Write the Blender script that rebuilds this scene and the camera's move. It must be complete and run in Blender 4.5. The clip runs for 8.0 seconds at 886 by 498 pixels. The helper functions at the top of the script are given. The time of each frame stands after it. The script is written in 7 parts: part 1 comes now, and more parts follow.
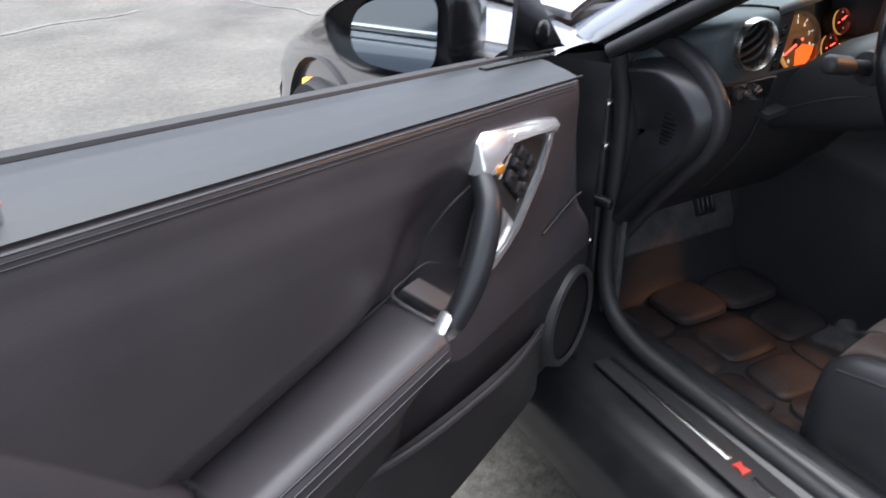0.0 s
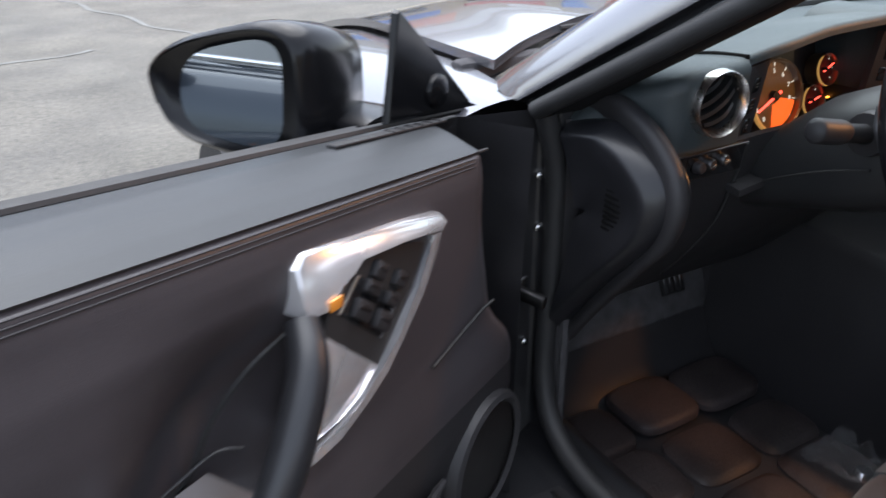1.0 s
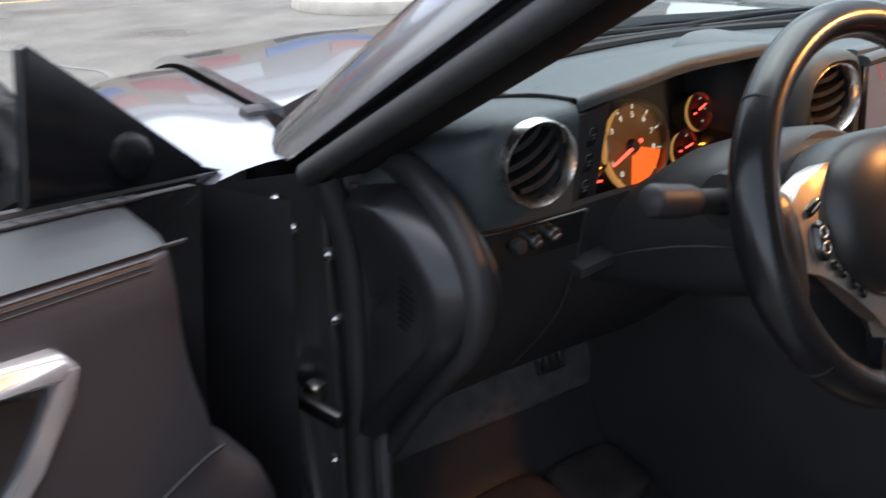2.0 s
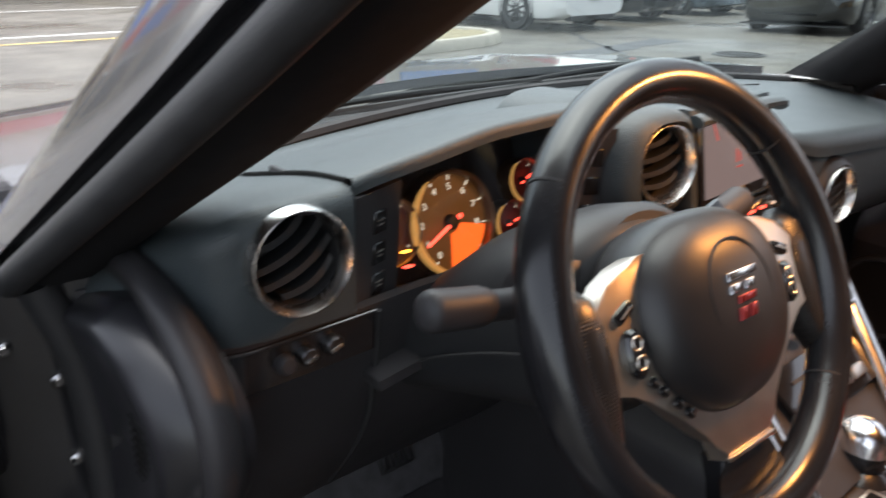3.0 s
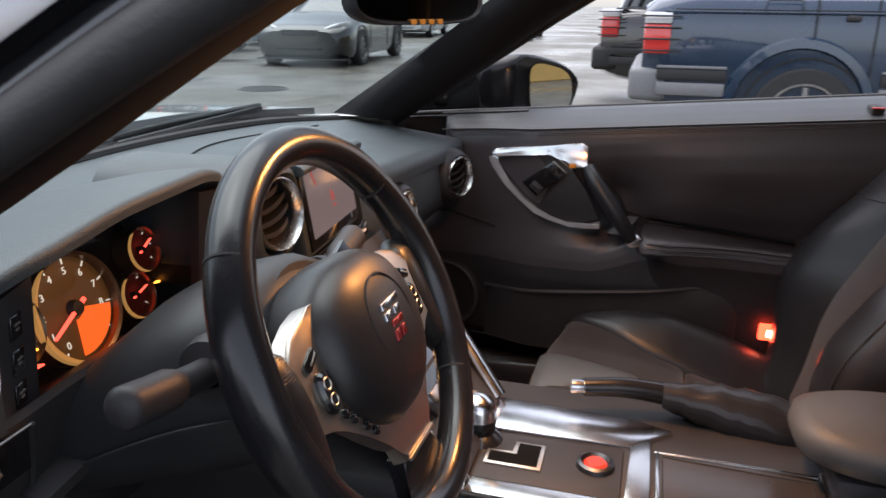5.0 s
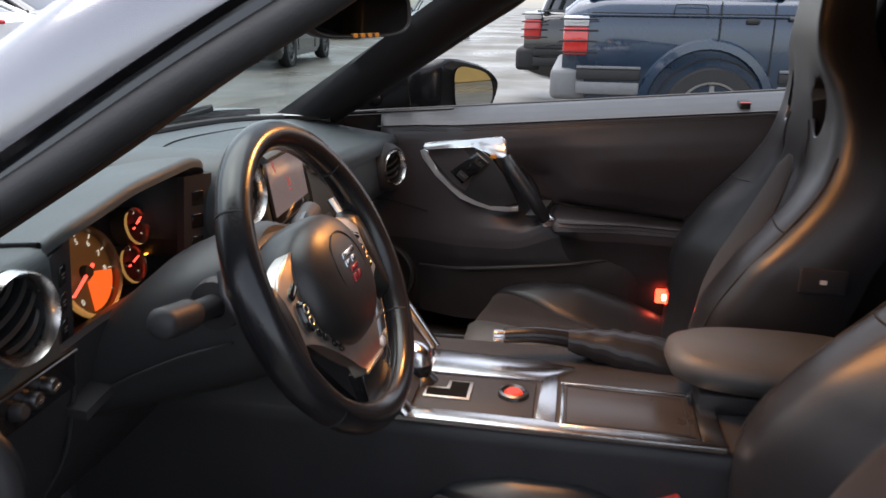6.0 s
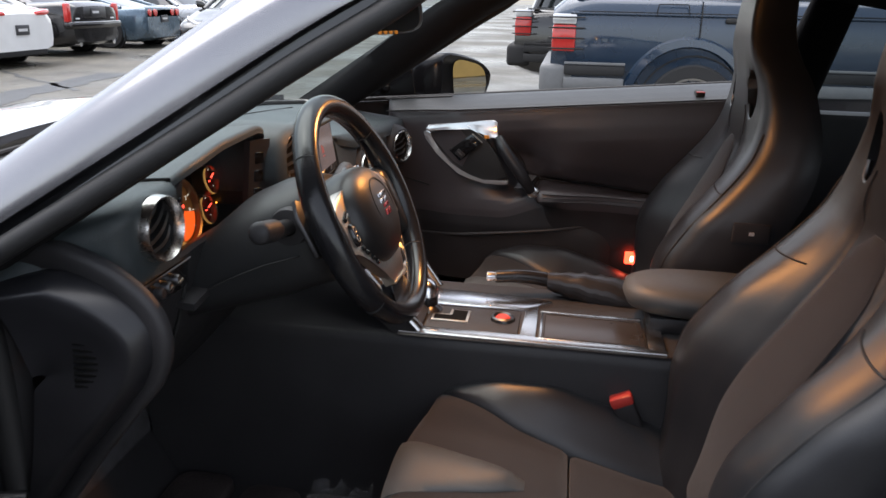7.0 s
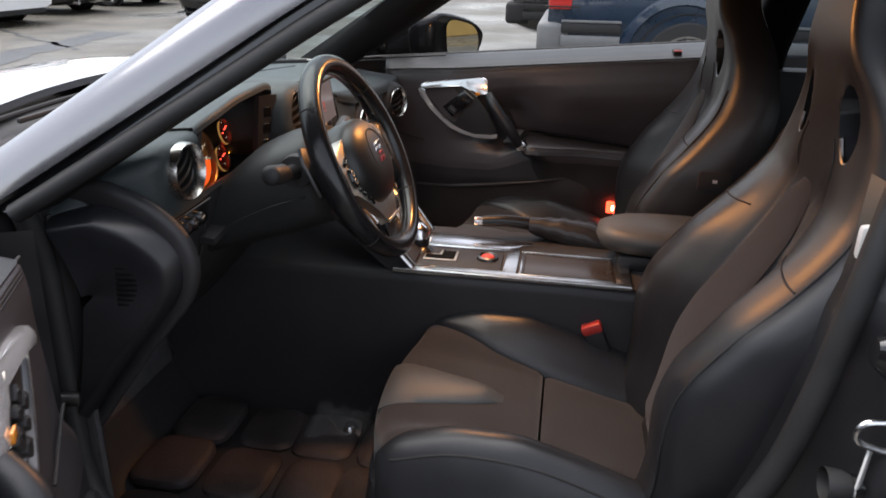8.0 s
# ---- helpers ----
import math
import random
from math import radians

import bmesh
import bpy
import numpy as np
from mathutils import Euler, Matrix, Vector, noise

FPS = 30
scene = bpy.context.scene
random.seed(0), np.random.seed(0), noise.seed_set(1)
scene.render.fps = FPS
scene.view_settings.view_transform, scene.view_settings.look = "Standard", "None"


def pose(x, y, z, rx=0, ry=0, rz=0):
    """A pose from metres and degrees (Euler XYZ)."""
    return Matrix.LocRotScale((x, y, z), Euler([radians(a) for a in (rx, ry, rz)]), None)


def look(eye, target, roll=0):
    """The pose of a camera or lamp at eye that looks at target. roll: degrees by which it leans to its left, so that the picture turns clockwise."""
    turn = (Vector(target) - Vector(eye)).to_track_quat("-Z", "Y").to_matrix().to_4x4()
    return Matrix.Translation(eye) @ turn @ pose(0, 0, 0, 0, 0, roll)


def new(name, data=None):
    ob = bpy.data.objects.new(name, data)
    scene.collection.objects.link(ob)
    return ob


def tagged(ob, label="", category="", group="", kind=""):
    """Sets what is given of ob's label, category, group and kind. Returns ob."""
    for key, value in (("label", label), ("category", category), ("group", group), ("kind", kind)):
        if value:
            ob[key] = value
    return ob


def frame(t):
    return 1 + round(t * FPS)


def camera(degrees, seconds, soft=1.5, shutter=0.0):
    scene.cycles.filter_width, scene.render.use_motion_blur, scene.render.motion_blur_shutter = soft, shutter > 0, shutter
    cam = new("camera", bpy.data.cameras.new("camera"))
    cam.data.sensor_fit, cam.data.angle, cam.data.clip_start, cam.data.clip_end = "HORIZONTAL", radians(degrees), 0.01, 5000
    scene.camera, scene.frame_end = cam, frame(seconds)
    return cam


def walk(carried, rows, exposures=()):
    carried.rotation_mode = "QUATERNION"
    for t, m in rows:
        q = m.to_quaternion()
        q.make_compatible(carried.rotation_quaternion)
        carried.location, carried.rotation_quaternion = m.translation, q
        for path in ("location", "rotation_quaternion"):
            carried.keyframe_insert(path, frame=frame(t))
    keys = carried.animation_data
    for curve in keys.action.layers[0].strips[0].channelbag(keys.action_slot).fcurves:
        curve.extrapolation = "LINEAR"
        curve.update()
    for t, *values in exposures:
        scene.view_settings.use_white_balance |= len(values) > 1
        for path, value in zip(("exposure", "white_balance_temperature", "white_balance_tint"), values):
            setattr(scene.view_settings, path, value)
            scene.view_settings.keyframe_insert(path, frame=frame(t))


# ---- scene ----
cam = camera(61.1, 8.0, soft=1.5, shutter=0.5)
PATH = [
    (0, (-1.576, -0.607, 1.269), (-0.781, 0.943, 0.286), -0.9),
    (0.5, (-1.444, -0.515, 1.249), (-0.629, 1.054, 0.313), -0.8),
    (1, (-1.309, -0.4, 1.219), (-0.463, 1.171, 0.315), -0.8),
    (1.5, (-1.152, -0.33, 1.194), (-0.243, 1.22, 0.316), -0.9),
    (2.8, (-0.853, -0.238, 1.16), (0.278, 1.238, 0.425), 0.0),
    (3, (-0.83, -0.231, 1.165), (0.37, 1.199, 0.448), 0.1),
    (3.5, (-0.805, -0.238, 1.176), (0.609, 1.003, 0.498), 0.3),
    (4, (-0.808, -0.237, 1.176), (0.822, 0.726, 0.532), 0.4),
    (4.5, (-0.844, -0.213, 1.177), (0.916, 0.497, 0.546), 0.6),
    (5, (-0.902, -0.188, 1.197), (0.931, 0.312, 0.571), 0.7),
    (5.2, (-0.931, -0.179, 1.2), (0.918, 0.259, 0.577), 0.6),
    (6.3, (-1.192, -0.246, 1.224), (0.682, 0.071, 0.601), 0.9),
    (6.5, (-1.259, -0.249, 1.225), (0.615, 0.063, 0.601), 1.0),
    (7, (-1.403, -0.255, 1.234), (0.471, 0.045, 0.603), 1.3),
    (7.5, (-1.487, -0.292, 1.24), (0.379, 0.006, 0.583), 1.2),
    (8, (-1.554, -0.302, 1.255), (0.284, -0.007, 0.525), 1.2),
]
walk(cam, [(t, look(eye, target, roll)) for t, eye, target, roll in PATH], exposures=((0.0, 2.05, 6200, 10), (1.5, 1.75, 6150, 10), (3.0, 1.95, 6550, 10), (4.0, 1.85, 6450, 13), (4.6, 1.65, 6400, 14), (6.5, 1.55, 6450, 11), (8.0, 1.42, 6600, 11)))

# ---- light ----
SUN_EL, SUN_AZ = radians(74), radians(15)
world = bpy.data.worlds.new("overcast_sky")
scene.world = world
world.use_nodes = True
wn, wl = world.node_tree.nodes, world.node_tree.links
wn.clear()
sky = wn.new("ShaderNodeTexSky")
sky.sky_type, sky.sun_disc = "NISHITA", False
sky.sun_elevation, sky.sun_rotation = SUN_EL, SUN_AZ
sky.air_density, sky.dust_density, sky.ozone_density = 1.0, 1.5, 1.0
soft_sky = wn.new("ShaderNodeHueSaturation")
soft_sky.inputs["Saturation"].default_value = 0.38
back = wn.new("ShaderNodeBackground")
back.inputs["Strength"].default_value = 0.135
wout = wn.new("ShaderNodeOutputWorld")
wl.new(sky.outputs[0], soft_sky.inputs["Color"])
wl.new(soft_sky.outputs[0], back.inputs[0])
wl.new(back.outputs[0], wout.inputs[0])

sun_data = bpy.data.lights.new("sun", "SUN")
sun_data.energy, sun_data.angle, sun_data.color = 1.5, radians(80), (1.0, 0.98, 0.97)
sun = new("sun", sun_data)
sun.matrix_world = look((0, 0, 20), (0 - math.sin(SUN_AZ) * math.cos(SUN_EL) * 20, 0 - math.cos(SUN_AZ) * math.cos(SUN_EL) * 20, 20 - math.sin(SUN_EL) * 20))

# the amber map lamps in the overhead console behind the windscreen mirror
for lx, watts, aim in ((-0.035, 4.0, (-0.40, -0.22, 0.60)), (0.035, 1.3, (0.36, -0.40, 0.60))):
    map_data = bpy.data.lights.new("map_lamp", "SPOT")
    map_data.energy, map_data.color, map_data.shadow_soft_size = watts, (1.0, 0.40, 0.10), 0.018
    map_data.spot_size, map_data.spot_blend = radians(162), 0.35
    new("map_lamp", map_data).matrix_world = look((lx, -0.13, 1.232), aim)
# the red courtesy lamp low in the passenger door
door_lamp = bpy.data.lights.new("courtesy_lamp", "AREA")
door_lamp.shape, door_lamp.size, door_lamp.size_y, door_lamp.energy, door_lamp.color = "RECTANGLE", 0.06, 0.03, 0.05, (1.0, 0.06, 0.03)
new("courtesy_lamp", door_lamp).matrix_world = look((0.606, -0.474, 0.567), (0.3, -0.474, 0.51))


# ---- building helpers ----
ORG = {}


def thing(name, base=(0, 0, 0), label="", category="", group="", kind="", m=None):
    """An Empty at the thing's base; its parts are given in the place's own axes, or in those of m."""
    ob = new(name)
    ob.empty_display_size = 0.05
    if m is None:
        ob.matrix_basis = Matrix.Translation(base)
        ORG[ob] = Matrix.Translation(base).inverted()
    else:
        ob.matrix_basis = m
        ORG[ob] = Matrix.Identity(4)
    return tagged(ob, label, category, group, kind)


def mesh_of(name, bm, material, smooth=True, angle=40):
    me = bpy.data.meshes.new(name)
    bmesh.ops.recalc_face_normals(bm, faces=bm.faces)
    for f in bm.faces:
        f.smooth = smooth
    if smooth:
        lim = radians(angle)
        for e in bm.edges:
            if len(e.link_faces) == 2 and e.calc_face_angle(0) > lim:
                e.smooth = False
    bm.to_mesh(me)
    bm.free()
    me.materials.append(material)
    return me


def part(name, bm, material, parent, label="", smooth=True, angle=40):
    """One mesh object under a thing or under a part of it."""
    if ORG[parent] != Matrix.Identity(4):
        bm.transform(ORG[parent])
    ob = new(name, mesh_of(name, bm, material, smooth, angle))
    ob.parent = parent
    ORG[ob] = ORG[parent]
    return tagged(ob, label)


def single(name, bm, material, label="", category="", group="", kind="", smooth=True, angle=40):
    """A thing of one mesh."""
    return tagged(new(name, mesh_of(name, bm, material, smooth, angle)), label, category, group, kind)


def box(size, at, bevel=0.004, segs=2, m=None, bm=None):
    bm2 = bmesh.new()
    bmesh.ops.create_cube(bm2, size=1)
    bm2.transform(Matrix.Diagonal((*size, 1)))
    if bevel:
        bmesh.ops.bevel(bm2, geom=bm2.edges[:], offset=min(bevel, min(size) * 0.49), segments=segs, profile=0.5, affect="EDGES")
    bm2.transform(Matrix.Translation(at) if m is None else m @ Matrix.Translation(at))
    return merge(bm, bm2)


def merge(bm, bm2):
    if bm is None:
        return bm2
    me = bpy.data.meshes.new("join")
    bm2.to_mesh(me)
    bm.from_mesh(me)
    bm2.free()
    bpy.data.meshes.remove(me)
    return bm


def loft(rings, closed=True, caps=True, bm=None):
    """A skin over rings of points; closed rings go round."""
    bm = bm or bmesh.new()
    vs = [[bm.verts.new(p) for p in r] for r in rings]
    n = len(rings[0])
    for a, b in zip(vs, vs[1:]):
        for i in range(n if closed else n - 1):
            j = (i + 1) % n
            bm.faces.new((a[i], a[j], b[j], b[i]))
    if caps and closed:
        bm.faces.new(vs[0])
        bm.faces.new(vs[-1])
    return bm


def sp(v, e):
    return math.copysign(abs(v) ** e, v)


def blob(sections, ex, ey, n=2.6, segs=24, bm=None, caps=True):
    """Rounded-box rings along a line: each section is (x, y, z, half width along ex, half depth along ey)."""
    ex, ey = Vector(ex).normalized(), Vector(ey).normalized()
    rings = []
    for x, y, z, a, b in sections:
        c = Vector((x, y, z))
        rings.append([c + ex * a * sp(math.cos(t), 2 / n) + ey * b * sp(math.sin(t), 2 / n) for t in (math.tau * i / segs for i in range(segs))])
    return loft(rings, True, caps, bm)


def smooth_path(pts, per=8):
    """Points of a Catmull-Rom curve through pts."""
    p = [Vector(q) for q in pts]
    p = [2 * p[0] - p[1]] + p + [2 * p[-1] - p[-2]]
    out = []
    for a, b, c, d in zip(p, p[1:], p[2:], p[3:]):
        for i in range(per):
            t = i / per
            out.append(0.5 * (2 * b + (c - a) * t + (2 * a - 5 * b + 4 * c - d) * t * t + (3 * b - a - 3 * c + d) * t ** 3))
    return out + [p[-2]]


def tube(pts, r, segs=12, closed=False, flat=1.0, up=None, bm=None, per=8, rs=None):
    """A round bar along a curve; flat squeezes it across up."""
    p = smooth_path(pts, per) if per > 1 else [Vector(q) for q in pts]
    rings, n = [], len(p)
    prev = Vector(up or (0, 0, 1))
    for i, c in enumerate(p):
        if closed:
            t = (p[(i + 1) % n] - p[i - 1]).normalized()
        else:
            t = (p[min(i + 1, n - 1)] - p[max(i - 1, 0)]).normalized()
        if up is None:
            a = (prev - t * prev.dot(t))
            a = a.normalized() if a.length > 1e-6 else t.orthogonal().normalized()
            prev = a
        else:
            a = (Vector(up) - t * Vector(up).dot(t)).normalized()
        b = t.cross(a)
        k = r if rs is None else r * rs(i / (n - 1))
        rings.append([c + a * k * flat * math.cos(w) + b * k * math.sin(w) for w in (math.tau * j / segs for j in range(segs))])
    if closed:
        rings.append(rings[0])
        bm = loft(rings, True, False, bm)
        bmesh.ops.remove_doubles(bm, verts=bm.verts, dist=1e-6)
        return bm
    return loft(rings, True, True, bm)


def lathe(profile, m, segs=40, bm=None):
    """Turns (radius, height) points about the z axis of m."""
    rings = []
    for r, h in profile:
        rings.append([m @ Vector((max(r, 1e-5) * math.cos(w), max(r, 1e-5) * math.sin(w), h)) for w in (math.tau * i / segs for i in range(segs))])
    return loft(rings, True, False, bm)


def prism(poly, depth, m, bevel=0.0, bm=None, segs=2):
    """A flat outline (x, y) thickened from 0 to depth along the z axis of m."""
    bm2 = bmesh.new()
    lo = [bm2.verts.new((x, y, 0)) for x, y in poly]
    hi = [bm2.verts.new((x, y, depth)) for x, y in poly]
    n = len(poly)
    bm2.faces.new(lo)
    top = bm2.faces.new(hi)
    for i in range(n):
        bm2.faces.new((lo[i], lo[(i + 1) % n], hi[(i + 1) % n], hi[i]))
    if bevel:
        bmesh.ops.bevel(bm2, geom=list(top.edges), offset=bevel, segments=segs, profile=0.5, affect="EDGES")
    bm2.transform(m)
    return merge(bm, bm2)


def sheet(f, nu, nv, thick=0.0, bm=None):
    """A surface f(u, v), u and v from 0 to 1, thickened by moving a copy along the vector thick."""
    rows = [[Vector(f(i / nu, j / nv)) for j in range(nv + 1)] for i in range(nu + 1)]
    if not thick:
        return loft(rows, False, False, bm)
    d = Vector(thick)
    rings = [r + [q + d for q in reversed(r)] for r in rows]
    return loft(rings, True, True, bm)


def step(a, b, x):
    t = min(max((x - a) / (b - a), 0), 1)
    return t * t * (3 - 2 * t)


def mix(a, b, t):
    return a + (b - a) * t


def along(keys, x):
    """Smooth monotone reading of a short table of (x, value)."""
    n = len(keys)
    if x <= keys[0][0]:
        return keys[0][1]
    if x >= keys[-1][0]:
        return keys[-1][1]
    slope = [(keys[i + 1][1] - keys[i][1]) / (keys[i + 1][0] - keys[i][0]) for i in range(n - 1)]

    def tangent(i):
        if i == 0:
            return slope[0]
        if i == n - 1:
            return slope[-1]
        a, b = slope[i - 1], slope[i]
        return 0.0 if a * b <= 0 else 2 * a * b / (a + b)
    for i in range(n - 1):
        (a, va), (b, vb) = keys[i], keys[i + 1]
        if x <= b:
            h = b - a
            t = (x - a) / h
            return va * (1 + 2 * t) * (1 - t) ** 2 + tangent(i) * h * t * (1 - t) ** 2 + vb * t * t * (3 - 2 * t) - tangent(i + 1) * h * t * t * (1 - t)


def to_plane(at, ex, ey):
    """A frame at a place, with the axes of its plane."""
    ex = Vector(ex).normalized()
    ez = ex.cross(Vector(ey)).normalized()
    ey = ez.cross(ex)
    m = Matrix((ex, ey, ez)).transposed().to_4x4()
    m.translation = at
    return m


# ---- materials ----
def surf(name, col, rough=0.5, metal=0.0, var=0.15, scale=12.0, bump=0.0, grain=300.0, coat=0.0, spec=0.5, sheen=0.0, kind="noise", rvar=0.12, each=0.0):
    ma = bpy.data.materials.new(name)
    ma.use_nodes = True
    nd, ln = ma.node_tree.nodes, ma.node_tree.links
    bs = nd["Principled BSDF"]
    bs.inputs["Metallic"].default_value = metal
    bs.inputs["Specular IOR Level"].default_value = spec
    bs.inputs["Coat Weight"].default_value = coat
    bs.inputs["Coat Roughness"].default_value = 0.04
    bs.inputs["Sheen Weight"].default_value = sheen
    tc = nd.new("ShaderNodeTexCoord")
    big = nd.new("ShaderNodeTexNoise")
    big.inputs["Scale"].default_value, big.inputs["Detail"].default_value = scale, 5
    fine = nd.new("ShaderNodeTexVoronoi" if kind == "cell" else "ShaderNodeTexNoise")
    fine.inputs["Scale"].default_value = grain
    if kind != "cell":
        fine.inputs["Detail"].default_value = 3
    ln.new(tc.outputs["Object"], big.inputs["Vector"])
    ln.new(tc.outputs["Object"], fine.inputs["Vector"])
    both = nd.new("ShaderNodeMath")
    both.operation = "MULTIPLY_ADD"
    ln.new(fine.outputs[0], both.inputs[0])
    both.inputs[1].default_value = 0.35
    ln.new(big.outputs[0], both.inputs[2])
    ramp = nd.new("ShaderNodeMapRange")
    ramp.inputs["From Min"].default_value, ramp.inputs["From Max"].default_value = 0.35, 1.0
    ramp.inputs["To Min"].default_value, ramp.inputs["To Max"].default_value = 1 - var, 1 + var
    ln.new(both.outputs[0], ramp.inputs["Value"])
    tint = nd.new("ShaderNodeVectorMath")
    tint.operation = "SCALE"
    tint.inputs[0].default_value = col
    ln.new(ramp.outputs[0], tint.inputs["Scale"])
    shade = tint.outputs[0]
    if each:
        info = nd.new("ShaderNodeObjectInfo")
        er = nd.new("ShaderNodeMapRange")
        er.inputs["To Min"].default_value, er.inputs["To Max"].default_value = 1 - each, 1 + each
        ln.new(info.outputs["Random"], er.inputs["Value"])
        t2 = nd.new("ShaderNodeVectorMath")
        t2.operation = "SCALE"
        ln.new(shade, t2.inputs[0])
        ln.new(er.outputs[0], t2.inputs["Scale"])
        shade = t2.outputs[0]
    ln.new(shade, bs.inputs["Base Color"])
    rr = nd.new("ShaderNodeMapRange")
    rr.inputs["From Min"].default_value, rr.inputs["From Max"].default_value = 0.3, 0.8
    rr.inputs["To Min"].default_value, rr.inputs["To Max"].default_value = max(rough * (1 - rvar), 0), min(rough * (1 + rvar), 1)
    ln.new(big.outputs[0], rr.inputs["Value"])
    ln.new(rr.outputs[0], bs.inputs["Roughness"])
    if bump:
        bp = nd.new("ShaderNodeBump")
        bp.inputs["Strength"].default_value, bp.inputs["Distance"].default_value = 0.6, bump
        ln.new(fine.outputs[0], bp.inputs["Height"])
        ln.new(bp.outputs[0], bs.inputs["Normal"])
    return ma


def glow(name, col, power, rough=0.4, base=0.06):
    ma = surf(name, tuple(c * base for c in col), rough, var=0.2, scale=60)
    bs = ma.node_tree.nodes["Principled BSDF"]
    bs.inputs["Emission Color"].default_value = (*col, 1)
    bs.inputs["Emission Strength"].default_value = power
    return ma


def glassy(name, col=(1, 1, 1), rough=0.0):
    ma = bpy.data.materials.new(name)
    ma.use_nodes = True
    nd, ln = ma.node_tree.nodes, ma.node_tree.links
    nd.remove(nd["Principled BSDF"])
    tr, gl, mx = nd.new("ShaderNodeBsdfTransparent"), nd.new("ShaderNodeBsdfGlossy"), nd.new("ShaderNodeMixShader")
    lw = nd.new("ShaderNodeLayerWeight")
    lw.inputs["Blend"].default_value = 0.5
    pw = nd.new("ShaderNodeMath")
    pw.operation = "POWER"
    pw.inputs[1].default_value = 5.0
    ln.new(lw.outputs["Facing"], pw.inputs[0])
    fr = nd.new("ShaderNodeMath")
    fr.operation = "MULTIPLY_ADD"
    fr.inputs[1].default_value, fr.inputs[2].default_value = 0.75, 0.05
    ln.new(pw.outputs[0], fr.inputs[0])
    tr.inputs["Color"].default_value = (*col, 1)
    gl.inputs["Roughness"].default_value = rough
    ln.new(fr.outputs[0], mx.inputs[0])
    ln.new(tr.outputs[0], mx.inputs[1])
    ln.new(gl.outputs[0], mx.inputs[2])
    ln.new(mx.outputs[0], nd["Material Output"].inputs["Surface"])
    return ma


def perforated(name, col):
    """Leather punched with rows of fine holes."""
    ma = surf(name, col, 0.34, var=0.25, scale=30)
    nd, ln = ma.node_tree.nodes, ma.node_tree.links
    bs = nd["Principled BSDF"]
    tc = nd.new("ShaderNodeTexCoord")
    vo = nd.new("ShaderNodeTexVoronoi")
    vo.inputs["Scale"].default_value, vo.inputs["Randomness"].default_value = 420, 0.10
    ln.new(tc.outputs["Object"], vo.inputs["Vector"])
    dip = nd.new("ShaderNodeMapRange")
    dip.inputs["From Min"].default_value, dip.inputs["From Max"].default_value = 0.22, 0.42
    ln.new(vo.outputs["Distance"], dip.inputs["Value"])
    bp = nd.new("ShaderNodeBump")
    bp.inputs["Strength"].default_value, bp.inputs["Distance"].default_value = 0.8, 0.0003
    ln.new(dip.outputs[0], bp.inputs["Height"])
    ln.new(bp.outputs[0], bs.inputs["Normal"])
    return ma


LEATHER = surf("black_leather", (0.018, 0.0185, 0.021), 0.37, var=0.25, scale=9, bump=0.00018, grain=700, kind="cell", spec=0.5)
BELT_PAD = surf("belt_rail_skin", (0.019, 0.0215, 0.024), 0.47, var=0.2, scale=7, bump=0.00018, grain=900, kind="cell", spec=0.40)
DOOR_LOWER = surf("dark_door_lower", (0.022, 0.021, 0.023), 0.48, var=0.2, scale=9, bump=0.0003, grain=800, kind="cell", spec=0.4)
DOOR_LEATHER = surf("charcoal_leather", (0.054, 0.048, 0.052), 0.36, var=0.2, scale=7, bump=0.00018, grain=900, kind="cell", spec=0.5)
WHEEL_LEATHER = surf("wheel_leather", (0.012, 0.012, 0.0135), 0.24, var=0.3, scale=30, bump=0.00005, grain=900, kind="cell")
HUB_LEATHER = surf("airbag_skin", (0.017, 0.016, 0.0165), 0.40, var=0.2, scale=20, bump=0.00006, grain=900, kind="cell")
SHROUD = surf("grey_shroud_plastic", (0.020, 0.021, 0.0225), 0.48, var=0.15, scale=15, bump=0.0002, grain=900, spec=0.4)
END_SKIN = surf("smooth_end_panel", (0.017, 0.017, 0.0195), 0.33, var=0.2, scale=15, bump=0.0001, grain=900, spec=0.45)
GRIP_LEATHER = perforated("perforated_grip_leather", (0.014, 0.0135, 0.0135))
PERF_LEATHER = surf("perforated_leather", (0.015, 0.014, 0.014), 0.38, var=0.3, scale=30, bump=0.00012, grain=900, kind="cell")
SUEDE = surf("brown_suede", (0.032, 0.0275, 0.0265), 0.92, var=0.3, scale=14, bump=0.0006, grain=900, sheen=0.16, spec=0.2)
GREY_PAD = surf("grey_leather", (0.070, 0.072, 0.072), 0.5, var=0.15, scale=14, bump=0.0004, grain=600, kind="cell")
PAD = surf("soft_touch_dash", (0.042, 0.052, 0.056), 0.46, var=0.12, scale=8, bump=0.0006, grain=700, kind="cell", spec=0.45)
PLASTIC = surf("dark_plastic", (0.029, 0.028, 0.030), 0.5, var=0.2, scale=15, bump=0.0003, grain=800, spec=0.35)
GLOSS = surf("piano_black", (0.010, 0.010, 0.011), 0.12, var=0.3, scale=30, coat=0.6)
BLACK = surf("matt_black", (0.018, 0.018, 0.019), 0.75, var=0.3, scale=20)
SLOT = surf("deep_slot", (0.004, 0.004, 0.004), 0.9, var=0.2, scale=30, spec=0.1)
CONSOLE_SIDE = surf("console_side_skin", (0.031, 0.030, 0.032), 0.55, var=0.2, scale=12, bump=0.0003, grain=700, kind="cell", spec=0.4)
RUBBER = surf("black_rubber", (0.020, 0.020, 0.021), 0.6, var=0.2, scale=40, bump=0.0004, grain=500)
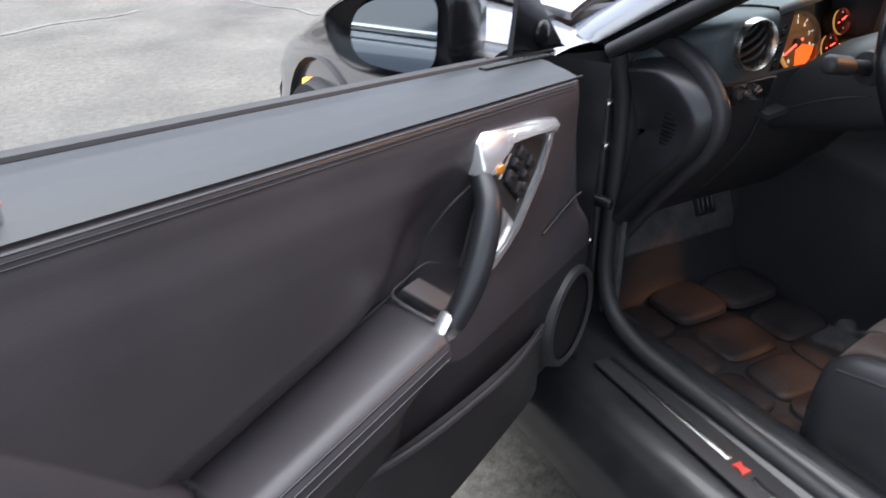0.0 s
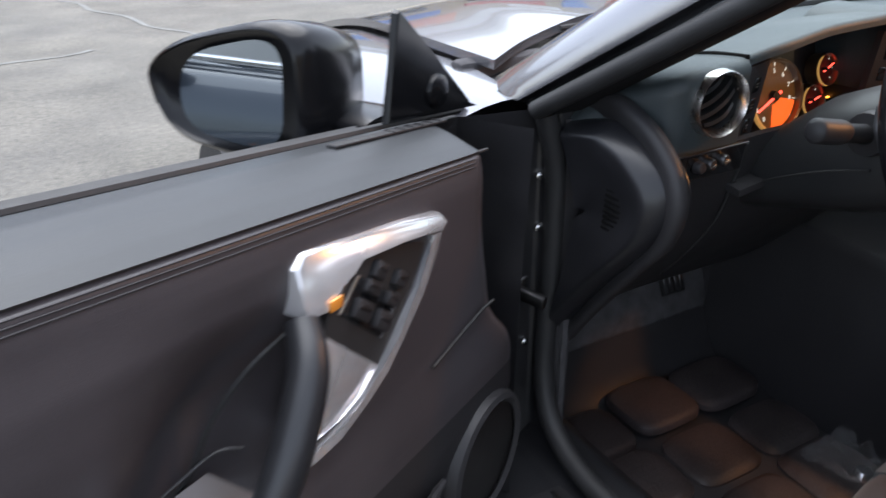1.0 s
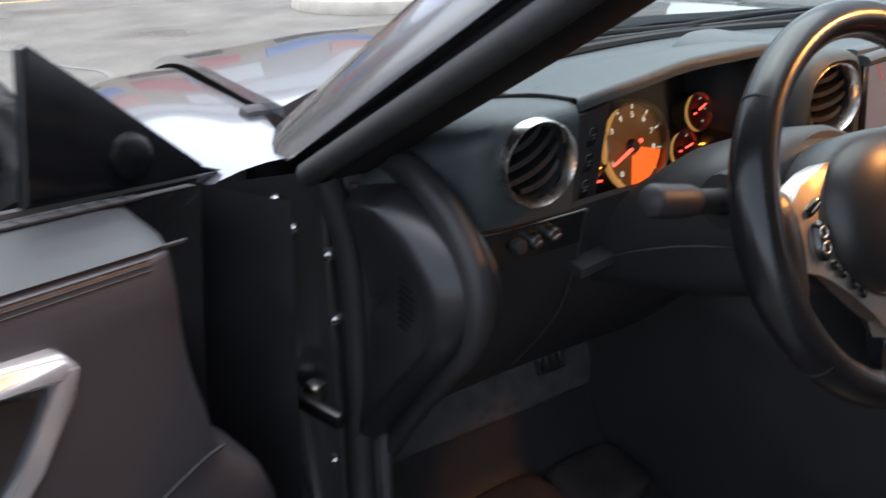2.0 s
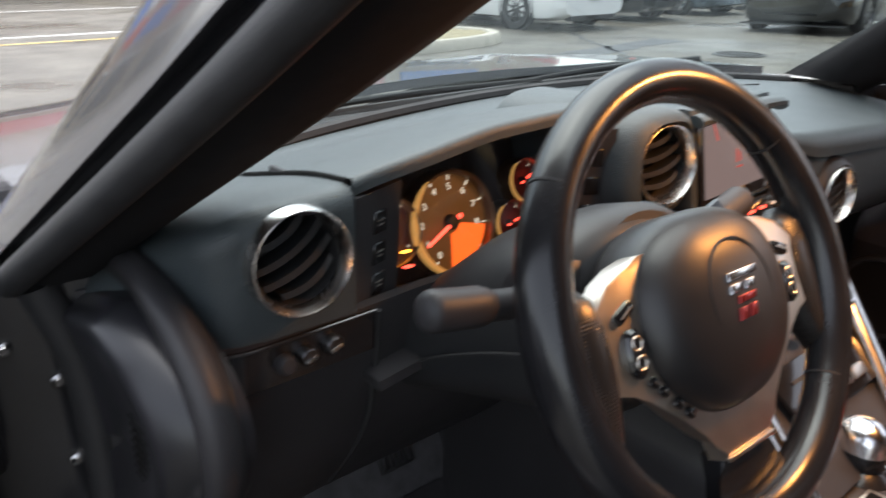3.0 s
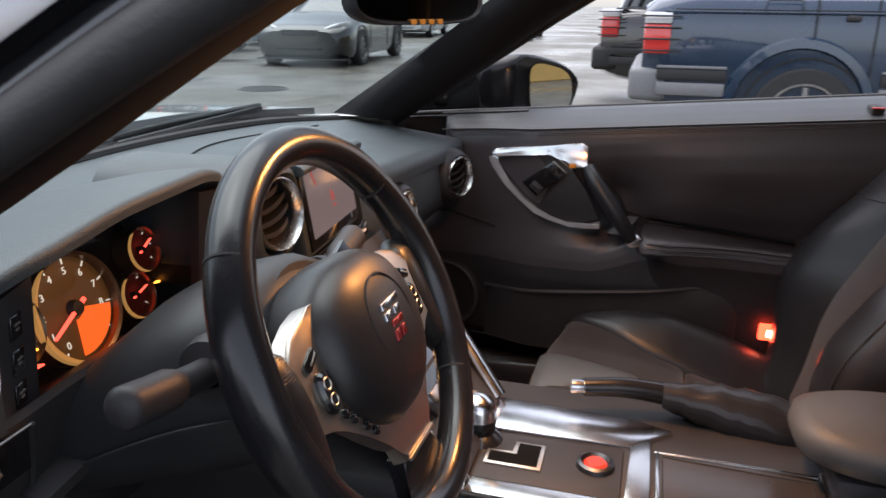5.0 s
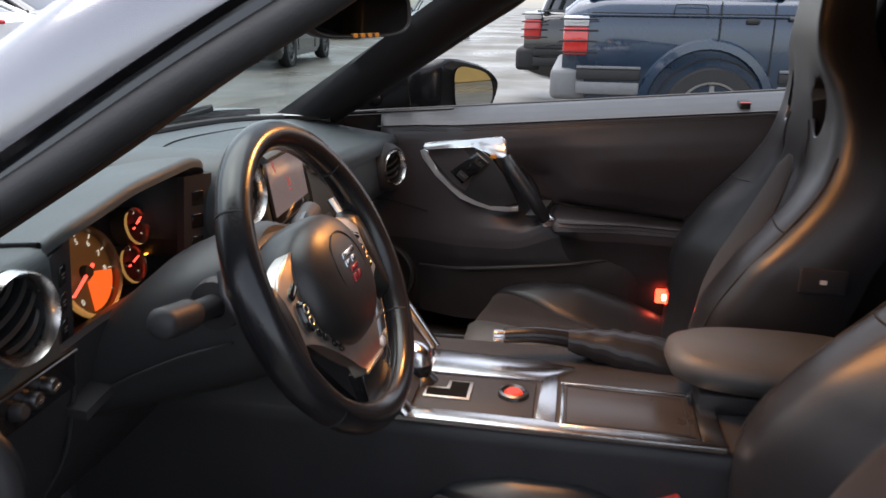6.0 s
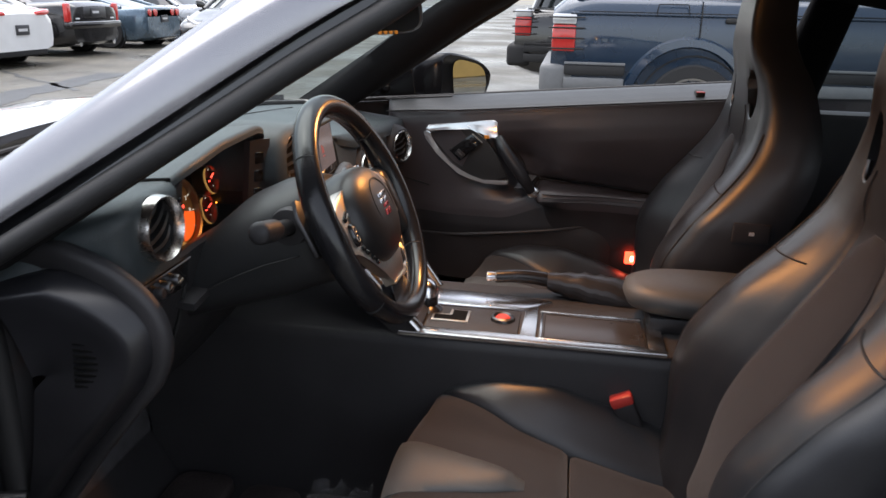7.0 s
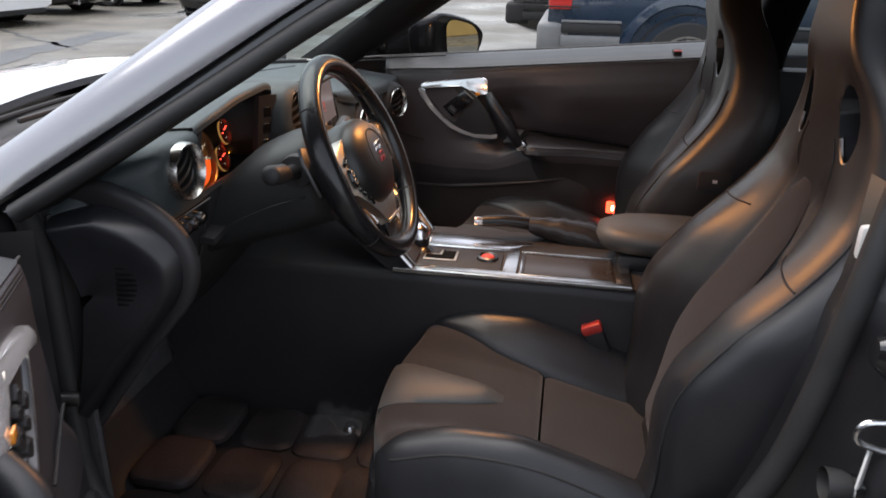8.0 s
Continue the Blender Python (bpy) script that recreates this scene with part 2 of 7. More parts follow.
TRIM_CLOTH = surf("pillar_cloth", (0.011, 0.0108, 0.012), 0.9, var=0.2, scale=30, bump=0.0004, grain=1200, spec=0.2)
CARPET = surf("black_carpet", (0.080, 0.078, 0.082), 0.95, var=0.35, scale=40, bump=0.002, grain=900, spec=0.1)
MAT = surf("worn_rubber_mat", (0.040, 0.033, 0.033), 0.5, var=0.9, scale=7, bump=0.0015, grain=200, spec=0.3)
CHROME = surf("chrome", (0.80, 0.80, 0.82), 0.22, 1.0, var=0.04, scale=30)
SATIN = surf("satin_silver", (0.62, 0.57, 0.51), 0.36, 1.0, var=0.08, scale=60, bump=0.0001, grain=900)
BRUSHED = surf("brushed_silver", (0.62, 0.61, 0.60), 0.24, 1.0, var=0.08, scale=50)
DARK_METAL = surf("dark_metal", (0.12, 0.12, 0.125), 0.4, 1.0, var=0.2, scale=60)
BRIGHT = surf("bright_silver_plastic", (0.90, 0.90, 0.92), 0.16, 0.72, var=0.03, scale=30, coat=0.3)
PAINT = surf("silver_paint", (0.255, 0.254, 0.272), 0.20, 0.75, var=0.05, scale=8, coat=0.8)
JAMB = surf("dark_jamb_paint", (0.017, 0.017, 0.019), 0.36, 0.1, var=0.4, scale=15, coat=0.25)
MIRROR_BLACK = surf("mirror_housing_black", (0.007, 0.007, 0.008), 0.22, var=0.15, scale=30, spec=0.30)
MIRROR = surf("mirror_glass", (0.42, 0.47, 0.50), 0.015, 1.0, var=0.01, scale=5)
WINDSCREEN = glassy("windscreen_glass", (0.74, 0.82, 0.80))
LID = surf("satin_brown_lid", (0.042, 0.036, 0.033), 0.30, var=0.15, scale=20, spec=0.5)
TINTED = glassy("tinted_glass", (0.55, 0.60, 0.62))
LENS = glassy("clear_lens", (0.92, 0.92, 0.92))
FILM = surf("clear_film", (0.5, 0.5, 0.5), 0.12, var=0.2, scale=40, coat=0.5)
FILM.node_tree.nodes["Principled BSDF"].inputs["Alpha"].default_value = 0.13
RED_PLASTIC = surf("red_plastic", (0.55, 0.05, 0.04), 0.4, var=0.1, scale=40)
WHITE_PLASTIC = surf("white_plastic", (0.70, 0.70, 0.68), 0.45, var=0.1, scale=40)
WHITE_INK = surf("white_marking", (0.65, 0.65, 0.66), 0.5, var=0.1, scale=60)
AMBER_GLOW = glow("amber_gauge_light", (1.0, 0.35, 0.05), 0.12)
ORANGE_FACE = glow("orange_display", (1.0, 0.12, 0.015), 0.46)
NEEDLE = glow("needle_light", (1.0, 0.07, 0.04), 1.2)
DIAL_TEXT = glow("dial_markings", (0.9, 0.78, 0.62), 0.30)
DIAL_FACE = glow("amber_lit_dial", (0.30, 0.12, 0.03), 0.06, 0.5, 0.10)
RED_FACE = glow("dim_red_dial", (0.05, 0.006, 0.004), 0.12, 0.5, 0.2)
SCREEN = glow("display_screen", (0.34, 0.26, 0.25), 0.15, 0.15)
RED_LAMP = glow("red_lamp_lens", (1.0, 0.05, 0.02), 2.6)
LAMP_CORE = glow("lamp_core", (1.0, 0.55, 0.3), 6.0)
RED_BUTTON = glow("red_start_button", (0.85, 0.05, 0.02), 0.45)
AMBER_LENS = glow("amber_lens", (1.0, 0.32, 0.03), 2.2)
MAP_LENS = glow("map_lamp_lens", (1.0, 0.50, 0.14), 5.0)

# ---- the lot ----
def wet_asphalt():
    ma = surf("wet_asphalt", (0.110, 0.102, 0.085), 0.40, var=0.50, scale=1.5, bump=0.006, grain=90, spec=0.30, rvar=0.5)
    nd, ln = ma.node_tree.nodes, ma.node_tree.links
    bs = nd["Principled BSDF"]
    tc = nd["Texture Coordinate"]
    puddle = nd.new("ShaderNodeTexNoise")
    puddle.inputs["Scale"].default_value, puddle.inputs["Detail"].default_value = 0.35, 6
    ln.new(tc.outputs["Object"], puddle.inputs["Vector"])
    rng = nd.new("ShaderNodeMapRange")
    rng.inputs["From Min"].default_value, rng.inputs["From Max"].default_value = 0.40, 0.62
    rng.inputs["To Min"].default_value, rng.inputs["To Max"].default_value = 0.60, 0.24
    ln.new(puddle.outputs[0], rng.inputs["Value"])
    ln.new(rng.outputs[0], bs.inputs["Roughness"])
    # pale aggregate and worn blotches
    blot = nd.new("ShaderNodeTexNoise")
    blot.inputs["Scale"].default_value, blot.inputs["Detail"].default_value, blot.inputs["Roughness"].default_value = 26.0, 10, 0.85
    ln.new(tc.outputs["Object"], blot.inputs["Vector"])
    br = nd.new("ShaderNodeMapRange")
    br.inputs["From Min"].default_value, br.inputs["From Max"].default_value = 0.34, 0.68
    br.inputs["To Min"].default_value, br.inputs["To Max"].default_value = 0.35, 1.60
    ln.new(blot.outputs[0], br.inputs["Value"])
    worn = nd.new("ShaderNodeVectorMath")
    worn.operation = "SCALE"
    old = bs.inputs["Base Color"].links[0].from_socket
    ln.new(old, worn.inputs[0])
    ln.new(br.outputs[0], worn.inputs["Scale"])
    ln.new(worn.outputs[0], bs.inputs["Base Color"])
    return ma


ASPHALT = wet_asphalt()
WHITE_LINE = surf("worn_white_line", (0.55, 0.55, 0.53), 0.6, var=0.5, scale=9, bump=0.001, grain=200)
YELLOW_LINE = surf("worn_yellow_line", (0.55, 0.40, 0.12), 0.6, var=0.5, scale=9, bump=0.001, grain=200)
CONCRETE = surf("kerb_concrete", (0.42, 0.39, 0.33), 0.8, var=0.25, scale=6, bump=0.002, grain=120)
SOIL = surf("dry_grass_soil", (0.30, 0.26, 0.17), 0.95, var=0.4, scale=8, bump=0.01, grain=60, spec=0.1)
CRACK = surf("crack_filler", (0.14, 0.14, 0.13), 0.7, var=0.4, scale=14, bump=0.002, grain=180)
TAR = surf("tar_patch", (0.030, 0.031, 0.032), 0.4, var=0.3, scale=5, bump=0.003, grain=160)
CAST = surf("cast_iron", (0.035, 0.033, 0.032), 0.45, 0.6, var=0.3, scale=20, bump=0.003, grain=90)

bm = bmesh.new()
bmesh.ops.create_grid(bm, x_segments=40, y_segments=40, size=300)
single("ground", bm, ASPHALT, "wet grey asphalt of a parking lot", "ground", kind="structure")


def flat_strip(name, pts, width, material, label, height=0.004):
    """A thin painted or filled line on the ground along a bent path."""
    p = [Vector((x, y, height)) for x, y in pts]
    rows = []
    for i, c in enumerate(p):
        t = (p[min(i + 1, len(p) - 1)] - p[max(i - 1, 0)]).normalized()
        n = Vector((-t.y, t.x, 0)) * width * (0.5 + 0.25 * noise.noise(c * 3))
        rows.append([c + n, c - n])
    return single(name, loft(rows, False, False), material, label, "line", kind="structure")


def wander(a, b, n, amp, seed):
    out = []
    for i in range(n + 1):
        t = i / n
        q = noise.noise(Vector((t * 5 + seed, seed * 1.7, 0)))
        dx, dy = b[0] - a[0], b[1] - a[1]
        le = math.hypot(dx, dy)
        out.append((mix(a[0], b[0], t) - dy / le * q * amp, mix(a[1], b[1], t) + dx / le * q * amp))
    return out


flat_strip("road_line", wander((-14, 13.2), (9, 13.9), 30, 0.03, 1), 0.16, WHITE_LINE, "worn white painted lane line on wet asphalt")
flat_strip("road_line", wander((-14, 12.1), (6, 12.7), 30, 0.04, 2), 0.12, YELLOW_LINE, "worn yellow painted line on wet asphalt")
flat_strip("road_line", wander((-14, 20.4), (14, 21.2), 30, 0.04, 3), 0.18, WHITE_LINE, "worn white painted line on far asphalt")
flat_strip("ground_crack", wander((-0.9, 9.0), (-0.05, 6.0), 24, 0.12, 4), 0.05, CRACK, "pale filled crack in the asphalt")
flat_strip("ground_crack", wander((-0.05, 6.0), (0.5, 4.6), 14, 0.10, 5), 0.03, CRACK, "pale filled crack in the asphalt")
flat_strip("ground_crack", wander((-3.2, 5.2), (-0.9, 6.1), 18, 0.15, 6), 0.05, CRACK, "pale filled crack in the asphalt")
flat_strip("ground_crack", wander((7.6, 6.1), (9.6, 8.8), 18, 0.2, 7), 0.08, TAR, "dark tar seam in the asphalt")
flat_strip("ground_crack", wander((4.2, 6.2), (9.8, 6.9), 18, 0.25, 8), 0.5, TAR, "dark tar patch across the asphalt")
bm = lathe([(0.0, 0.004), (0.30, 0.004), (0.30, 0.012), (0.34, 0.012), (0.345, 0.003)], Matrix.Translation((8.78, 5.1, 0)), 36)
for k in range(-3, 4):
    box((0.4, 0.02, 0.006), (8.78, 5.1 + k * 0.07, 0.008), 0.001, 1, bm=bm)
single("manhole_cover", bm, CAST, "dark iron manhole cover set in the asphalt", "manhole")


def island():
    t = thing("kerb_island", (5.3, 9.1, 0), "tan concrete kerb island with dry soil", "kerb")

    def ring(k, z):
        return [Vector((5.3 + (2.5 + k) * sp(math.cos(a), 0.8), 9.1 + (1.25 + k) * sp(math.sin(a), 0.8), z)) for a in (math.tau * i / 48 for i in range(48))]
    part("kerb", loft([ring(0.03, 0), ring(0.01, 0.12), ring(-0.02, 0.15), ring(-0.15, 0.15), ring(-0.17, 0.12)], True, False), CONCRETE, t)
    rows = [[Vector((5.3, 9.1, 0.17))] * 48] + [[q + Vector((0, 0, 0.02 * noise.noise(q * 4))) for q in ring(-0.17 - 1.05 * k, 0.13 + 0.03 * k)] for k in (1, 0.7, 0.4, 0.15, 0)]
    part("soil", loft(rows[1:], True, True), SOIL, t)
    return t


island()
bm = lathe([(0.05, 0.1), (0.05, 0.9), (0.035, 0.95), (0.0, 0.95)], Matrix.Translation((6.6, 9.3, 0)), 16)
single("post", bm, DARK_METAL, "short dark metal post standing in the kerb island", "post")


# ---- parked cars ----
def car_paint(name, col, metal=0.3, rough=0.3):
    return surf(name, col, rough, metal, var=0.06, scale=4, coat=1.0)


TYRE = surf("tyre_rubber", (0.022, 0.022, 0.023), 0.75, var=0.25, scale=30, bump=0.001, grain=200)
RIM = surf("alloy_rim", (0.45, 0.45, 0.46), 0.3, 1.0, var=0.1, scale=30)
DARK_RIM = surf("dark_rim", (0.10, 0.10, 0.105), 0.35, 1.0, var=0.2, scale=30)
CAR_GLASS = surf("tinted_car_glass", (0.018, 0.022, 0.024), 0.05, 0.0, var=0.2, scale=3, coat=0.5, spec=0.7)
TAIL_RED = surf("tail_lamp_red", (0.62, 0.035, 0.03), 0.18, var=0.1, scale=30, coat=0.8)
LAMP_CLEAR = surf("lamp_clear", (0.72, 0.73, 0.75), 0.12, 0.4, var=0.15, scale=40, coat=0.8)
AMBER_GLINT = surf("amber_glint", (0.75, 0.28, 0.04), 0.2, var=0.1, scale=40, coat=0.8)
PLATE = surf("plate_dark", (0.05, 0.05, 0.055), 0.5, var=0.2, scale=20)
SEAM = surf("panel_gap", (0.012, 0.012, 0.013), 0.8, var=0.1, scale=20)


def wheel_parts(car, name, x, y, r, side, rim_mat, width=0.22, spokes=5):
    m = to_plane(Vector((x, y, r)), (0, 1, 0), (0, 0, 1)) if side > 0 else to_plane(Vector((x, y, r)), (0, -1, 0), (0, 0, 1))
    h = width / 2
    tyre = part("tyre", lathe([(r * 0.66, -h), (r * 0.93, -h), (r, -h * 0.6), (r, h * 0.6), (r * 0.94, h), (r * 0.70, h * 0.98), (r * 0.66, h * 0.8)], m, 36), TYRE, car)
    bm = lathe([(r * 0.60, -h), (r * 0.60, h * 0.55), (r * 0.645, h * 0.92), (r * 0.69, h * 0.95), (r * 0.69, -h)], m, 36)
    lathe([(0.0, h * 0.70), (r * 0.13, h * 0.70), (r * 0.15, h * 0.5), (r * 0.15, 0)], m, 18, bm)
    for k in range(spokes):
        a = math.tau * k / spokes + 0.3
        mk = m @ pose(0, 0, 0, 0, 0, math.degrees(a))
        prism([(0.1 * r, -0.075 * r), (0.62 * r, -0.05 * r), (0.62 * r, 0.05 * r), (0.1 * r, 0.075 * r)], 0.03, mk @ pose(0, 0, h * 0.5), 0.006, bm, 1)
    part("rim", bm, rim_mat, tyre)
    part("brake_drum", lathe([(0, -h * 0.2), (r * 0.5, -h * 0.2), (r * 0.5, 0), (0, 0.001)], m, 24), DARK_METAL, tyre)


def parked_car(name, at, heading, label, paint, L, W, H, belt, hood, deck, cab, roof, wheel_r, axles, rim_mat=RIM, kind="sedan", clear=0.16, detail=None):
    """cab: ends of the cabin at the belt (back, front); roof: its ends at the top; all along the car from its middle, forward."""
    t = thing(name, m=Matrix.Translation((at[0], at[1], 0)) @ pose(0, 0, 0, 0, 0, heading), label=label, category="suv" if kind == "suv" else "car", group="parked cars")
    hw = W / 2

    def top(y):
        if y > cab[1]:
            return mix(belt, hood, step(cab[1], L / 2, y) ** 0.9)
        if y < cab[0]:
            return mix(belt, deck, step(0, 1, (cab[0] - y) / (cab[0] + L / 2)))
        return belt

    rings, ns = [], 44
    for i in range(ns + 1):
        y = -L / 2 + L * i / ns
        e = min(i, ns - i) / ns
        nose = 1 - (1 - min(e / 0.10, 1)) ** 2.2
        boxy = 0.94 if kind == "suv" else 0.80
        w = hw * mix(boxy, 1, nose)
        zt, zb = top(y) - 0.10 * (1 - nose) ** 2, clear + 0.10 * (1 - nose)
        half = [(0.0, zb), (w * 0.75, zb), (w * 0.95, zb + 0.05), (w * 0.99, zb + 0.16), (w, mix(zb, zt, 0.5)), (w * 0.99, mix(zb, zt, 0.72)), (w * 0.965, zt - 0.08), (w * 0.90, zt - 0.025), (w * 0.70, zt), (w * 0.35, zt + 0.012), (0.0, zt + 0.016)]
        ring = [Vector((x, y, z)) for x, z in half] + [Vector((-x, y, z)) for x, z in reversed(half[1:-1])]
        rings.append(ring)
    part("body", loft(rings), paint, t, angle=50)

    # cabin: glass below a painted roof, with pillars
    def cab_ring(z, k, grow=0.0):
        y0, y1 = mix(cab[0], roof[0], k), mix(cab[1], roof[1], k)
        w = mix(hw * 0.90, hw * 0.70 if kind != "suv" else hw * 0.78, k) + grow
        out = []
        for a in (math.tau * j / 48 for j in range(48)):
            out.append(Vector((w * sp(math.cos(a), 0.35), (y0 + y1) / 2 + ((y1 - y0) / 2 + grow) * sp(math.sin(a), 0.45), z)))
        return out
    part("side_glass", loft([cab_ring(mix(belt - 0.02, H - 0.07, k), k) for k in (0, 0.25, 0.5, 0.75, 1)]), CAR_GLASS, t, "dark tinted cabin glass", angle=60)
    part("roof", loft([cab_ring(H - 0.085, 1.0, 0.012), cab_ring(H - 0.05, 1.02, 0.0), cab_ring(H - 0.015, 1.05, -0.10), cab_ring(H, 1.1, -0.35)]), paint, t, angle=60)
    for sx in (-1, 1):
        for y0, y1 in ((cab[1], roof[1]), (cab[0], roof[0]), (mix(cab[0], cab[1], 0.46), mix(roof[0], roof[1], 0.44))):
            a = Vector((sx * hw * 0.895, y0 * 0.96, belt - 0.03))
            b = Vector((sx * (hw * (0.70 if kind != "suv" else 0.78) - 0.0), y1 * 0.95, H - 0.07))
            part("pillar", tube([a, (a + b) / 2 + Vector((sx * 0.02, 0, 0)), b], 0.045, 8, per=4), paint, t)
    # arches and wheels
    for y in axles:
        for sx in (-1, 1):
            m = to_plane(Vector((sx * (hw - 0.055), y, wheel_r)), (0, sx, 0), (0, 0, 1))
            part("wheel_arch", lathe([(0, 0), (wheel_r * 1.10, 0), (wheel_r * 1.14, 0.062), (wheel_r * 1.17, 0.064), (wheel_r * 1.18, 0.0)], m, 36), BLACK, t)
            wheel_parts(t, "wheel", sx * (hw - 0.085), y, wheel_r, sx, rim_mat, spokes=5 if kind == "suv" else 10)
    # doors' gaps, handles, mirrors, plate
    for sx in (-1, 1):
        for y in ((mix(cab[0], cab[1], 0.95), mix(cab[0], cab[1], 0.46)) + ((cab[0] + 0.25,) if kind == "sedan" else ())):
            part("panel_gap", tube([(sx * (hw + 0.001), y, clear + 0.16), (sx * (hw + 0.001), y, mix(clear, belt, 0.6)), (sx * hw * 0.97, y, belt - 0.06)], 0.006, 6, per=3), SEAM, t)
        for y in ((mix(cab[0], cab[1], 0.52),) + ((cab[0] + 0.35,) if kind == "sedan" else ())):
            part("door_handle", box((0.03, 0.19, 0.035), (sx * (hw * 0.995 + 0.004), y, belt - 0.17), 0.012), DARK_METAL if kind == "suv" else paint, t)
        part("door_mirror", blob([(sx * (hw * 0.93), cab[1] - 0.28, belt + 0.02, 0.02, 0.03), (sx * (hw + 0.02), cab[1] - 0.30, belt + 0.06, 0.06, 0.07), (sx * (hw + 0.14), cab[1] - 0.32, belt + 0.08, 0.07, 0.08), (sx * (hw + 0.17), cab[1] - 0.32, belt + 0.08, 0.03, 0.04)], (0, 1, 0), (0, 0, 1)), paint, t)
    if detail:
        detail(t, paint, L, hw, H, belt, hood, deck)
    return t


def plate(t, y, z, dirn):
    p = part("number_plate", box((0.32, 0.012, 0.16), (0, y, z), 0.004), PLATE, t, "dark plate with plain bars")
    part("plate_bar", box((0.22, 0.004, 0.045), (0, y + dirn * 0.008, z), 0.001, 1), WHITE_INK, p)


def white_rear(t, paint, L, hw, H, belt, hood, deck):
    y = -L / 2
    for sx in (-1, 1):
        part("tail_lamp", blob([(sx * (hw - 0.58), y + 0.0, 0.86, 0.03, 0.03), (sx * (hw - 0.35), y + 0.03, 0.87, 0.05, 0.05), (sx * (hw - 0.12), y + 0.14, 0.88, 0.06, 0.05), (sx * (hw - 0.02), y + 0.34, 0.89, 0.04, 0.035)], (0, 1, 0), (0, 0, 1)), TAIL_RED, t, "red wraparound tail lamp")
        part("exhaust", tube([(sx * (hw - 0.42), y + 0.3, 0.27), (sx * (hw - 0.42), y + 0.03, 0.27)], 0.06, 16, per=2), CHROME, t)
    part("diffuser", box((1.2, 0.18, 0.15), (0, y + 0.10, 0.25), 0.03), BLACK, t)
    part("rear_spoiler", box((1.2, 0.18, 0.03), (0, y + 0.22, deck + 0.0), 0.012), paint, t)
    plate(t, y - 0.012, 0.60, -1)


def dark_rear(t, paint, L, hw, H, belt, hood, deck):
    y = -L / 2
    for sx in (-1, 1):
        part("tail_lamp", box((0.13, 0.10, 0.36), (sx * (hw - 0.12), y + 0.06, 0.83), 0.03), TAIL_RED, t, "tall vertical red tail lamp")
        part("reverse_lamp", box((0.12, 0.04, 0.035), (sx * (hw - 0.34), y + 0.012, 0.72), 0.008), LAMP_CLEAR, t)
        part("exhaust", tube([(sx * (hw - 0.35), y + 0.3, 0.24), (sx * (hw - 0.35), y + 0.0, 0.24)], 0.05, 14, per=2), CHROME, t)
    part("trunk_panel", box((0.75, 0.03, 0.22), (0, y + 0.005, 0.84), 0.02), DARK_METAL, t, "grey metallic trunk panel")
    part("rear_bumper", box((hw * 1.86, 0.20, 0.14), (0, y + 0.05, 0.60), 0.05, 3), paint, t)
    part("bumper_trim", box((hw * 1.7, 0.02, 0.02), (0, y - 0.05, 0.655), 0.006), CHROME, t)
    plate(t, y - 0.018, 0.84, -1)


def round_rear(t, paint, L, hw, H, belt, hood, deck):
    y = -L / 2
    part("rear_panel", box((hw * 1.62, 0.04, 0.22), (0, y + 0.02, 0.80), 0.03), paint, t)
    for sx in (-1, 1):
        for k in (0.30, 0.54):
            m = to_plane(Vector((sx * (hw - k), y - 0.004, 0.80)), (1, 0, 0), (0, 0, 1))
            part("tail_lamp", lathe([(0, 0.02), (0.05, 0.02), (0.078, 0.012), (0.085, -0.03)], m, 24), TAIL_RED, t, "round red tail lamp")
    part("diffuser", box((1.1, 0.1, 0.16), (0, y + 0.06, 0.30), 0.03), BLACK, t)
    plate(t, y - 0.014, 0.66, -1)


def black_front(t, paint, L, hw, H, belt, hood, deck):
    y = L / 2
    for sx in (-1, 1):
        part("headlight", blob([(sx * (hw - 0.52), y - 0.10, 0.66, 0.02, 0.03), (sx * (hw - 0.38), y - 0.14, 0.70, 0.06, 0.055), (sx * (hw - 0.22), y - 0.28, 0.755, 0.08, 0.05), (sx * (hw - 0.13), y - 0.52, 0.80, 0.05, 0.03)], (0, 1, 0.2), (0, 0, 1)), LAMP_CLEAR, t, "slanted clear headlight")
        part("side_marker", box((0.02, 0.14, 0.04), (sx * (hw - 0.03), y - 0.42, 0.60), 0.008), TAIL_RED, t)
        for k in range(3):
            part("running_light", box((0.24, 0.03, 0.018), (sx * (hw - 0.30), y - 0.06, 0.40 + 0.045 * k), 0.006), CHROME, t)
        part("bumper_vent", box((0.26, 0.05, 0.13), (sx * (hw - 0.30), y - 0.088, 0.44), 0.02), DARK_METAL, t)
    part("upper_grille", box((0.66, 0.06, 0.10), (0, y - 0.020, 0.61), 0.03), BLACK, t, "dark grille opening with a bright surround")
    part("grille_surround", box((0.74, 0.03, 0.02), (0, y - 0.012, 0.665), 0.008), paint, t)
    part("lower_grille", box((0.95, 0.06, 0.10), (0, y - 0.03, 0.33), 0.03), BLACK, t)
    part("front_lip", box((hw * 1.8, 0.30, 0.025), (0, y - 0.12, 0.15), 0.01), BLACK, t)


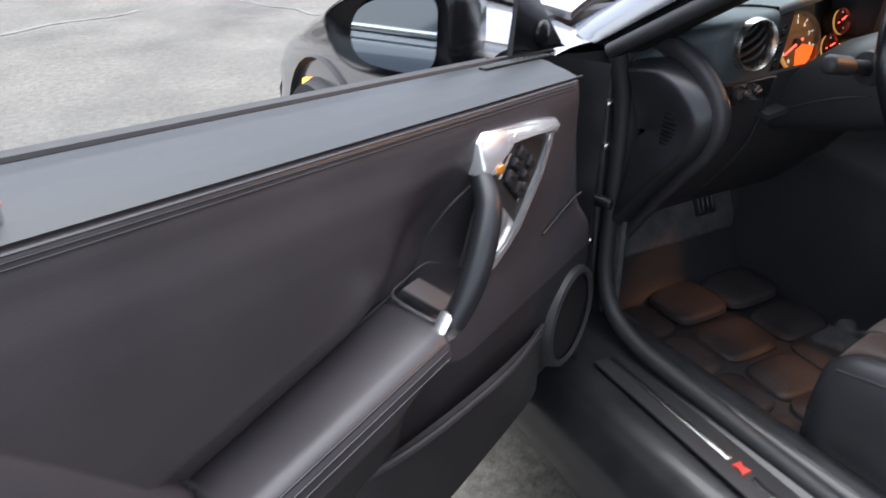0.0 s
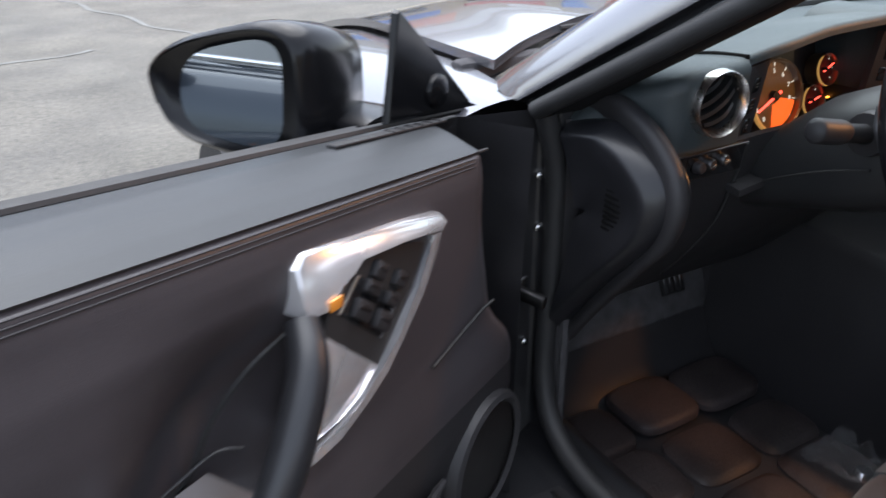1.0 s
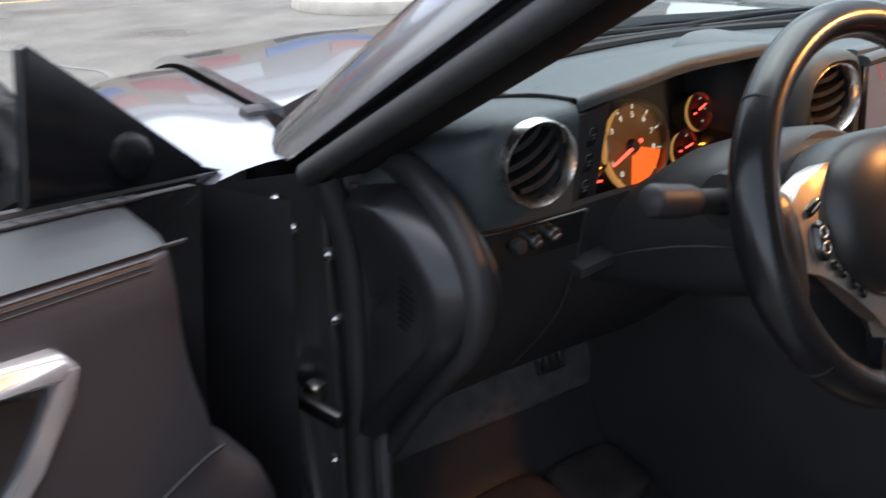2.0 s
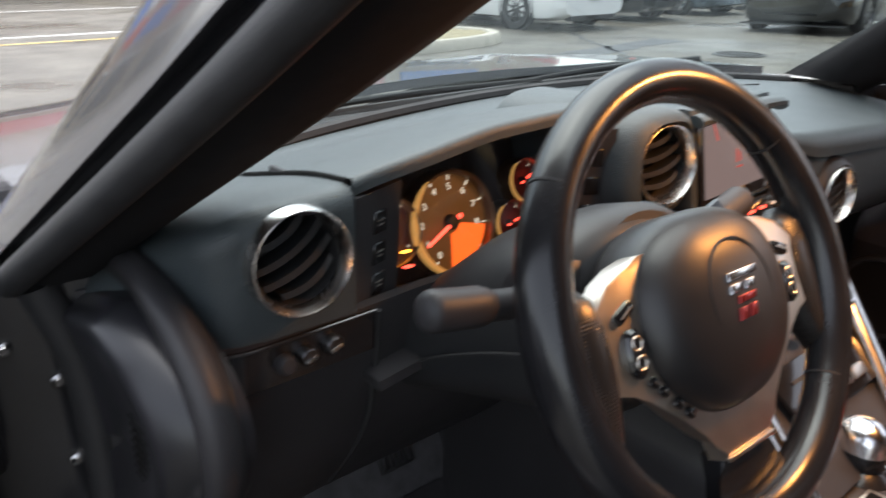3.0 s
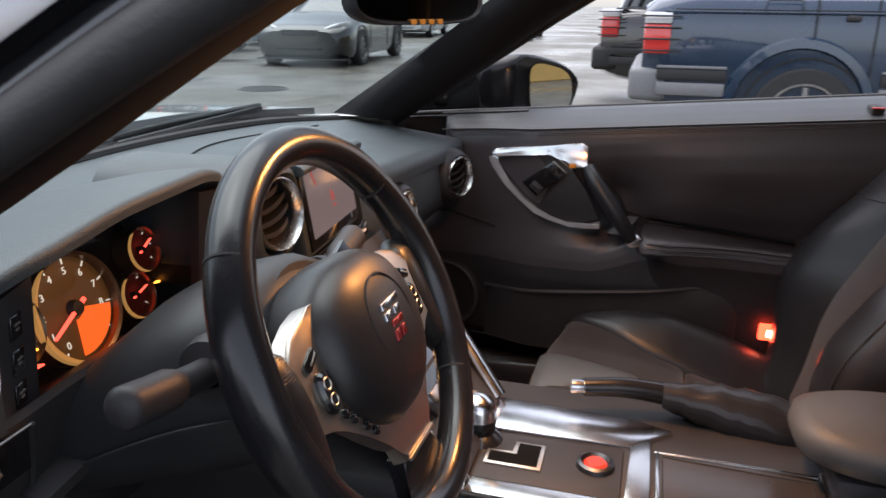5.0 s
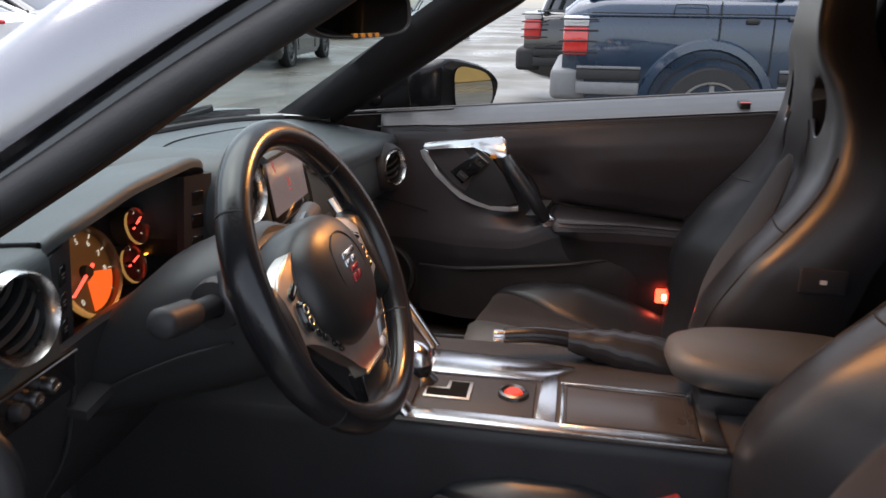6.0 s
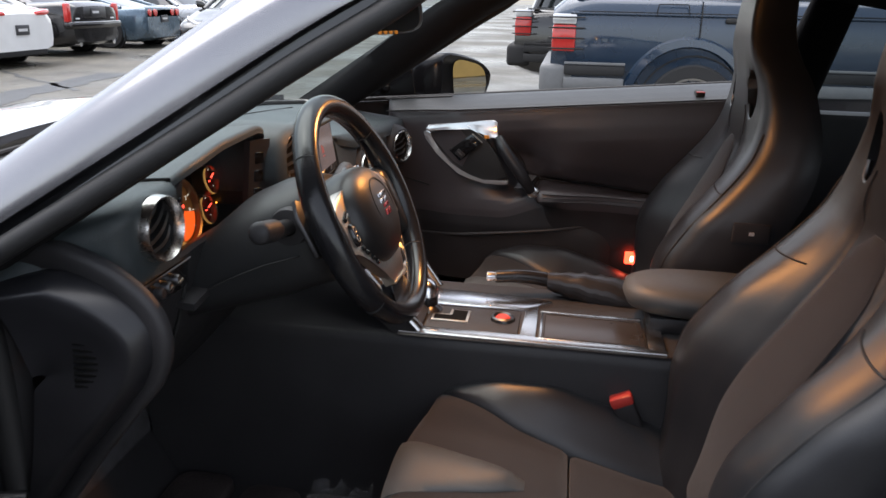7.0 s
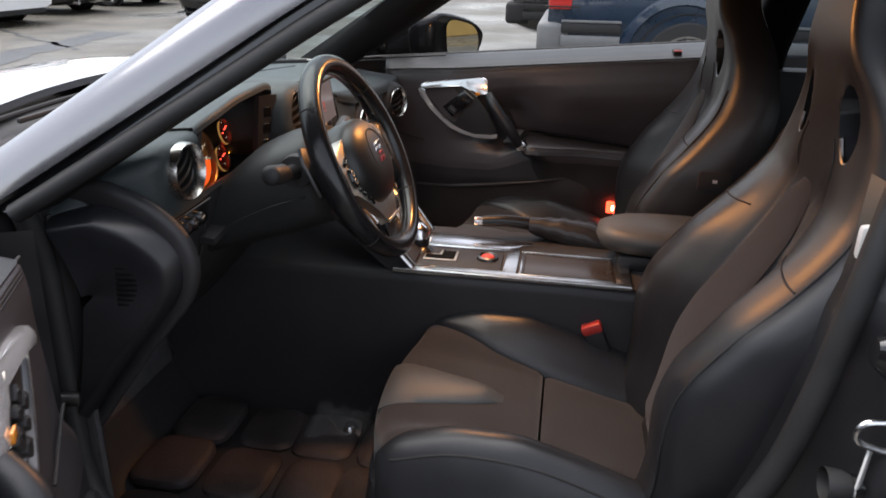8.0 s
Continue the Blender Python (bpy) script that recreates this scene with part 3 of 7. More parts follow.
def suv_rear(t, paint, L, hw, H, belt, hood, deck):
    y = -L / 2
    grey = BUMPER if paint is BLUE else BLACK
    part("rear_bumper", box((hw * 1.96, 0.30, 0.26), (0, y + 0.06, 0.60), 0.05, 3), grey, t, "plastic rear bumper")
    for sx in (-1, 1):
        lamp = part("tail_lamp", box((0.12, 0.20, 0.22), (sx * (hw - 0.055), y + 0.10, 0.945), 0.02), TAIL_RED, t, "boxy red tail lamp behind a dark guard")
        part("clear_lens", box((0.122, 0.202, 0.085), (sx * (hw - 0.055), y + 0.10, 1.10), 0.015), LAMP_CLEAR, lamp)
        for k in range(4):
            part("guard_bar", tube([(sx * (hw + 0.015), y - 0.03, 0.86 + 0.085 * k), (sx * (hw + 0.022), y + 0.12, 0.86 + 0.085 * k), (sx * (hw + 0.015), y + 0.27, 0.86 + 0.085 * k)], 0.007, 8, per=3), BLACK, lamp)
        for y0, y1 in ((y + 0.12, -1.72), (-0.66, 1.0)):
            yc, yl = (y0 + y1) / 2, y1 - y0
            part("side_moulding", box((0.03, yl, 0.085), (sx * (hw + 0.002), yc, 0.685), 0.012), BLACK, t, "black side moulding")
            part("moulding_strip", box((0.012, yl, 0.022), (sx * (hw + 0.014), yc, 0.742), 0.004), grey, t, "pale strip along the moulding")
            part("lower_trim", box((0.03, yl, 0.10), (sx * (hw + 0.000), yc, 0.575), 0.012), grey, t)
        part("belt_crease", box((0.014, L * 0.93, 0.018), (sx * (hw * 0.990), -0.02, 1.150), 0.006), paint, t)
        # dark bar laid along the crease to paint in its shade
        part("crease_shadow", box((0.010, L * 0.90, 0.008), (sx * (hw * 0.992), -0.02, 1.166), 0.002), SEAM, t)
        part("panel_gap", tube([(sx * (hw * 0.97), -1.14, 1.26), (sx * (hw + 0.001), -1.14, 1.10), (sx * (hw + 0.002), -1.14, 0.96)], 0.006, 6, per=3), SEAM, t)
        part("door_handle", box((0.03, 0.10, 0.045), (sx * (hw * 0.992 + 0.004), -0.90, 1.115), 0.016), BLACK, t)
        for ya in (-1.20, 1.545):
            rows = []
            for k in range(21):
                a = math.pi * (k / 20)
                c, s = math.cos(a), math.sin(a)
                rows.append([Vector((sx * (hw + 0.004), ya + 0.455 * c, 0.42 + 0.47 * s)), Vector((sx * (hw + 0.035), ya + 0.47 * c, 0.42 + 0.485 * s)), Vector((sx * (hw + 0.030), ya + 0.53 * c, 0.42 + 0.545 * s)), Vector((sx * (hw - 0.01), ya + 0.55 * c, 0.42 + 0.565 * s))])
            part("arch_flare", loft(rows, False, False), paint, t)
    for sx in (-1, 1):
        part("fuel_flap", tube([(sx * (hw + 0.001), -1.50, 1.14), (sx * (hw - 0.006), -1.49, 1.225), (sx * (hw - 0.008), -1.46, 1.235), (sx * (hw - 0.008), -1.28, 1.235), (sx * (hw - 0.006), -1.25, 1.225), (sx * (hw + 0.001), -1.24, 1.14)], 0.004, 6, per=3), SEAM, t, "outline of the fuel flap")


def chrome_line(t, paint, L, hw, H, belt, hood, deck):
    for sx in (-1, 1):
        part("window_trim", tube([(sx * hw * 0.93, -1.25, belt + 0.004), (sx * hw * 0.935, 0.0, belt - 0.002), (sx * hw * 0.93, 0.85, belt - 0.006)], 0.011, 8, per=4), CHROME, t, "chrome strip under the windows")
        part("handle_recess", box((0.02, 0.20, 0.075), (sx * (hw * 0.992), -0.29, belt - 0.18), 0.008), BLACK, t)


BUMPER = surf("grey_bumper_plastic", (0.16, 0.165, 0.17), 0.55, 0.1, var=0.12, scale=20, bump=0.0005, grain=400)
BLUE = car_paint("dark_blue_paint", (0.011, 0.028, 0.056), 0.25, 0.28)
parked_car("suv", (5.30 + 0.945, -2.43), 180, "dark blue boxy off-road SUV with grey bumpers", BLUE, 4.70, 1.89, 1.95, 1.31, 1.10, 1.29, (-2.22, 1.0), (-1.98, 0.42), 0.385, (-1.15, 1.595), RIM, "suv", 0.36, suv_rear)
parked_car("suv", (9.15, -1.95), 180, "black boxy off-road SUV parked beyond the blue one", car_paint("black_paint", (0.012, 0.012, 0.013), 0.2, 0.2), 4.8, 2.0, 1.85, 1.16, 1.06, 1.14, (-2.25, 1.0), (-2.0, 0.45), 0.39, (-1.2, 1.6), RIM, "suv", 0.34, suv_rear)
parked_car("sedan", (10.25, 11.25), 0, "white sporty hatchback sedan seen from its rear", car_paint("white_paint", (0.86, 0.86, 0.86), 0.0, 0.25), 4.95, 1.93, 1.42, 0.98, 0.78, 0.94, (-2.0, 1.25), (-0.95, 0.45), 0.355, (-1.45, 1.46), DARK_RIM, "sedan", 0.17, white_rear)
parked_car("sedan", (13.15, 11.75), 0, "black sedan with tall vertical tail lamps", car_paint("black_sedan_paint", (0.016, 0.015, 0.016), 0.2, 0.2), 4.85, 1.84, 1.46, 1.0, 0.85, 1.04, (-1.55, 1.05), (-0.75, 0.35), 0.34, (-1.45, 1.42), RIM, "sedan", 0.17, dark_rear)
parked_car("coupe", (15.95, 11.6), 0, "blue-grey sports coupe with four round tail lamps", car_paint("blue_grey_paint", (0.10, 0.15, 0.20), 0.5, 0.28), 4.45, 1.86, 1.25, 0.92, 0.72, 0.95, (-1.7, 0.75), (-0.6, 0.1), 0.345, (-1.35, 1.33), RIM, "coupe", 0.14, round_rear)
parked_car("sedan", (19.0, 11.4), -8, "light silver car at the end of the row", car_paint("pale_silver_paint", (0.52, 0.53, 0.55), 0.5, 0.28), 4.5, 1.82, 1.42, 0.95, 0.8, 0.98, (-1.5, 1.0), (-0.7, 0.35), 0.33, (-1.35, 1.35), RIM, "sedan", 0.16, round_rear)
parked_car("coupe", (14.60, 6.42), 95, "dark grey sports coupe with slanted headlights", car_paint("dark_grey_paint", (0.010, 0.011, 0.012), 0.3, 0.25), 4.65, 1.90, 1.37, 0.97, 0.74, 1.0, (-1.75, 0.95), (-0.8, 0.15), 0.345, (-1.38, 1.40), DARK_RIM, "coupe", 0.13, black_front)
parked_car("sedan", (-4.10, 0.55), 0, "dark slate sedan with a chrome window line, parked alongside", car_paint("dark_slate_paint", (0.035, 0.042, 0.055), 0.3, 0.25), 4.80, 1.85, 1.46, 0.98, 0.88, 1.0, (-1.60, 1.05), (-0.80, 0.35), 0.33, (-1.40, 1.42), RIM, "sedan", 0.17, chrome_line)
parked_car("sedan", (27.0, 8.6), 95, "light sedan parked far across the lot", car_paint("far_white_paint", (0.6, 0.6, 0.6), 0.1, 0.3), 4.7, 1.84, 1.45, 0.98, 0.8, 1.0, (-1.55, 1.05), (-0.75, 0.35), 0.33, (-1.4, 1.4), RIM, "sedan", 0.17, black_front)
parked_car("sedan", (27.5, 5.0), 92, "dark sedan parked far across the lot", car_paint("far_dark_paint", (0.05, 0.05, 0.055), 0.3, 0.3), 4.7, 1.84, 1.45, 0.98, 0.8, 1.0, (-1.55, 1.05), (-0.75, 0.35), 0.33, (-1.4, 1.4), RIM, "sedan", 0.17, black_front)


# ---- shop front across the road, mirrored in the bonnet ----
def shop_front():
    t = thing("shop_building", (4, 30, 0), "beige shop building with blue and red sign boards", "building")
    wall = surf("beige_render", (0.36, 0.30, 0.21), 0.85, var=0.2, scale=1.5, bump=0.004, grain=30)
    part("wall", box((57, 8, 7.8), (4.5, 34, 3.9), 0.05, 1), wall, t)
    part("roof", box((58, 9, 0.4), (4.5, 34, 8.0), 0.05, 1), CONCRETE, t)
    blue_sign = surf("sign_blue", (0.03, 0.16, 0.50), 0.4, var=0.1, scale=2)
    red_sign = surf("sign_red", (0.45, 0.05, 0.04), 0.4, var=0.1, scale=2)
    orange_sign = surf("sign_orange", (0.60, 0.16, 0.03), 0.4, var=0.1, scale=2)
    part("fascia", box((57, 0.15, 0.7), (4.5, 29.95, 7.2), 0.03, 1), WHITE_PLASTIC, t)
    for k in range(9):
        x = -20 + k * 6.3
        part("sign_board", box((5.2, 0.2, 1.3), (x, 29.9, 4.6), 0.03, 1), blue_sign if k % 2 else red_sign, t)
        part("sign_board", box((3.4, 0.2, 1.0), (x + 1.6, 29.88, 6.1), 0.03, 1), orange_sign if k % 2 else WHITE_PLASTIC, t)
        w = part("window", box((4.2, 0.12, 2.4), (x, 29.96, 1.7), 0.02, 1), CAR_GLASS, t)
        part("window_frame", box((4.4, 0.08, 0.12), (x, 29.93, 2.95), 0.01, 1), WHITE_PLASTIC, w)


def workshop():
    t = thing("workshop_building", (12, -24, 0), "ochre workshop building with yellow doors", "building")
    wall = surf("ochre_render", (0.30, 0.21, 0.11), 0.85, var=0.2, scale=1.5, bump=0.004, grain=30)
    yellow = surf("yellow_door_paint", (0.44, 0.26, 0.07), 0.5, var=0.15, scale=2)
    part("wall", box((44, 6, 6), (12, -27, 3.0), 0.05, 1), wall, t)
    part("roof", box((45, 7, 0.4), (12, -27, 6.2), 0.05, 1), CONCRETE, t)
    for k in range(7):
        part("roller_door", box((3.4, 0.2, 3.6), (-6 + k * 6, -23.95, 1.8), 0.03, 1), yellow if k % 2 else CAR_GLASS, t)


shop_front()
workshop()

# ---- the open sports coupe: shell ----
car = thing("car_body", (0, 0, 0), "silver sports coupe shell with the driver's door open", "car")


def fender_z(y):
    return along(((-0.2, 0.93), (0.45, 0.935), (1.05, 0.915), (1.6, 0.80), (2.1, 0.62)), y)


# bonnet: crowned, with two shallow ridges
def bonnet_edge(x):
    """Where the bonnet ends above the cowl."""
    return along(((0.0, 0.775), (0.15, 0.765), (0.30, 0.742), (0.45, 0.705), (0.58, 0.645), (0.70, 0.560)), abs(x))


def bonnet(u, v):
    y = mix(bonnet_edge(mix(-0.70, 0.70, v)), 2.06, u)
    x = mix(-0.70, 0.70, v) * mix(1.0, 0.80, u ** 2)
    z = along(((0.6, 0.958), (1.0, 0.945), (1.5, 0.86), (1.9, 0.73), (2.1, 0.62)), y) + 0.028 * (1 - (x / 0.75) ** 2)
    z += 0.004 * math.exp(-((abs(x) - 0.42) / 0.08) ** 2)
    return (x, y, z)


part("bonnet", sheet(bonnet, 26, 44, (0, 0, -0.015)), PAINT, car, "glossy silver bonnet")
for s in (-1, 1):
    def fender(u, v):
        y = mix(0.425, 2.08, u)
        inx = 0.705 * mix(1.0, 0.80, ((y - 0.66) / 1.4) ** 2 if y > 0.66 else 0)
        a = v * math.pi / 2
        if y < 0.66:
            inx = mix(0.735, 0.705, step(0.42, 0.66, y))
        out = along(((0.42, 0.925), (1.2, 0.955), (1.8, 0.93), (2.1, 0.72)), y)
        zt = fender_z(y) + 0.008
        x = mix(inx, out, math.sin(a) ** 0.8)
        z = mix(zt - 0.22, zt, math.cos(a) ** 0.7) if v < 1 else zt - 0.22
        return (s * x, y, z)

    def fender_low(u, v):
        y = mix(0.425, 2.08, u)
        out = along(((0.42, 0.925), (1.2, 0.955), (1.8, 0.93), (2.1, 0.72)), y)
        z = mix(fender_z(y) - 0.212, 0.25, v)
        d = math.hypot(y - 1.27, z - 0.345)
        return (s * (out + 0.012 * math.sin(v * 3.1) - (0.10 if d < 0.37 else 0)), y, z)
    part("front_fender", sheet(fender, 30, 12), PAINT, car, "glossy silver front fender")
    part("front_fender_side", sheet(fender_low, 40, 20), PAINT, car)
    part("wheel_arch", lathe([(0, 0), (0.37, 0), (0.385, 0.05), (0.39, 0.0)], to_plane(Vector((s * 0.915, 1.27, 0.355)), (0, s, 0), (0, 0, 1)), 36), BLACK, car)
    wheel_parts(car, "wheel", s * 0.865, 1.27, 0.345, s, DARK_RIM, 0.25, 10)
    part("wheel_arch", lathe([(0, 0), (0.37, 0), (0.385, 0.05), (0.39, 0.0)], to_plane(Vector((s * 0.925, -1.51, 0.355)), (0, s, 0), (0, 0, 1)), 36), BLACK, car)
    wheel_parts(car, "wheel", s * 0.875, -1.51, 0.345, s, DARK_RIM, 0.25, 10)
    part("side_lamp", box((0.02, 0.10, 0.03), (s * 0.957, 1.40, 0.635), 0.008), AMBER_LENS, car, "lit amber side lamp")

# nose and front bumper
bm = loft([[Vector((w * math.cos(a) * 0.93, y + 0.10 * math.sin(a) * k, z)) for a in (math.pi * i / 24 for i in range(25))] for y, z, w, k in ((2.02, 0.66, 0.78, 1), (2.10, 0.58, 0.86, 1.2), (2.12, 0.42, 0.92, 1.3), (2.10, 0.25, 0.92, 1.3), (2.02, 0.16, 0.88, 1.2))], False, False)
part("front_bumper", bm, PAINT, car)
# cowl panel and wipers at the foot of the windscreen
def cowl(u, v):
    x = mix(-0.71, 0.71, u)
    y = mix(0.50 + 0.10 * (1 - (x / 0.72) ** 2), bonnet_edge(x) + 0.035, v)
    return (x, y, 0.932 + 0.008 * math.sin(v * 3.1) + 0.022 * (1 - (x / 0.72) ** 2) - 0.014 * v)


part("cowl", sheet(cowl, 40, 8, (0, 0, -0.02)), BLACK, car, "black plastic cowl below the windscreen")
for x0, x1 in ((-0.50, 0.06), (0.02, 0.52)):
    w = part("wiper", tube([(x0, 0.665, 0.972), ((x0 + x1) / 2, 0.645, 0.984), (x1, 0.60, 0.988)], 0.005, 8), BLACK, car, "black windscreen wiper arm")
    part("wiper_blade", box((abs(x1 - x0) * 0.9, 0.008, 0.010), ((x0 + x1) / 2 + 0.03, 0.60, 0.982), 0.003), RUBBER, w)


def screen_pt(u, v):
    """The windscreen: u across, v from foot to head."""
    x = mix(-1, 1, u)
    half = mix(0.715, 0.565, v)
    bow = 1 - x * x
    return (x * half, mix(0.500, -0.17, v) + bow * mix(0.13, 0.05, v), mix(0.952, 1.330, v) + bow * mix(0.012, 0.025, v))


glass = part("windscreen", sheet(screen_pt, 24, 12), WINDSCREEN, car, "clear curved windscreen")
glass.visible_shadow = False


# roof skin and headliner
def roof_pt(u, v, dz=0.0):
    x = mix(-1, 1, u)
    y = mix(-0.17, -1.15, v)
    half = along(((-1.2, 0.50), (-0.7, 0.56), (-0.17, 0.575)), y)
    crown = along(((-1.2, 1.31), (-0.6, 1.388), (-0.17, 1.362)), y)
    return (x * half, y, crown - 0.055 * x * x - 0.02 * x ** 6 + dz)


part("roof", sheet(lambda u, v: roof_pt(u, v), 20, 14, (0, 0, -0.012)), PAINT, car, "silver roof skin")
part("headliner", sheet(lambda u, v: roof_pt(u, v, -0.030), 20, 14, (0, 0, -0.012)), TRIM_CLOTH, car, "black cloth headliner")
part("header", tube([(-0.56, -0.155, 1.285), (-0.3, -0.125, 1.308), (0, -0.115, 1.316), (0.3, -0.125, 1.308), (0.56, -0.155, 1.285)], 0.035, 10, flat=0.5, up=(0, 0.4, 1)), TRIM_CLOTH, car)
con = part("overhead_console", box((0.17, 0.20, 0.035), (0, -0.19, 1.262), 0.012, 3), PLASTIC, car, "dark overhead console with lit map lamps")
for lx in (-0.035, 0.035):
    part("map_lamp_lens", box((0.045, 0.03, 0.006), (lx, -0.13, 1.2425), 0.002), MAP_LENS, con, "lit amber map lamp")

# pillars: silver skin outside, rubber seal, cloth trim inside
for s in (-1, 1):
    def rail(pts):
        return smooth_path([(s * x, y, z) for x, y, z in pts], 10)
    skin_front = rail(((0.712, 0.520, 0.950), (0.655, 0.265, 1.115), (0.605, 0.02, 1.270), (0.560, -0.18, 1.340), (0.545, -0.70, 1.360), (0.52, -1.10, 1.31)))
    skin_mid = rail(((0.748, 0.475, 0.945), (0.694, 0.225, 1.118), (0.648, -0.010, 1.268), (0.607, -0.19, 1.332), (0.597, -0.70, 1.345), (0.58, -1.10, 1.28)))
    skin_back = rail(((0.752, 0.420, 0.940), (0.700, 0.185, 1.090), (0.655, -0.045, 1.234), (0.625, -0.20, 1.300), (0.615, -0.70, 1.312), (0.60, -1.10, 1.25)))
    seal = rail(((0.745, 0.385, 0.935), (0.688, 0.150, 1.083), (0.642, -0.070, 1.221), (0.612, -0.21, 1.278), (0.605, -0.70, 1.288), (0.59, -1.10, 1.23)))
    trim_a = rail(((0.722, 0.370, 0.930), (0.655, 0.140, 1.080), (0.605, -0.080, 1.222), (0.58, -0.22, 1.266), (0.585, -0.70, 1.272), (0.57, -1.10, 1.21)))
    trim_b = rail(((0.665, 0.355, 0.950), (0.560, 0.145, 1.100), (0.470, -0.060, 1.245), (0.440, -0.20, 1.290), (0.50, -0.70, 1.31), (0.49, -1.10, 1.25)))
    trim_c = rail(((0.665, 0.455, 0.955), (0.555, 0.220, 1.130), (0.475, 0.00, 1.270), (0.445, -0.16, 1.310), (0.49, -0.70, 1.33), (0.48, -1.10, 1.27)))
    part("a_pillar", loft([skin_front, [(a * 0.55 + b * 0.45) + Vector((s * 0.006, 0, 0.006)) for a, b in zip(skin_front, skin_mid)], skin_mid, [(a + b) / 2 + Vector((s * 0.006, 0, 0)) for a, b in zip(skin_mid, skin_back)], skin_back], False, False), PAINT, car, "glossy silver windscreen pillar", angle=80)
    part("pillar_channel", loft([skin_back, [q + Vector((-s * 0.012, 0, -0.004)) for q in skin_back], seal], False, False), GLOSS, car)
    part("door_seal", tube([tuple(q) for q in seal[::4]], 0.013, 10, per=4), RUBBER, car, "black rubber door seal")
    part("pillar_trim", loft([seal, trim_a, [(a + b) / 2 + Vector((0, -0.004, -0.006)) for a, b in zip(trim_a, trim_b)], trim_b, [(a + b) / 2 + Vector((-s * 0.010, 0, 0)) for a, b in zip(trim_b, trim_c)], trim_c, skin_front], False, False), TRIM_CLOTH, car, "black cloth pillar trim", angle=80)

# rear shell: quarter panels, rear glass, tail
for s in (-1, 1):
    def quarter(u, v):
        y = mix(-0.80, -2.45, u)
        z = mix(0.30, along(((-2.5, 0.98), (-1.5, 1.00), (-0.8, 0.985)), y), v)
        w = along(((-2.5, 0.80), (-2.0, 0.92), (-1.5, 0.965), (-0.8, 0.925)), y) - 0.04 * (2 * v - 1) ** 4
        return (s * w, y, z)

    def rear_side(u, v):
        y = mix(-0.82, -2.0, u)
        zb = along(((-2.5, 0.98), (-1.5, 1.00), (-0.8, 0.985)), y)
        zt = along(((-2.0, 1.02), (-1.5, 1.16), (-1.1, 1.25), (-0.8, 1.275)), y)
        return (s * mix(along(((-2.5, 0.70), (-0.8, 0.86)), y), along(((-2.0, 0.42), (-1.1, 0.585), (-0.8, 0.605)), y), v), y, mix(zb, zt, v))
    part("quarter_panel", sheet(quarter, 24, 14), PAINT, car, "silver rear quarter panel")
    part("rear_side_glass", sheet(rear_side, 12, 6), TINTED, car, "tinted rear side window")


def rear_glass(u, v):
    x = mix(-1, 1, u)
    y = mix(-1.13, -2.0, v)
    return (x * along(((-2.0, 0.70), (-1.1, 0.54)), y), y, along(((-2.0, 1.0), (-1.5, 1.19), (-1.1, 1.295)), y) - 0.05 * x * x)


part("rear_glass", sheet(rear_glass, 14, 10), CAR_GLASS, car)
part("boot_lid", sheet(lambda u, v: (mix(-0.80, 0.80, u), mix(-1.98, -2.46, v), 0.99 - 0.03 * v - 0.03 * (2 * u - 1) ** 2), 14, 6, (0, 0, -0.02)), PAINT, car)
part("tail_panel", sheet(lambda u, v: (mix(-0.80, 0.80, u), -2.45 - 0.06 * math.sin(math.pi * u), mix(0.28, 0.96, v)), 16, 8, (0, 0.02, 0)), PAINT, car)

# floor pan, firewall, tunnel, rear bulkhead
part("floor_pan", sheet(lambda u, v: (mix(-0.73, 0.73, u), mix(-1.15, 0.62, v), 0.262 + 0.30 * step(0.45, 0.62, mix(-1.15, 0.62, v)) ), 14, 24, (0, 0, -0.05)), CARPET, car, "black carpeted floor")
part("firewall", box((1.46, 0.04, 0.46), (0, 0.63, 0.72), 0.01), CARPET, car)
part("tunnel", box((0.30, 0.62, 0.36), (-0.03, 0.28, 0.46), 0.05, 3), CARPET, car)
part("rear_bulkhead", box((1.4, 0.05, 0.74), (0, -1.12, 0.62), 0.02), CARPET, car)
for s in (-1, 1):
    part("rear_trim", box((0.06, 0.40, 0.72), (s * 0.70, -0.98, 0.62), 0.02), PLASTIC, car)


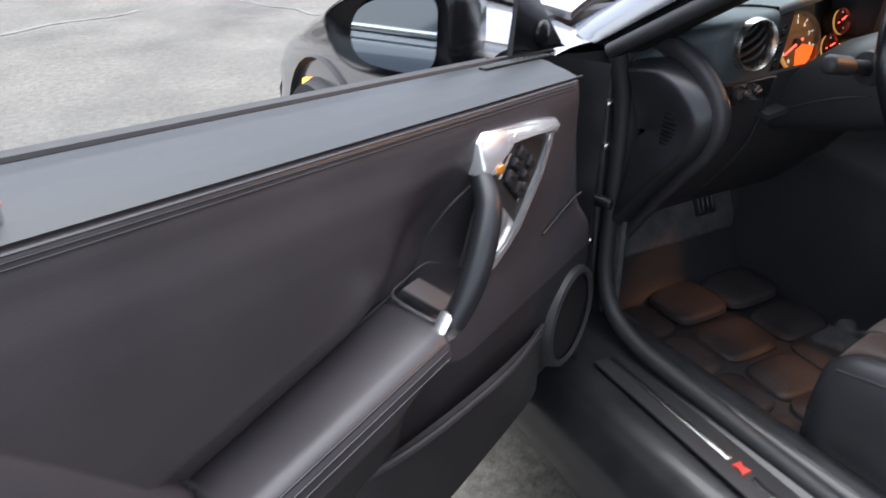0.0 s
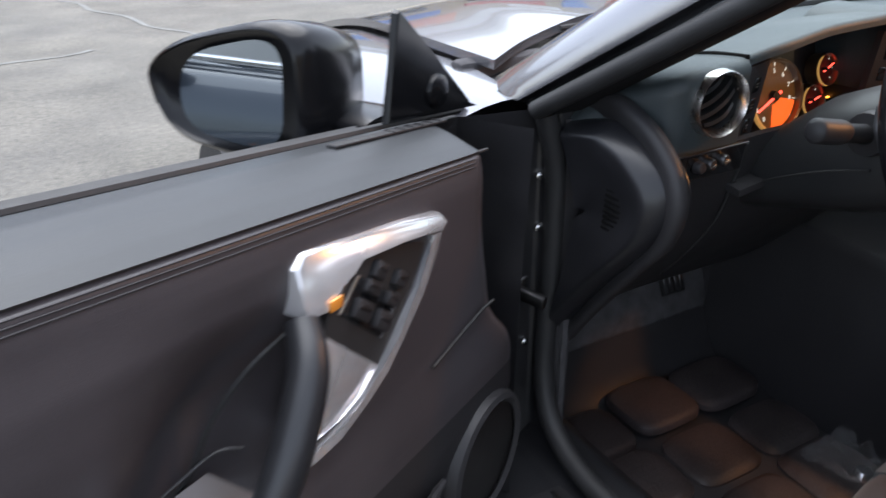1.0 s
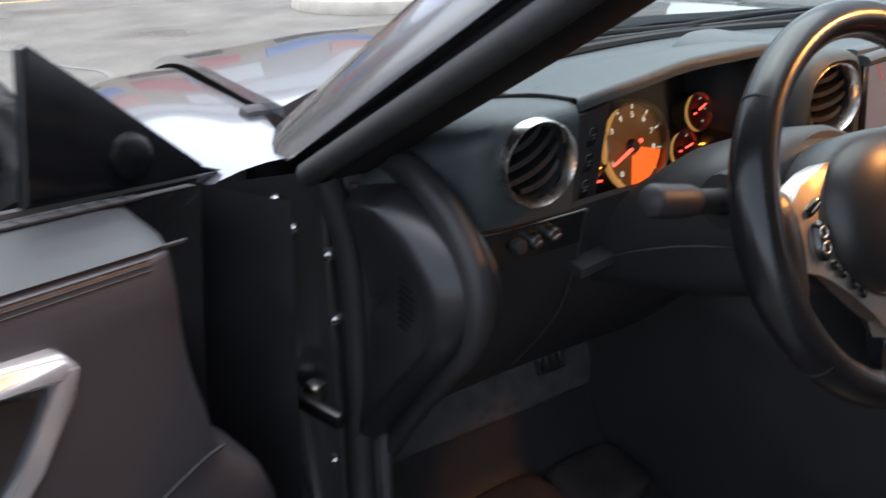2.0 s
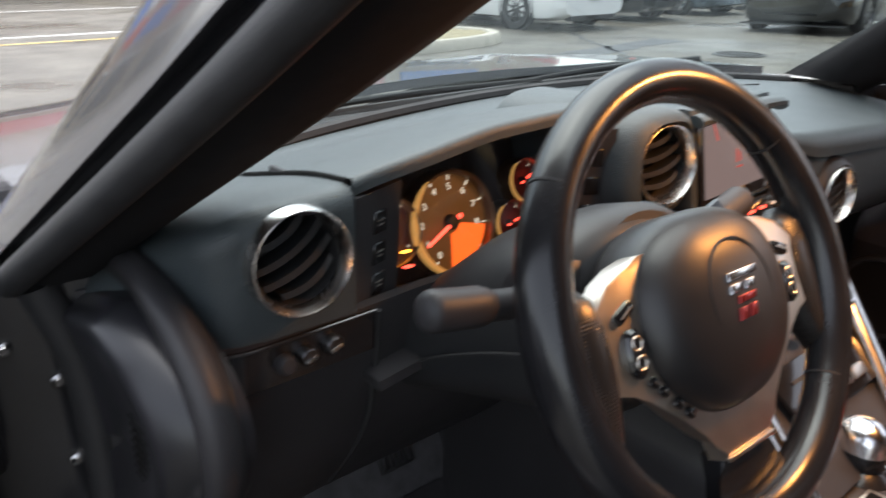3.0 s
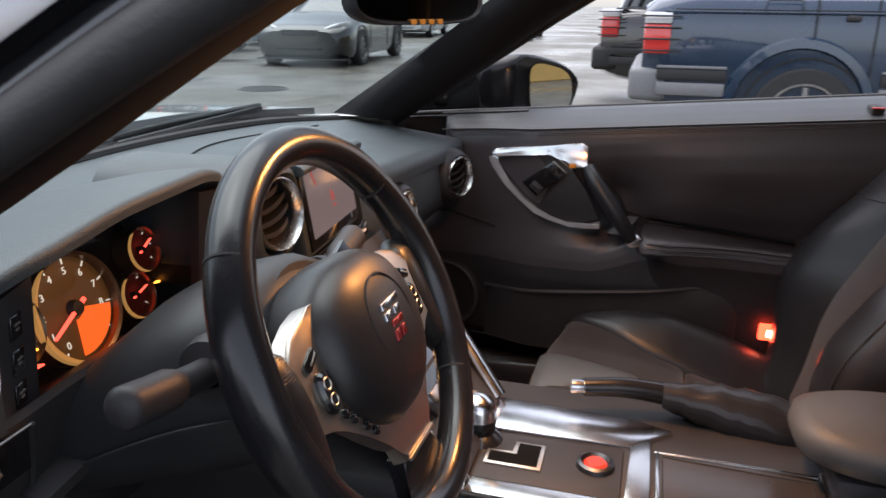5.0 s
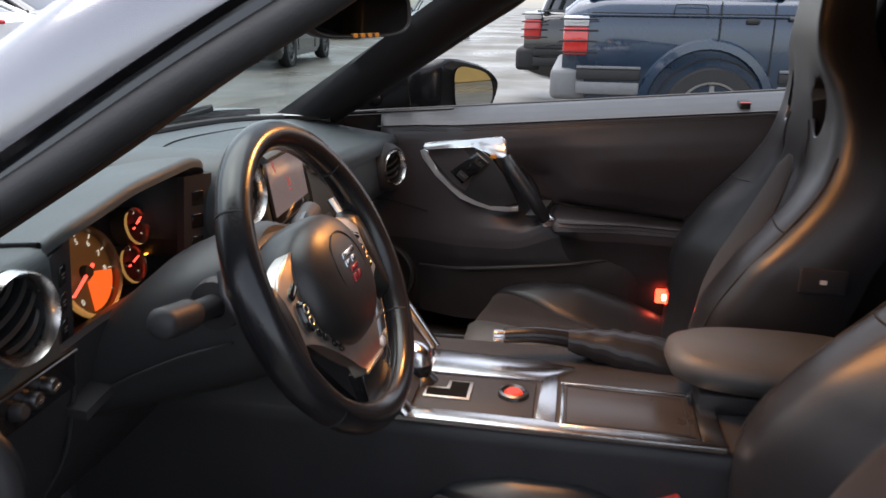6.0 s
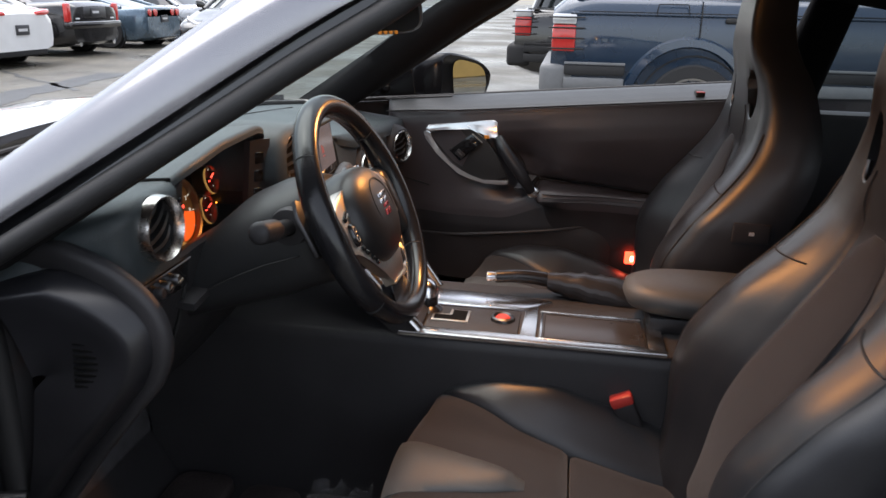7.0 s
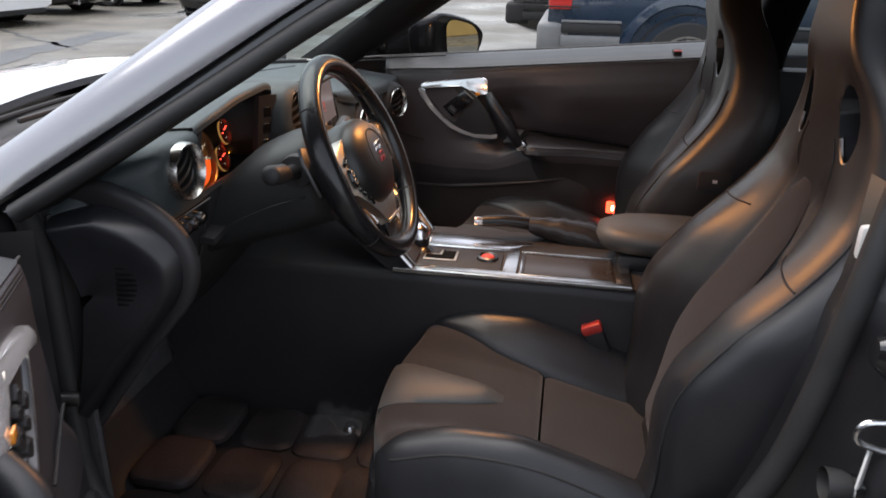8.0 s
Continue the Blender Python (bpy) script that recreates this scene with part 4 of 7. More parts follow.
# rockers with a scuff plate and the door seal round the opening
for s in (-1, 1):
    def rocker(u, v):
        y = mix(0.42, -0.86, u)
        prof = ((0.650, 0.270), (0.655, 0.385), (0.680, 0.402), (0.715, 0.398), (0.735, 0.375), (0.765, 0.362), (0.850, 0.355), (0.885, 0.340), (0.915, 0.300), (0.925, 0.22), (0.90, 0.16))
        k = v * (len(prof) - 1)
        i = min(int(k), len(prof) - 2)
        return (s * mix(prof[i][0], prof[i + 1][0], k - i), y, mix(prof[i][1], prof[i + 1][1], k - i) + 0.06 * max(0.28 - y, 0) * (1 - step(0.5, 0.8, v)))
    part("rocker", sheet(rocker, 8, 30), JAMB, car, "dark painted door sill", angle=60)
    sm = Matrix.Translation((s * 0.765, 0.28, 0.368)) @ pose(0, 0, 0, -3.4, 0, s * 3.0)
    scuff = part("scuff_plate", box((0.070, 0.90, 0.006), (0, -0.45, 0), 0.002, m=sm), PLASTIC, car, "dark sill plate with a bright strip")
    part("scuff_strip", box((0.011, 0.315, 0.003), (0, -0.165, 0.004), 0.001, m=sm), BRUSHED, scuff)
    part("scuff_strip", box((0.011, 0.40, 0.003), (0, -0.57, 0.004), 0.001, m=sm), BRUSHED, scuff)
    part("scuff_badge", prism([(-0.010, -0.012), (-0.004, 0.002), (-0.009, 0.012), (0.010, 0.012), (0.004, 0.001), (0.010, -0.012)], 0.003, sm @ pose(0, -0.346, 0.003), 0.001), RED_PLASTIC, scuff)
# seal round the driver's opening
part("door_seal", tube([(-0.728, 0.385, 0.930), (-0.707, 0.385, 0.85), (-0.703, 0.385, 0.75), (-0.706, 0.385, 0.62), (-0.716, 0.372, 0.50), (-0.724, 0.325, 0.432), (-0.728, 0.23, 0.405), (-0.724, 0.05, 0.400), (-0.724, -0.25, 0.402), (-0.726, -0.42, 0.42), (-0.730, -0.52, 0.50), (-0.733, -0.570, 0.62), (-0.735, -0.598, 0.70), (-0.735, -0.622, 0.815), (-0.733, -0.640, 0.93), (-0.712, -0.668, 1.08), (-0.66, -0.70, 1.20), (-0.605, -0.72, 1.275)], 0.0165, 12, per=5), RUBBER, car, "black rubber door seal")

# front door jamb with hinge bolts
def jamb(u, v):
    z = mix(0.30, 0.93, v)
    prof = ((-0.690, 0.372), (-0.712, 0.378), (-0.720, 0.402), (-0.755, 0.410), (-0.840, 0.425), (-0.90, 0.43))
    k = u * (len(prof) - 1)
    i = min(int(k), len(prof) - 2)
    return (mix(prof[i][0], prof[i + 1][0], k - i), mix(prof[i][1], prof[i + 1][1], k - i), z)


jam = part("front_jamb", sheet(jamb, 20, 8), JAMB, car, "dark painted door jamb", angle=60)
for x, y, z in ((-0.722, 0.398, 0.755), (-0.724, 0.398, 0.835), (-0.757, 0.408, 0.871), (-0.772, 0.412, 0.905), (-0.735, 0.402, 0.560)):
    part("hinge_bolt", lathe([(0, 0.0045), (0.003, 0.0045), (0.004, 0.003), (0.0062, 0.0015), (0.0066, -0.01)], to_plane(Vector((x, y, z)), (1, 0, 0), (0, 0, 1)), 12), BRUSHED, jam, "bare metal hinge bolt")
for z in (0.80, 0.52):
    part("hinge", box((0.055, 0.05, 0.055), (-0.80, 0.405, z), 0.01), JAMB, jam, "dark painted door hinge")
strap = part("check_strap", box((0.014, 0.085, 0.020), (0, 0, 0), 0.004, m=pose(-0.768, 0.372, 0.672, 4, 0, 24)), DARK_METAL, jam, "metal door check strap")
part("strap_end", box((0.020, 0.022, 0.026), (0, 0, 0), 0.005, m=pose(-0.757, 0.392, 0.676, 4, 0, 24)), BRUSHED, strap)

# rear door jamb with the striker
def bpost(u, v):
    z = mix(0.40, 1.02, v)
    lean = along(((0.40, -0.50), (0.62, -0.575), (0.8, -0.62), (1.02, -0.675)), z)
    prof = ((-0.66, 0.005), (-0.728, -0.004), (-0.742, -0.03), (-0.76, -0.055), (-0.83, -0.075), (-0.90, -0.09), (-0.925, -0.13))
    k = u * (len(prof) - 1)
    i = min(int(k), len(prof) - 2)
    w = mix(prof[i][0], prof[i + 1][0], k - i)
    if z > 0.9:
        w += 0.06 * step(0.9, 1.05, z)
    return (w, lean + mix(prof[i][1], prof[i + 1][1], k - i), z)


# passenger's side centre pillar behind the seat
part("b_pillar_trim", blob([(0.715, -0.79, 0.93, 0.030, 0.090), (0.690, -0.815, 1.03, 0.028, 0.072), (0.650, -0.845, 1.14, 0.026, 0.058), (0.610, -0.87, 1.26, 0.024, 0.052)], (1, 0.2, 0), (0, 1, 0), 3.0, 24), TRIM_CLOTH, car, "dark cloth centre pillar", angle=60)
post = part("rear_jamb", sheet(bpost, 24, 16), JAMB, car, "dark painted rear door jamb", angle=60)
part("upper_pillar", sheet(lambda u, v: (mix(mix(-0.84, -0.66, u), mix(-0.615, -0.56, u), v), mix(-0.70, -0.76, v) + 0.03 * u, mix(1.0, 1.27, v)), 6, 8, (0.01, -0.04, 0)), GLOSS, car)
part("striker", tube([(-0.80, -0.69, 0.797), (-0.80, -0.648, 0.792), (-0.80, -0.645, 0.768), (-0.80, -0.69, 0.756)], 0.0038, 8, per=4), CHROME, post, "chrome door striker")
part("latch_plate", box((0.055, 0.010, 0.085), (-0.802, -0.705, 0.785), 0.004), DARK_METAL, post)
part("jamb_sticker", box((0.022, 0.003, 0.050), (0, 0, 0), 0.001, m=pose(-0.796, -0.660, 0.733, 0, 20, -35)), WHITE_PLASTIC, post, "white sticker on the jamb")
part("jamb_catch", box((0.03, 0.05, 0.05), (-0.79, -0.668, 0.690), 0.012), GLOSS, post)
part("jamb_catch", blob([(-0.795, -0.690, 0.868, 0.026, 0.034), (-0.795, -0.660, 0.872, 0.024, 0.030), (-0.795, -0.640, 0.876, 0.012, 0.016)], (1, 0, 0), (0, 0, 1), 2.6, 20), GLOSS, post, "gloss black latch cover")
stop = part("bump_stop", lathe([(0, 0.030), (0.014, 0.028), (0.018, 0.020), (0.020, 0.0)], to_plane(Vector((-0.80, -0.620, 0.708)), (1, 0, 0), (0, 0, 1)), 20), RUBBER, post, "rubber bump stop")
part("stop_mark", box((0.008, 0.003, 0.008), (-0.806, -0.651, 0.706), 0.001), WHITE_PLASTIC, stop)
for x, z in ((-0.775, 0.640), (-0.83, 0.815), (-0.77, 0.755)):
    part("jamb_screw", lathe([(0, 0.006), (0.005, 0.005), (0.007, 0.0), (0.007, -0.01)], to_plane(Vector((x, -0.690 + 0.25 * (0.78 - z), z)), (1, 0, 0), (0, 0, 1)), 12), DARK_METAL, post)
part("jamb_grommet", lathe([(0, 0.02), (0.02, 0.018), (0.03, 0.0)], to_plane(Vector((-0.80, -0.64, 0.60)), (1, 0, 0), (0, 0, 1)), 16), RUBBER, post)
hook = part("belt_guide", box((0.016, 0.026, 0.042), (-0.694, -0.650, 0.962), 0.007), WHITE_PLASTIC, post, "pale plastic coat hook")

TAB = surf("pale_silver_tab", (0.11, 0.11, 0.115), 0.5, 0.6, var=0.05, scale=60)


# ---- doors: u runs back from the hinge, w into the cabin ----
def belt(u):
    return 0.939 + 0.084 * u


def door_skin(s):
    """Inner trim of a door as a surface over (u, position down the panel)."""
    def f(a, b):
        u = mix(mix(0.155, 0.075, step(0.42, 0.75, b)), 1.24, a)
        zb = belt(u)
        arm = step(0.50, 0.66, u)
        za = 0.762 - 0.12 * max(u - 0.60, 0)
        cup = math.exp(-((u - 0.560) / 0.080) ** 2)
        end = 1 - 0.75 * (1 - min(a / 0.035, 1)) ** 2
        prof = (
            (-0.012, zb - 0.005), (-0.004, zb + 0.001), (0.025, zb + 0.003), (0.052, zb - 0.0012), (0.076, zb - 0.0072), (0.0935, zb - 0.0135), (0.0885, zb - 0.0155), (0.0955, zb - 0.019), (0.0985, zb - 0.034), (0.100, zb - 0.048),
            (mix(0.100, 0.105, arm) - 0.004 * cup, zb - 0.075),
            (mix(0.101, 0.107, arm) - 0.028 * cup, zb - 0.115),
            (mix(0.102, 0.100, arm) - 0.045 * cup, mix(zb - 0.155, za + 0.07, arm)),
            (mix(0.102, 0.076, arm) - 0.034 * cup, mix(0.745, za + 0.022, arm)),
            (mix(0.104, 0.050, arm) - 0.012 * cup, mix(0.725, za + 0.002, arm)),
            (mix(0.106, 0.060, arm), mix(0.710, za, arm)),
            (mix(0.108, 0.096, arm), mix(0.695, za - 0.006, arm)),
            (mix(0.110, 0.102, arm), mix(0.675, za - 0.026, arm)),
            (mix(0.110, 0.106, arm), mix(0.65, za - 0.055, arm)),
            (0.112, 0.615), (0.108, 0.58), (0.106, 0.52), (0.100, 0.46), (0.085, 0.437), (0.03, 0.430))
        k = b * (len(prof) - 1)
        i = min(int(k), len(prof) - 2)
        w, z = mix(prof[i][0], prof[i + 1][0], k - i), mix(prof[i][1], prof[i + 1][1], k - i)
        w *= end
        return (s * w, -u, z)
    return f


def make_door(s, m, name, label):
    d = thing(name, label=label, category="car door", m=m)

    def P(u, w, z):
        return Vector((s * w, -u, z))

    def plane(w, u=0.0, z=0.0):
        """A frame whose plane lies along the door: x back along it, y up, z into the cabin."""
        mm = Matrix(((0, 0, s, 0), (-1, 0, 0, 0), (0, 1, 0, 0), (0, 0, 0, 1)))
        return Matrix.Translation(P(u, w, z)) @ mm

    trim = door_skin(s)
    part("belt_pad", sheet(lambda a, b: trim(a, b * 6 / 24), 70, 36), BELT_PAD, d, "dark padded belt rail", angle=60)
    part("lower_panel", sheet(lambda a, b: trim(a, mix(18 / 24, 1, b)), 70, 24), DOOR_LOWER, d, "black lower door panel", angle=60)
    skin = part("inner_panel", sheet(lambda a, b: trim(a, mix(6 / 24, 18 / 24, b)), 70, 48), DOOR_LEATHER, d, "charcoal leather door panel with stitched edge", angle=60)
    for drop, w in ((0.0190, 0.0958), (0.0230, 0.0966), (0.0270, 0.0974)):
        part("stitch_line", tube([P(u, w, belt(u) - drop) for u in (0.205, 0.3, 0.5, 0.7, 0.9, 1.1, 1.22)], 0.0008, 6, per=4), PLASTIC, skin)
    part("belt_crease", tube([P(u, 0.0895, belt(u) - 0.0155) for u in (0.165, 0.3, 0.5, 0.7, 0.9, 1.1, 1.235)], 0.0020, 6, per=4), BLACK, skin)
    # armrest: flat leather top, rolled stitched edge
    def rest_ring(u, k=1.0):
        zi, zo = 0.765 - 0.105 * (u - 0.607), 0.750 - 0.035 * (u - 0.62)
        pts = ((0.050, zi - 0.004), (0.0615, zi), (0.075, zi + 0.001), (0.10, mix(zi, zo, 0.42) + 0.004), (0.128, mix(zi, zo, 0.8) + 0.003), (0.142, zo), (0.1495, zo - 0.010), (0.152, zo - 0.024), (0.149, zo - 0.045), (0.138, zo - 0.085), (0.122, zo - 0.13), (0.110, zo - 0.17), (0.06, zo - 0.18))
        ease = step(0.60, 0.72, u)
        return [P(u, mix(0.07, w if z > zo - 0.03 else mix(0.100, w, ease), k), mix(zi - 0.03, z, k)) for w, z in pts]
    rest = part("armrest", loft([rest_ring(0.600, 0.45), rest_ring(0.604, 0.72), rest_ring(0.610, 0.90), rest_ring(0.616, 0.97)] + [rest_ring(mix(0.622, 1.23, k / 24)) for k in range(25)]), DOOR_LEATHER, d, "flat leather armrest with a stitched edge", angle=50)
    # armrest faces below the rolled edge take the darker lower-door material
    rest.data.materials.append(DOOR_LOWER)
    for f in rest.data.polygons:
        if f.center.z < 0.750 + 0.035 * (f.center.y + 0.62) - 0.048 and f.center.x * s > 0.08:
            f.material_index = 1
    for k in range(3):
        part("stitch_line", tube([P(u, (0.1465, 0.1505, 0.1528)[k], 0.750 - 0.035 * (u - 0.62) - (0.004, 0.012, 0.021)[k]) for u in (0.625, 0.75, 0.9, 1.05, 1.2)], 0.0013, 6, per=4), LEATHER, rest)
    part("armrest_seam", tube([P(u, 0.060, 0.765 - 0.105 * (u - 0.607) + 0.003) for u in (0.605, 0.70, 0.80, 0.925)], 0.0022, 6), BLACK, skin)

    # raised rear trim behind the armrest
    def rear_ring(u):
        top = 0.752 + (u - 0.921) * 1.34 if u < 1.06 else 0.938 + (u - 1.06) * 0.20
        grow = step(0.918, 0.945, u)
        pts = ((0.050, top), (0.082, top - 0.002), (0.094, top - 0.010), (0.104, top - 0.028), (0.114, top - 0.060), (0.130, mix(top, 0.55, 0.5)), (0.140, 0.60), (0.125, 0.56), (0.05, 0.54))
        return [P(u, 0.05 + (w - 0.05) * mix(0.92, 1.0, grow) + 0.018 * step(0.13, 0.16, w), z) for w, z in pts]
    rear = part("rear_trim", loft([rear_ring(mix(0.922, 1.235, (k / 18) ** 1.3)) for k in range(19)]), DOOR_LEATHER, d, "raised rear part of the door trim", angle=50)
    part("rear_seam", tube([P(0.918, 0.140, 0.738), P(0.9185, 0.105, 0.744), P(0.919, 0.082, 0.750), P(0.950, 0.083, 0.790), P(0.985, 0.084, 0.838), P(1.05, 0.086, 0.926)], 0.0026, 6), BLACK, rear)

    # outer skin and edges
    def outer(a, b):
        u = mix(0.0, 1.26, a)
        z = mix(0.24, belt(u) - 0.002, b)
        return P(u, -0.10 - 0.045 * math.sin(math.pi * min(b * 0.9, 1)) + 0.085 * step(0.80, 1.0, b), z)
    part("outer_skin", sheet(outer, 24, 20), PAINT, d, "silver outer door skin")
    part("front_edge", sheet(lambda a, b: P(0.030 + 0.012 * math.sin(b * 3), mix(-0.10, 0.085, a), mix(0.27, 0.93, b)), 6, 10), JAMB, d, "dark painted front edge of the door")
    part("door_frame", sheet(lambda a, b: P(1.25, mix(-0.10, 0.06, a), mix(0.27, 1.03, b)), 6, 10), JAMB, d)
    part("door_bottom", sheet(lambda a, b: P(mix(0.01, 1.25, a), mix(-0.10, 0.085, b), mix(0.25, 0.435, b)), 10, 4), JAMB, d)
    part("window_seal", tube([P(u, -0.014, belt(u) + 0.000) for u in (0.05, 0.4, 0.8, 1.24)], 0.005, 8, per=4), RUBBER, d, "black rubber window seal")
    part("window_seal", tube([P(u, -0.032, belt(u) - 0.004) for u in (0.05, 0.4, 0.8, 1.24)], 0.006, 8, per=4), RUBBER, d)
    part("window_slot", sheet(lambda a, b: P(mix(0.05, 1.24, a), mix(-0.012, -0.034, b), belt(mix(0.05, 1.24, a)) - 0.008), 4, 2), BLACK, d)

    # demister slot strip in the belt
    vent = part("belt_vent", box((0.012, 0.20, 0.003), (0, 0, 0), 0.001, m=Matrix.Translation(P(0.245, 0.022, belt(0.245) + 0.0045)) @ pose(0, 0, 0, -4.8, 0, 0)), BLACK, d)
    for k in range(6):
        part("vent_rib", box((0.013, 0.003, 0.004), (0, 0, 0), 0.0008, 1, m=Matrix.Translation(P(0.16 + 0.018 * k, 0.022, belt(0.16 + 0.018 * k) + 0.0055))), PLASTIC, vent)
    part("lock_knob", box((0.026, 0.024, 0.020), (0, 0, 0), 0.005, m=Matrix.Translation(P(1.015, 0.066, belt(1.015) - 0.004))), BLACK, d, "black lock clip")
    part("lock_mark", box((0.006, 0.022, 0.003), (0, 0, 0), 0.001, m=Matrix.Translation(P(1.015, 0.0775, belt(1.015) + 0.004))), RED_PLASTIC, d, "red mark on the lock clip")

    # corner sail with its small speaker cover
    sail = part("corner_sail", prism([(0.030, 0.948), (0.060, 0.958), (0.150, 1.035), (0.206, 1.080), (0.213, 1.077), (0.221, 1.02), (0.232, 0.966)], 0.008, plane(-0.002), 0.003), MIRROR_BLACK, d, "black triangular mirror sail")
    part("tweeter_cover", lathe([(0.0, 0.007), (0.014, 0.006), (0.019, 0.003), (0.021, -0.004)], plane(0.0075, 0.135, 0.985), 24), MIRROR_BLACK, sail)

    # bright handle surround
    def ring_of(pts, w, deep, mat, name, parent, label="", bev=0.003, tilt=0.0):
        bm = prism([(u + 0.012, z + 0.009) for u, z in pts], deep, plane(w), bev)
        for v in bm.verts:
            if v.co.x * s > w + deep * 0.5:
                v.co.x += s * tilt * max(0.935 - v.co.z, 0)
        return part(name, bm, mat, parent, label)
    chrome = ring_of(((0.274, 0.890), (0.282, 0.901), (0.343, 0.911), (0.394, 0.917), (0.437, 0.923), (0.468, 0.927), (0.480, 0.918), (0.483, 0.880), (0.460, 0.877), (0.437, 0.886), (0.423, 0.897), (0.406, 0.904), (0.346, 0.895), (0.288, 0.883)), 0.085, 0.018, BRIGHT, "handle_surround", d, "polished chrome handle surround", 0.004, 0.35)
    def slab(pts, w, deep, mat, name, parent, label="", bev=0.001):
        """A flat piece that follows the slant of the handle recess."""
        bm = prism(pts, deep, plane(w), bev)
        for v in bm.verts:
            v.co.x += s * 0.075 * (-v.co.y - 0.29)
        return part(name, bm, mat, parent, label)
    slab(((0.277, 0.889), (0.284, 0.868), (0.318, 0.833), (0.358, 0.803), (0.386, 0.783), (0.418, 0.767), (0.464, 0.760), (0.494, 0.757), (0.528, 0.762), (0.527, 0.774), (0.492, 0.768), (0.460, 0.770), (0.424, 0.776), (0.392, 0.790), (0.364, 0.811), (0.325, 0.842), (0.298, 0.879), (0.303, 0.889), (0.290, 0.894)), 0.086, 0.0195, BRIGHT, "surround_bar", chrome, "", 0.0042)
    # amber speck painted on the chrome in place of a reflection
    part("amber_reflector", box((0.003, 0.014, 0.010), (0, 0, 0), 0.001, m=Matrix.Translation(P(0.464, 0.1195, 0.891))), AMBER_GLINT, chrome)
    panel = slab(((0.407, 0.918), (0.301, 0.880), (0.330, 0.844), (0.367, 0.813), (0.396, 0.792), (0.425, 0.776), (0.456, 0.770), (0.490, 0.771), (0.525, 0.782), (0.490, 0.845), (0.464, 0.881), (0.425, 0.911)), 0.084, 0.0150, BLACK, "switch_panel", d, "black switch panel")
    if s > 0:
        slab(((0.471, 0.862), (0.396, 0.793), (0.425, 0.778), (0.456, 0.773), (0.489, 0.775), (0.521, 0.788)), 0.0985, 0.0020, BRIGHT, "polished_plate", panel, "polished metal plate", 0.0008)
    slab(((0.411, 0.919), (0.408, 0.918), (0.462, 0.880), (0.464, 0.882)), 0.0985, 0.0025, SATIN, "switch_edge", panel)
    slab(((0.421, 0.895), (0.358, 0.845), (0.389, 0.818), (0.450, 0.872)), 0.0985, 0.0016, GLOSS, "switch_base", panel)
    slab(((0.424, 0.897), (0.421, 0.895), (0.450, 0.872), (0.453, 0.874)), 0.0985, 0.0028, SATIN, "switch_edge", panel)
    for (u, z), (du, dz) in zip(((0.393, 0.889), (0.359, 0.866), (0.422, 0.864), (0.390, 0.838), (0.406, 0.878), (0.374, 0.852)), ((0.019, 0.015),) * 2 + ((0.026, 0.017),) * 2 + ((0.022, 0.012),) * 2) if s > 0 else (((0.390, 0.838), (0.026, 0.017)),):
        lift = 0.102 + 0.075 * (u - 0.29)
        b = part("window_switch", box((0.008, du, dz), (0, 0, 0), 0.002, m=Matrix.Translation(P(u, lift, z)) @ pose(0, 0, 0, -38 * s, 0, 0)), PLASTIC, panel)
        part("switch_lip", box((0.002, du * 0.7, dz * 0.20), (0, 0, 0), 0.001, m=Matrix.Translation(P(u, lift + 0.0038, z + 0.002)) @ pose(0, 0, 0, -38 * s, 0, 0)), DARK_METAL, b)

    # leather grip, cup and end cap
    grip = part("door_grip", tube([P(0.496, 0.112, 0.888), P(0.514, 0.132, 0.862), P(0.545, 0.142, 0.822), P(0.572, 0.143, 0.785), P(0.594, 0.136, 0.750)], 0.0135, 14, rs=lambda t: 1 + 0.25 * math.sin(t * 3.1)), LEATHER, d, "black leather pull grip")
    part("grip_cap", prism([(0.574, 0.752), (0.598, 0.768), (0.618, 0.752), (0.612, 0.735), (0.590, 0.732)], 0.018, plane(0.124), 0.005), CHROME, grip)
    cup = part("pull_cup", sheet(lambda a, b: P(mix(mix(0.572, 0.545, b), mix(0.604, 0.578, b), a), mix(0.076, 0.112, b), mix(0.782, 0.752, b)), 4, 4, (s * -0.006, 0, -0.008)), TAB, d, "silver tab in the pull cup")
    part("cup_rim", tube([P(0.545, 0.088, 0.792), P(0.562, 0.078, 0.796), P(0.590, 0.070, 0.786), P(0.612, 0.068, 0.775), P(0.610, 0.10, 0.762), P(0.600, 0.135, 0.750)], 0.0013, 8), DARK_METAL, cup)
    # black tube drawn for the soft shading along the cup's hollow
    part("cup_line", tube([P(0.495, 0.098, 0.876), P(0.535, 0.090, 0.858), P(0.562, 0.076, 0.822), P(0.578, 0.066, 0.782), P(0.590, 0.060, 0.768)], 0.0022, 6), BLACK, d)

    # speaker, pocket and lower trims
    sm = plane(0.104, 0.178, 0.540)
    spk = part("speaker_ring", lathe([(0.074, 0.014), (0.080, 0.019), (0.087, 0.016), (0.092, 0.0)], sm, 40), PLASTIC, d, "round door speaker")
    part("speaker_grille", lathe([(0.0, 0.012), (0.05, 0.012), (0.076, 0.010), (0.076, 0.0)], sm, 40), PERF_LEATHER, spk)
    pocket = part("map_pocket", sheet(lambda a, b: P(mix(0.28, 0.82, a), 0.110 + 0.028 * math.sin(math.pi * a) ** 0.4 * (1 - 0.7 * b), mix(0.573 + 0.075 * a, 0.45, b)), 20, 8, (s * -0.012, 0, 0)), PLASTIC, d, "dark moulded map pocket")
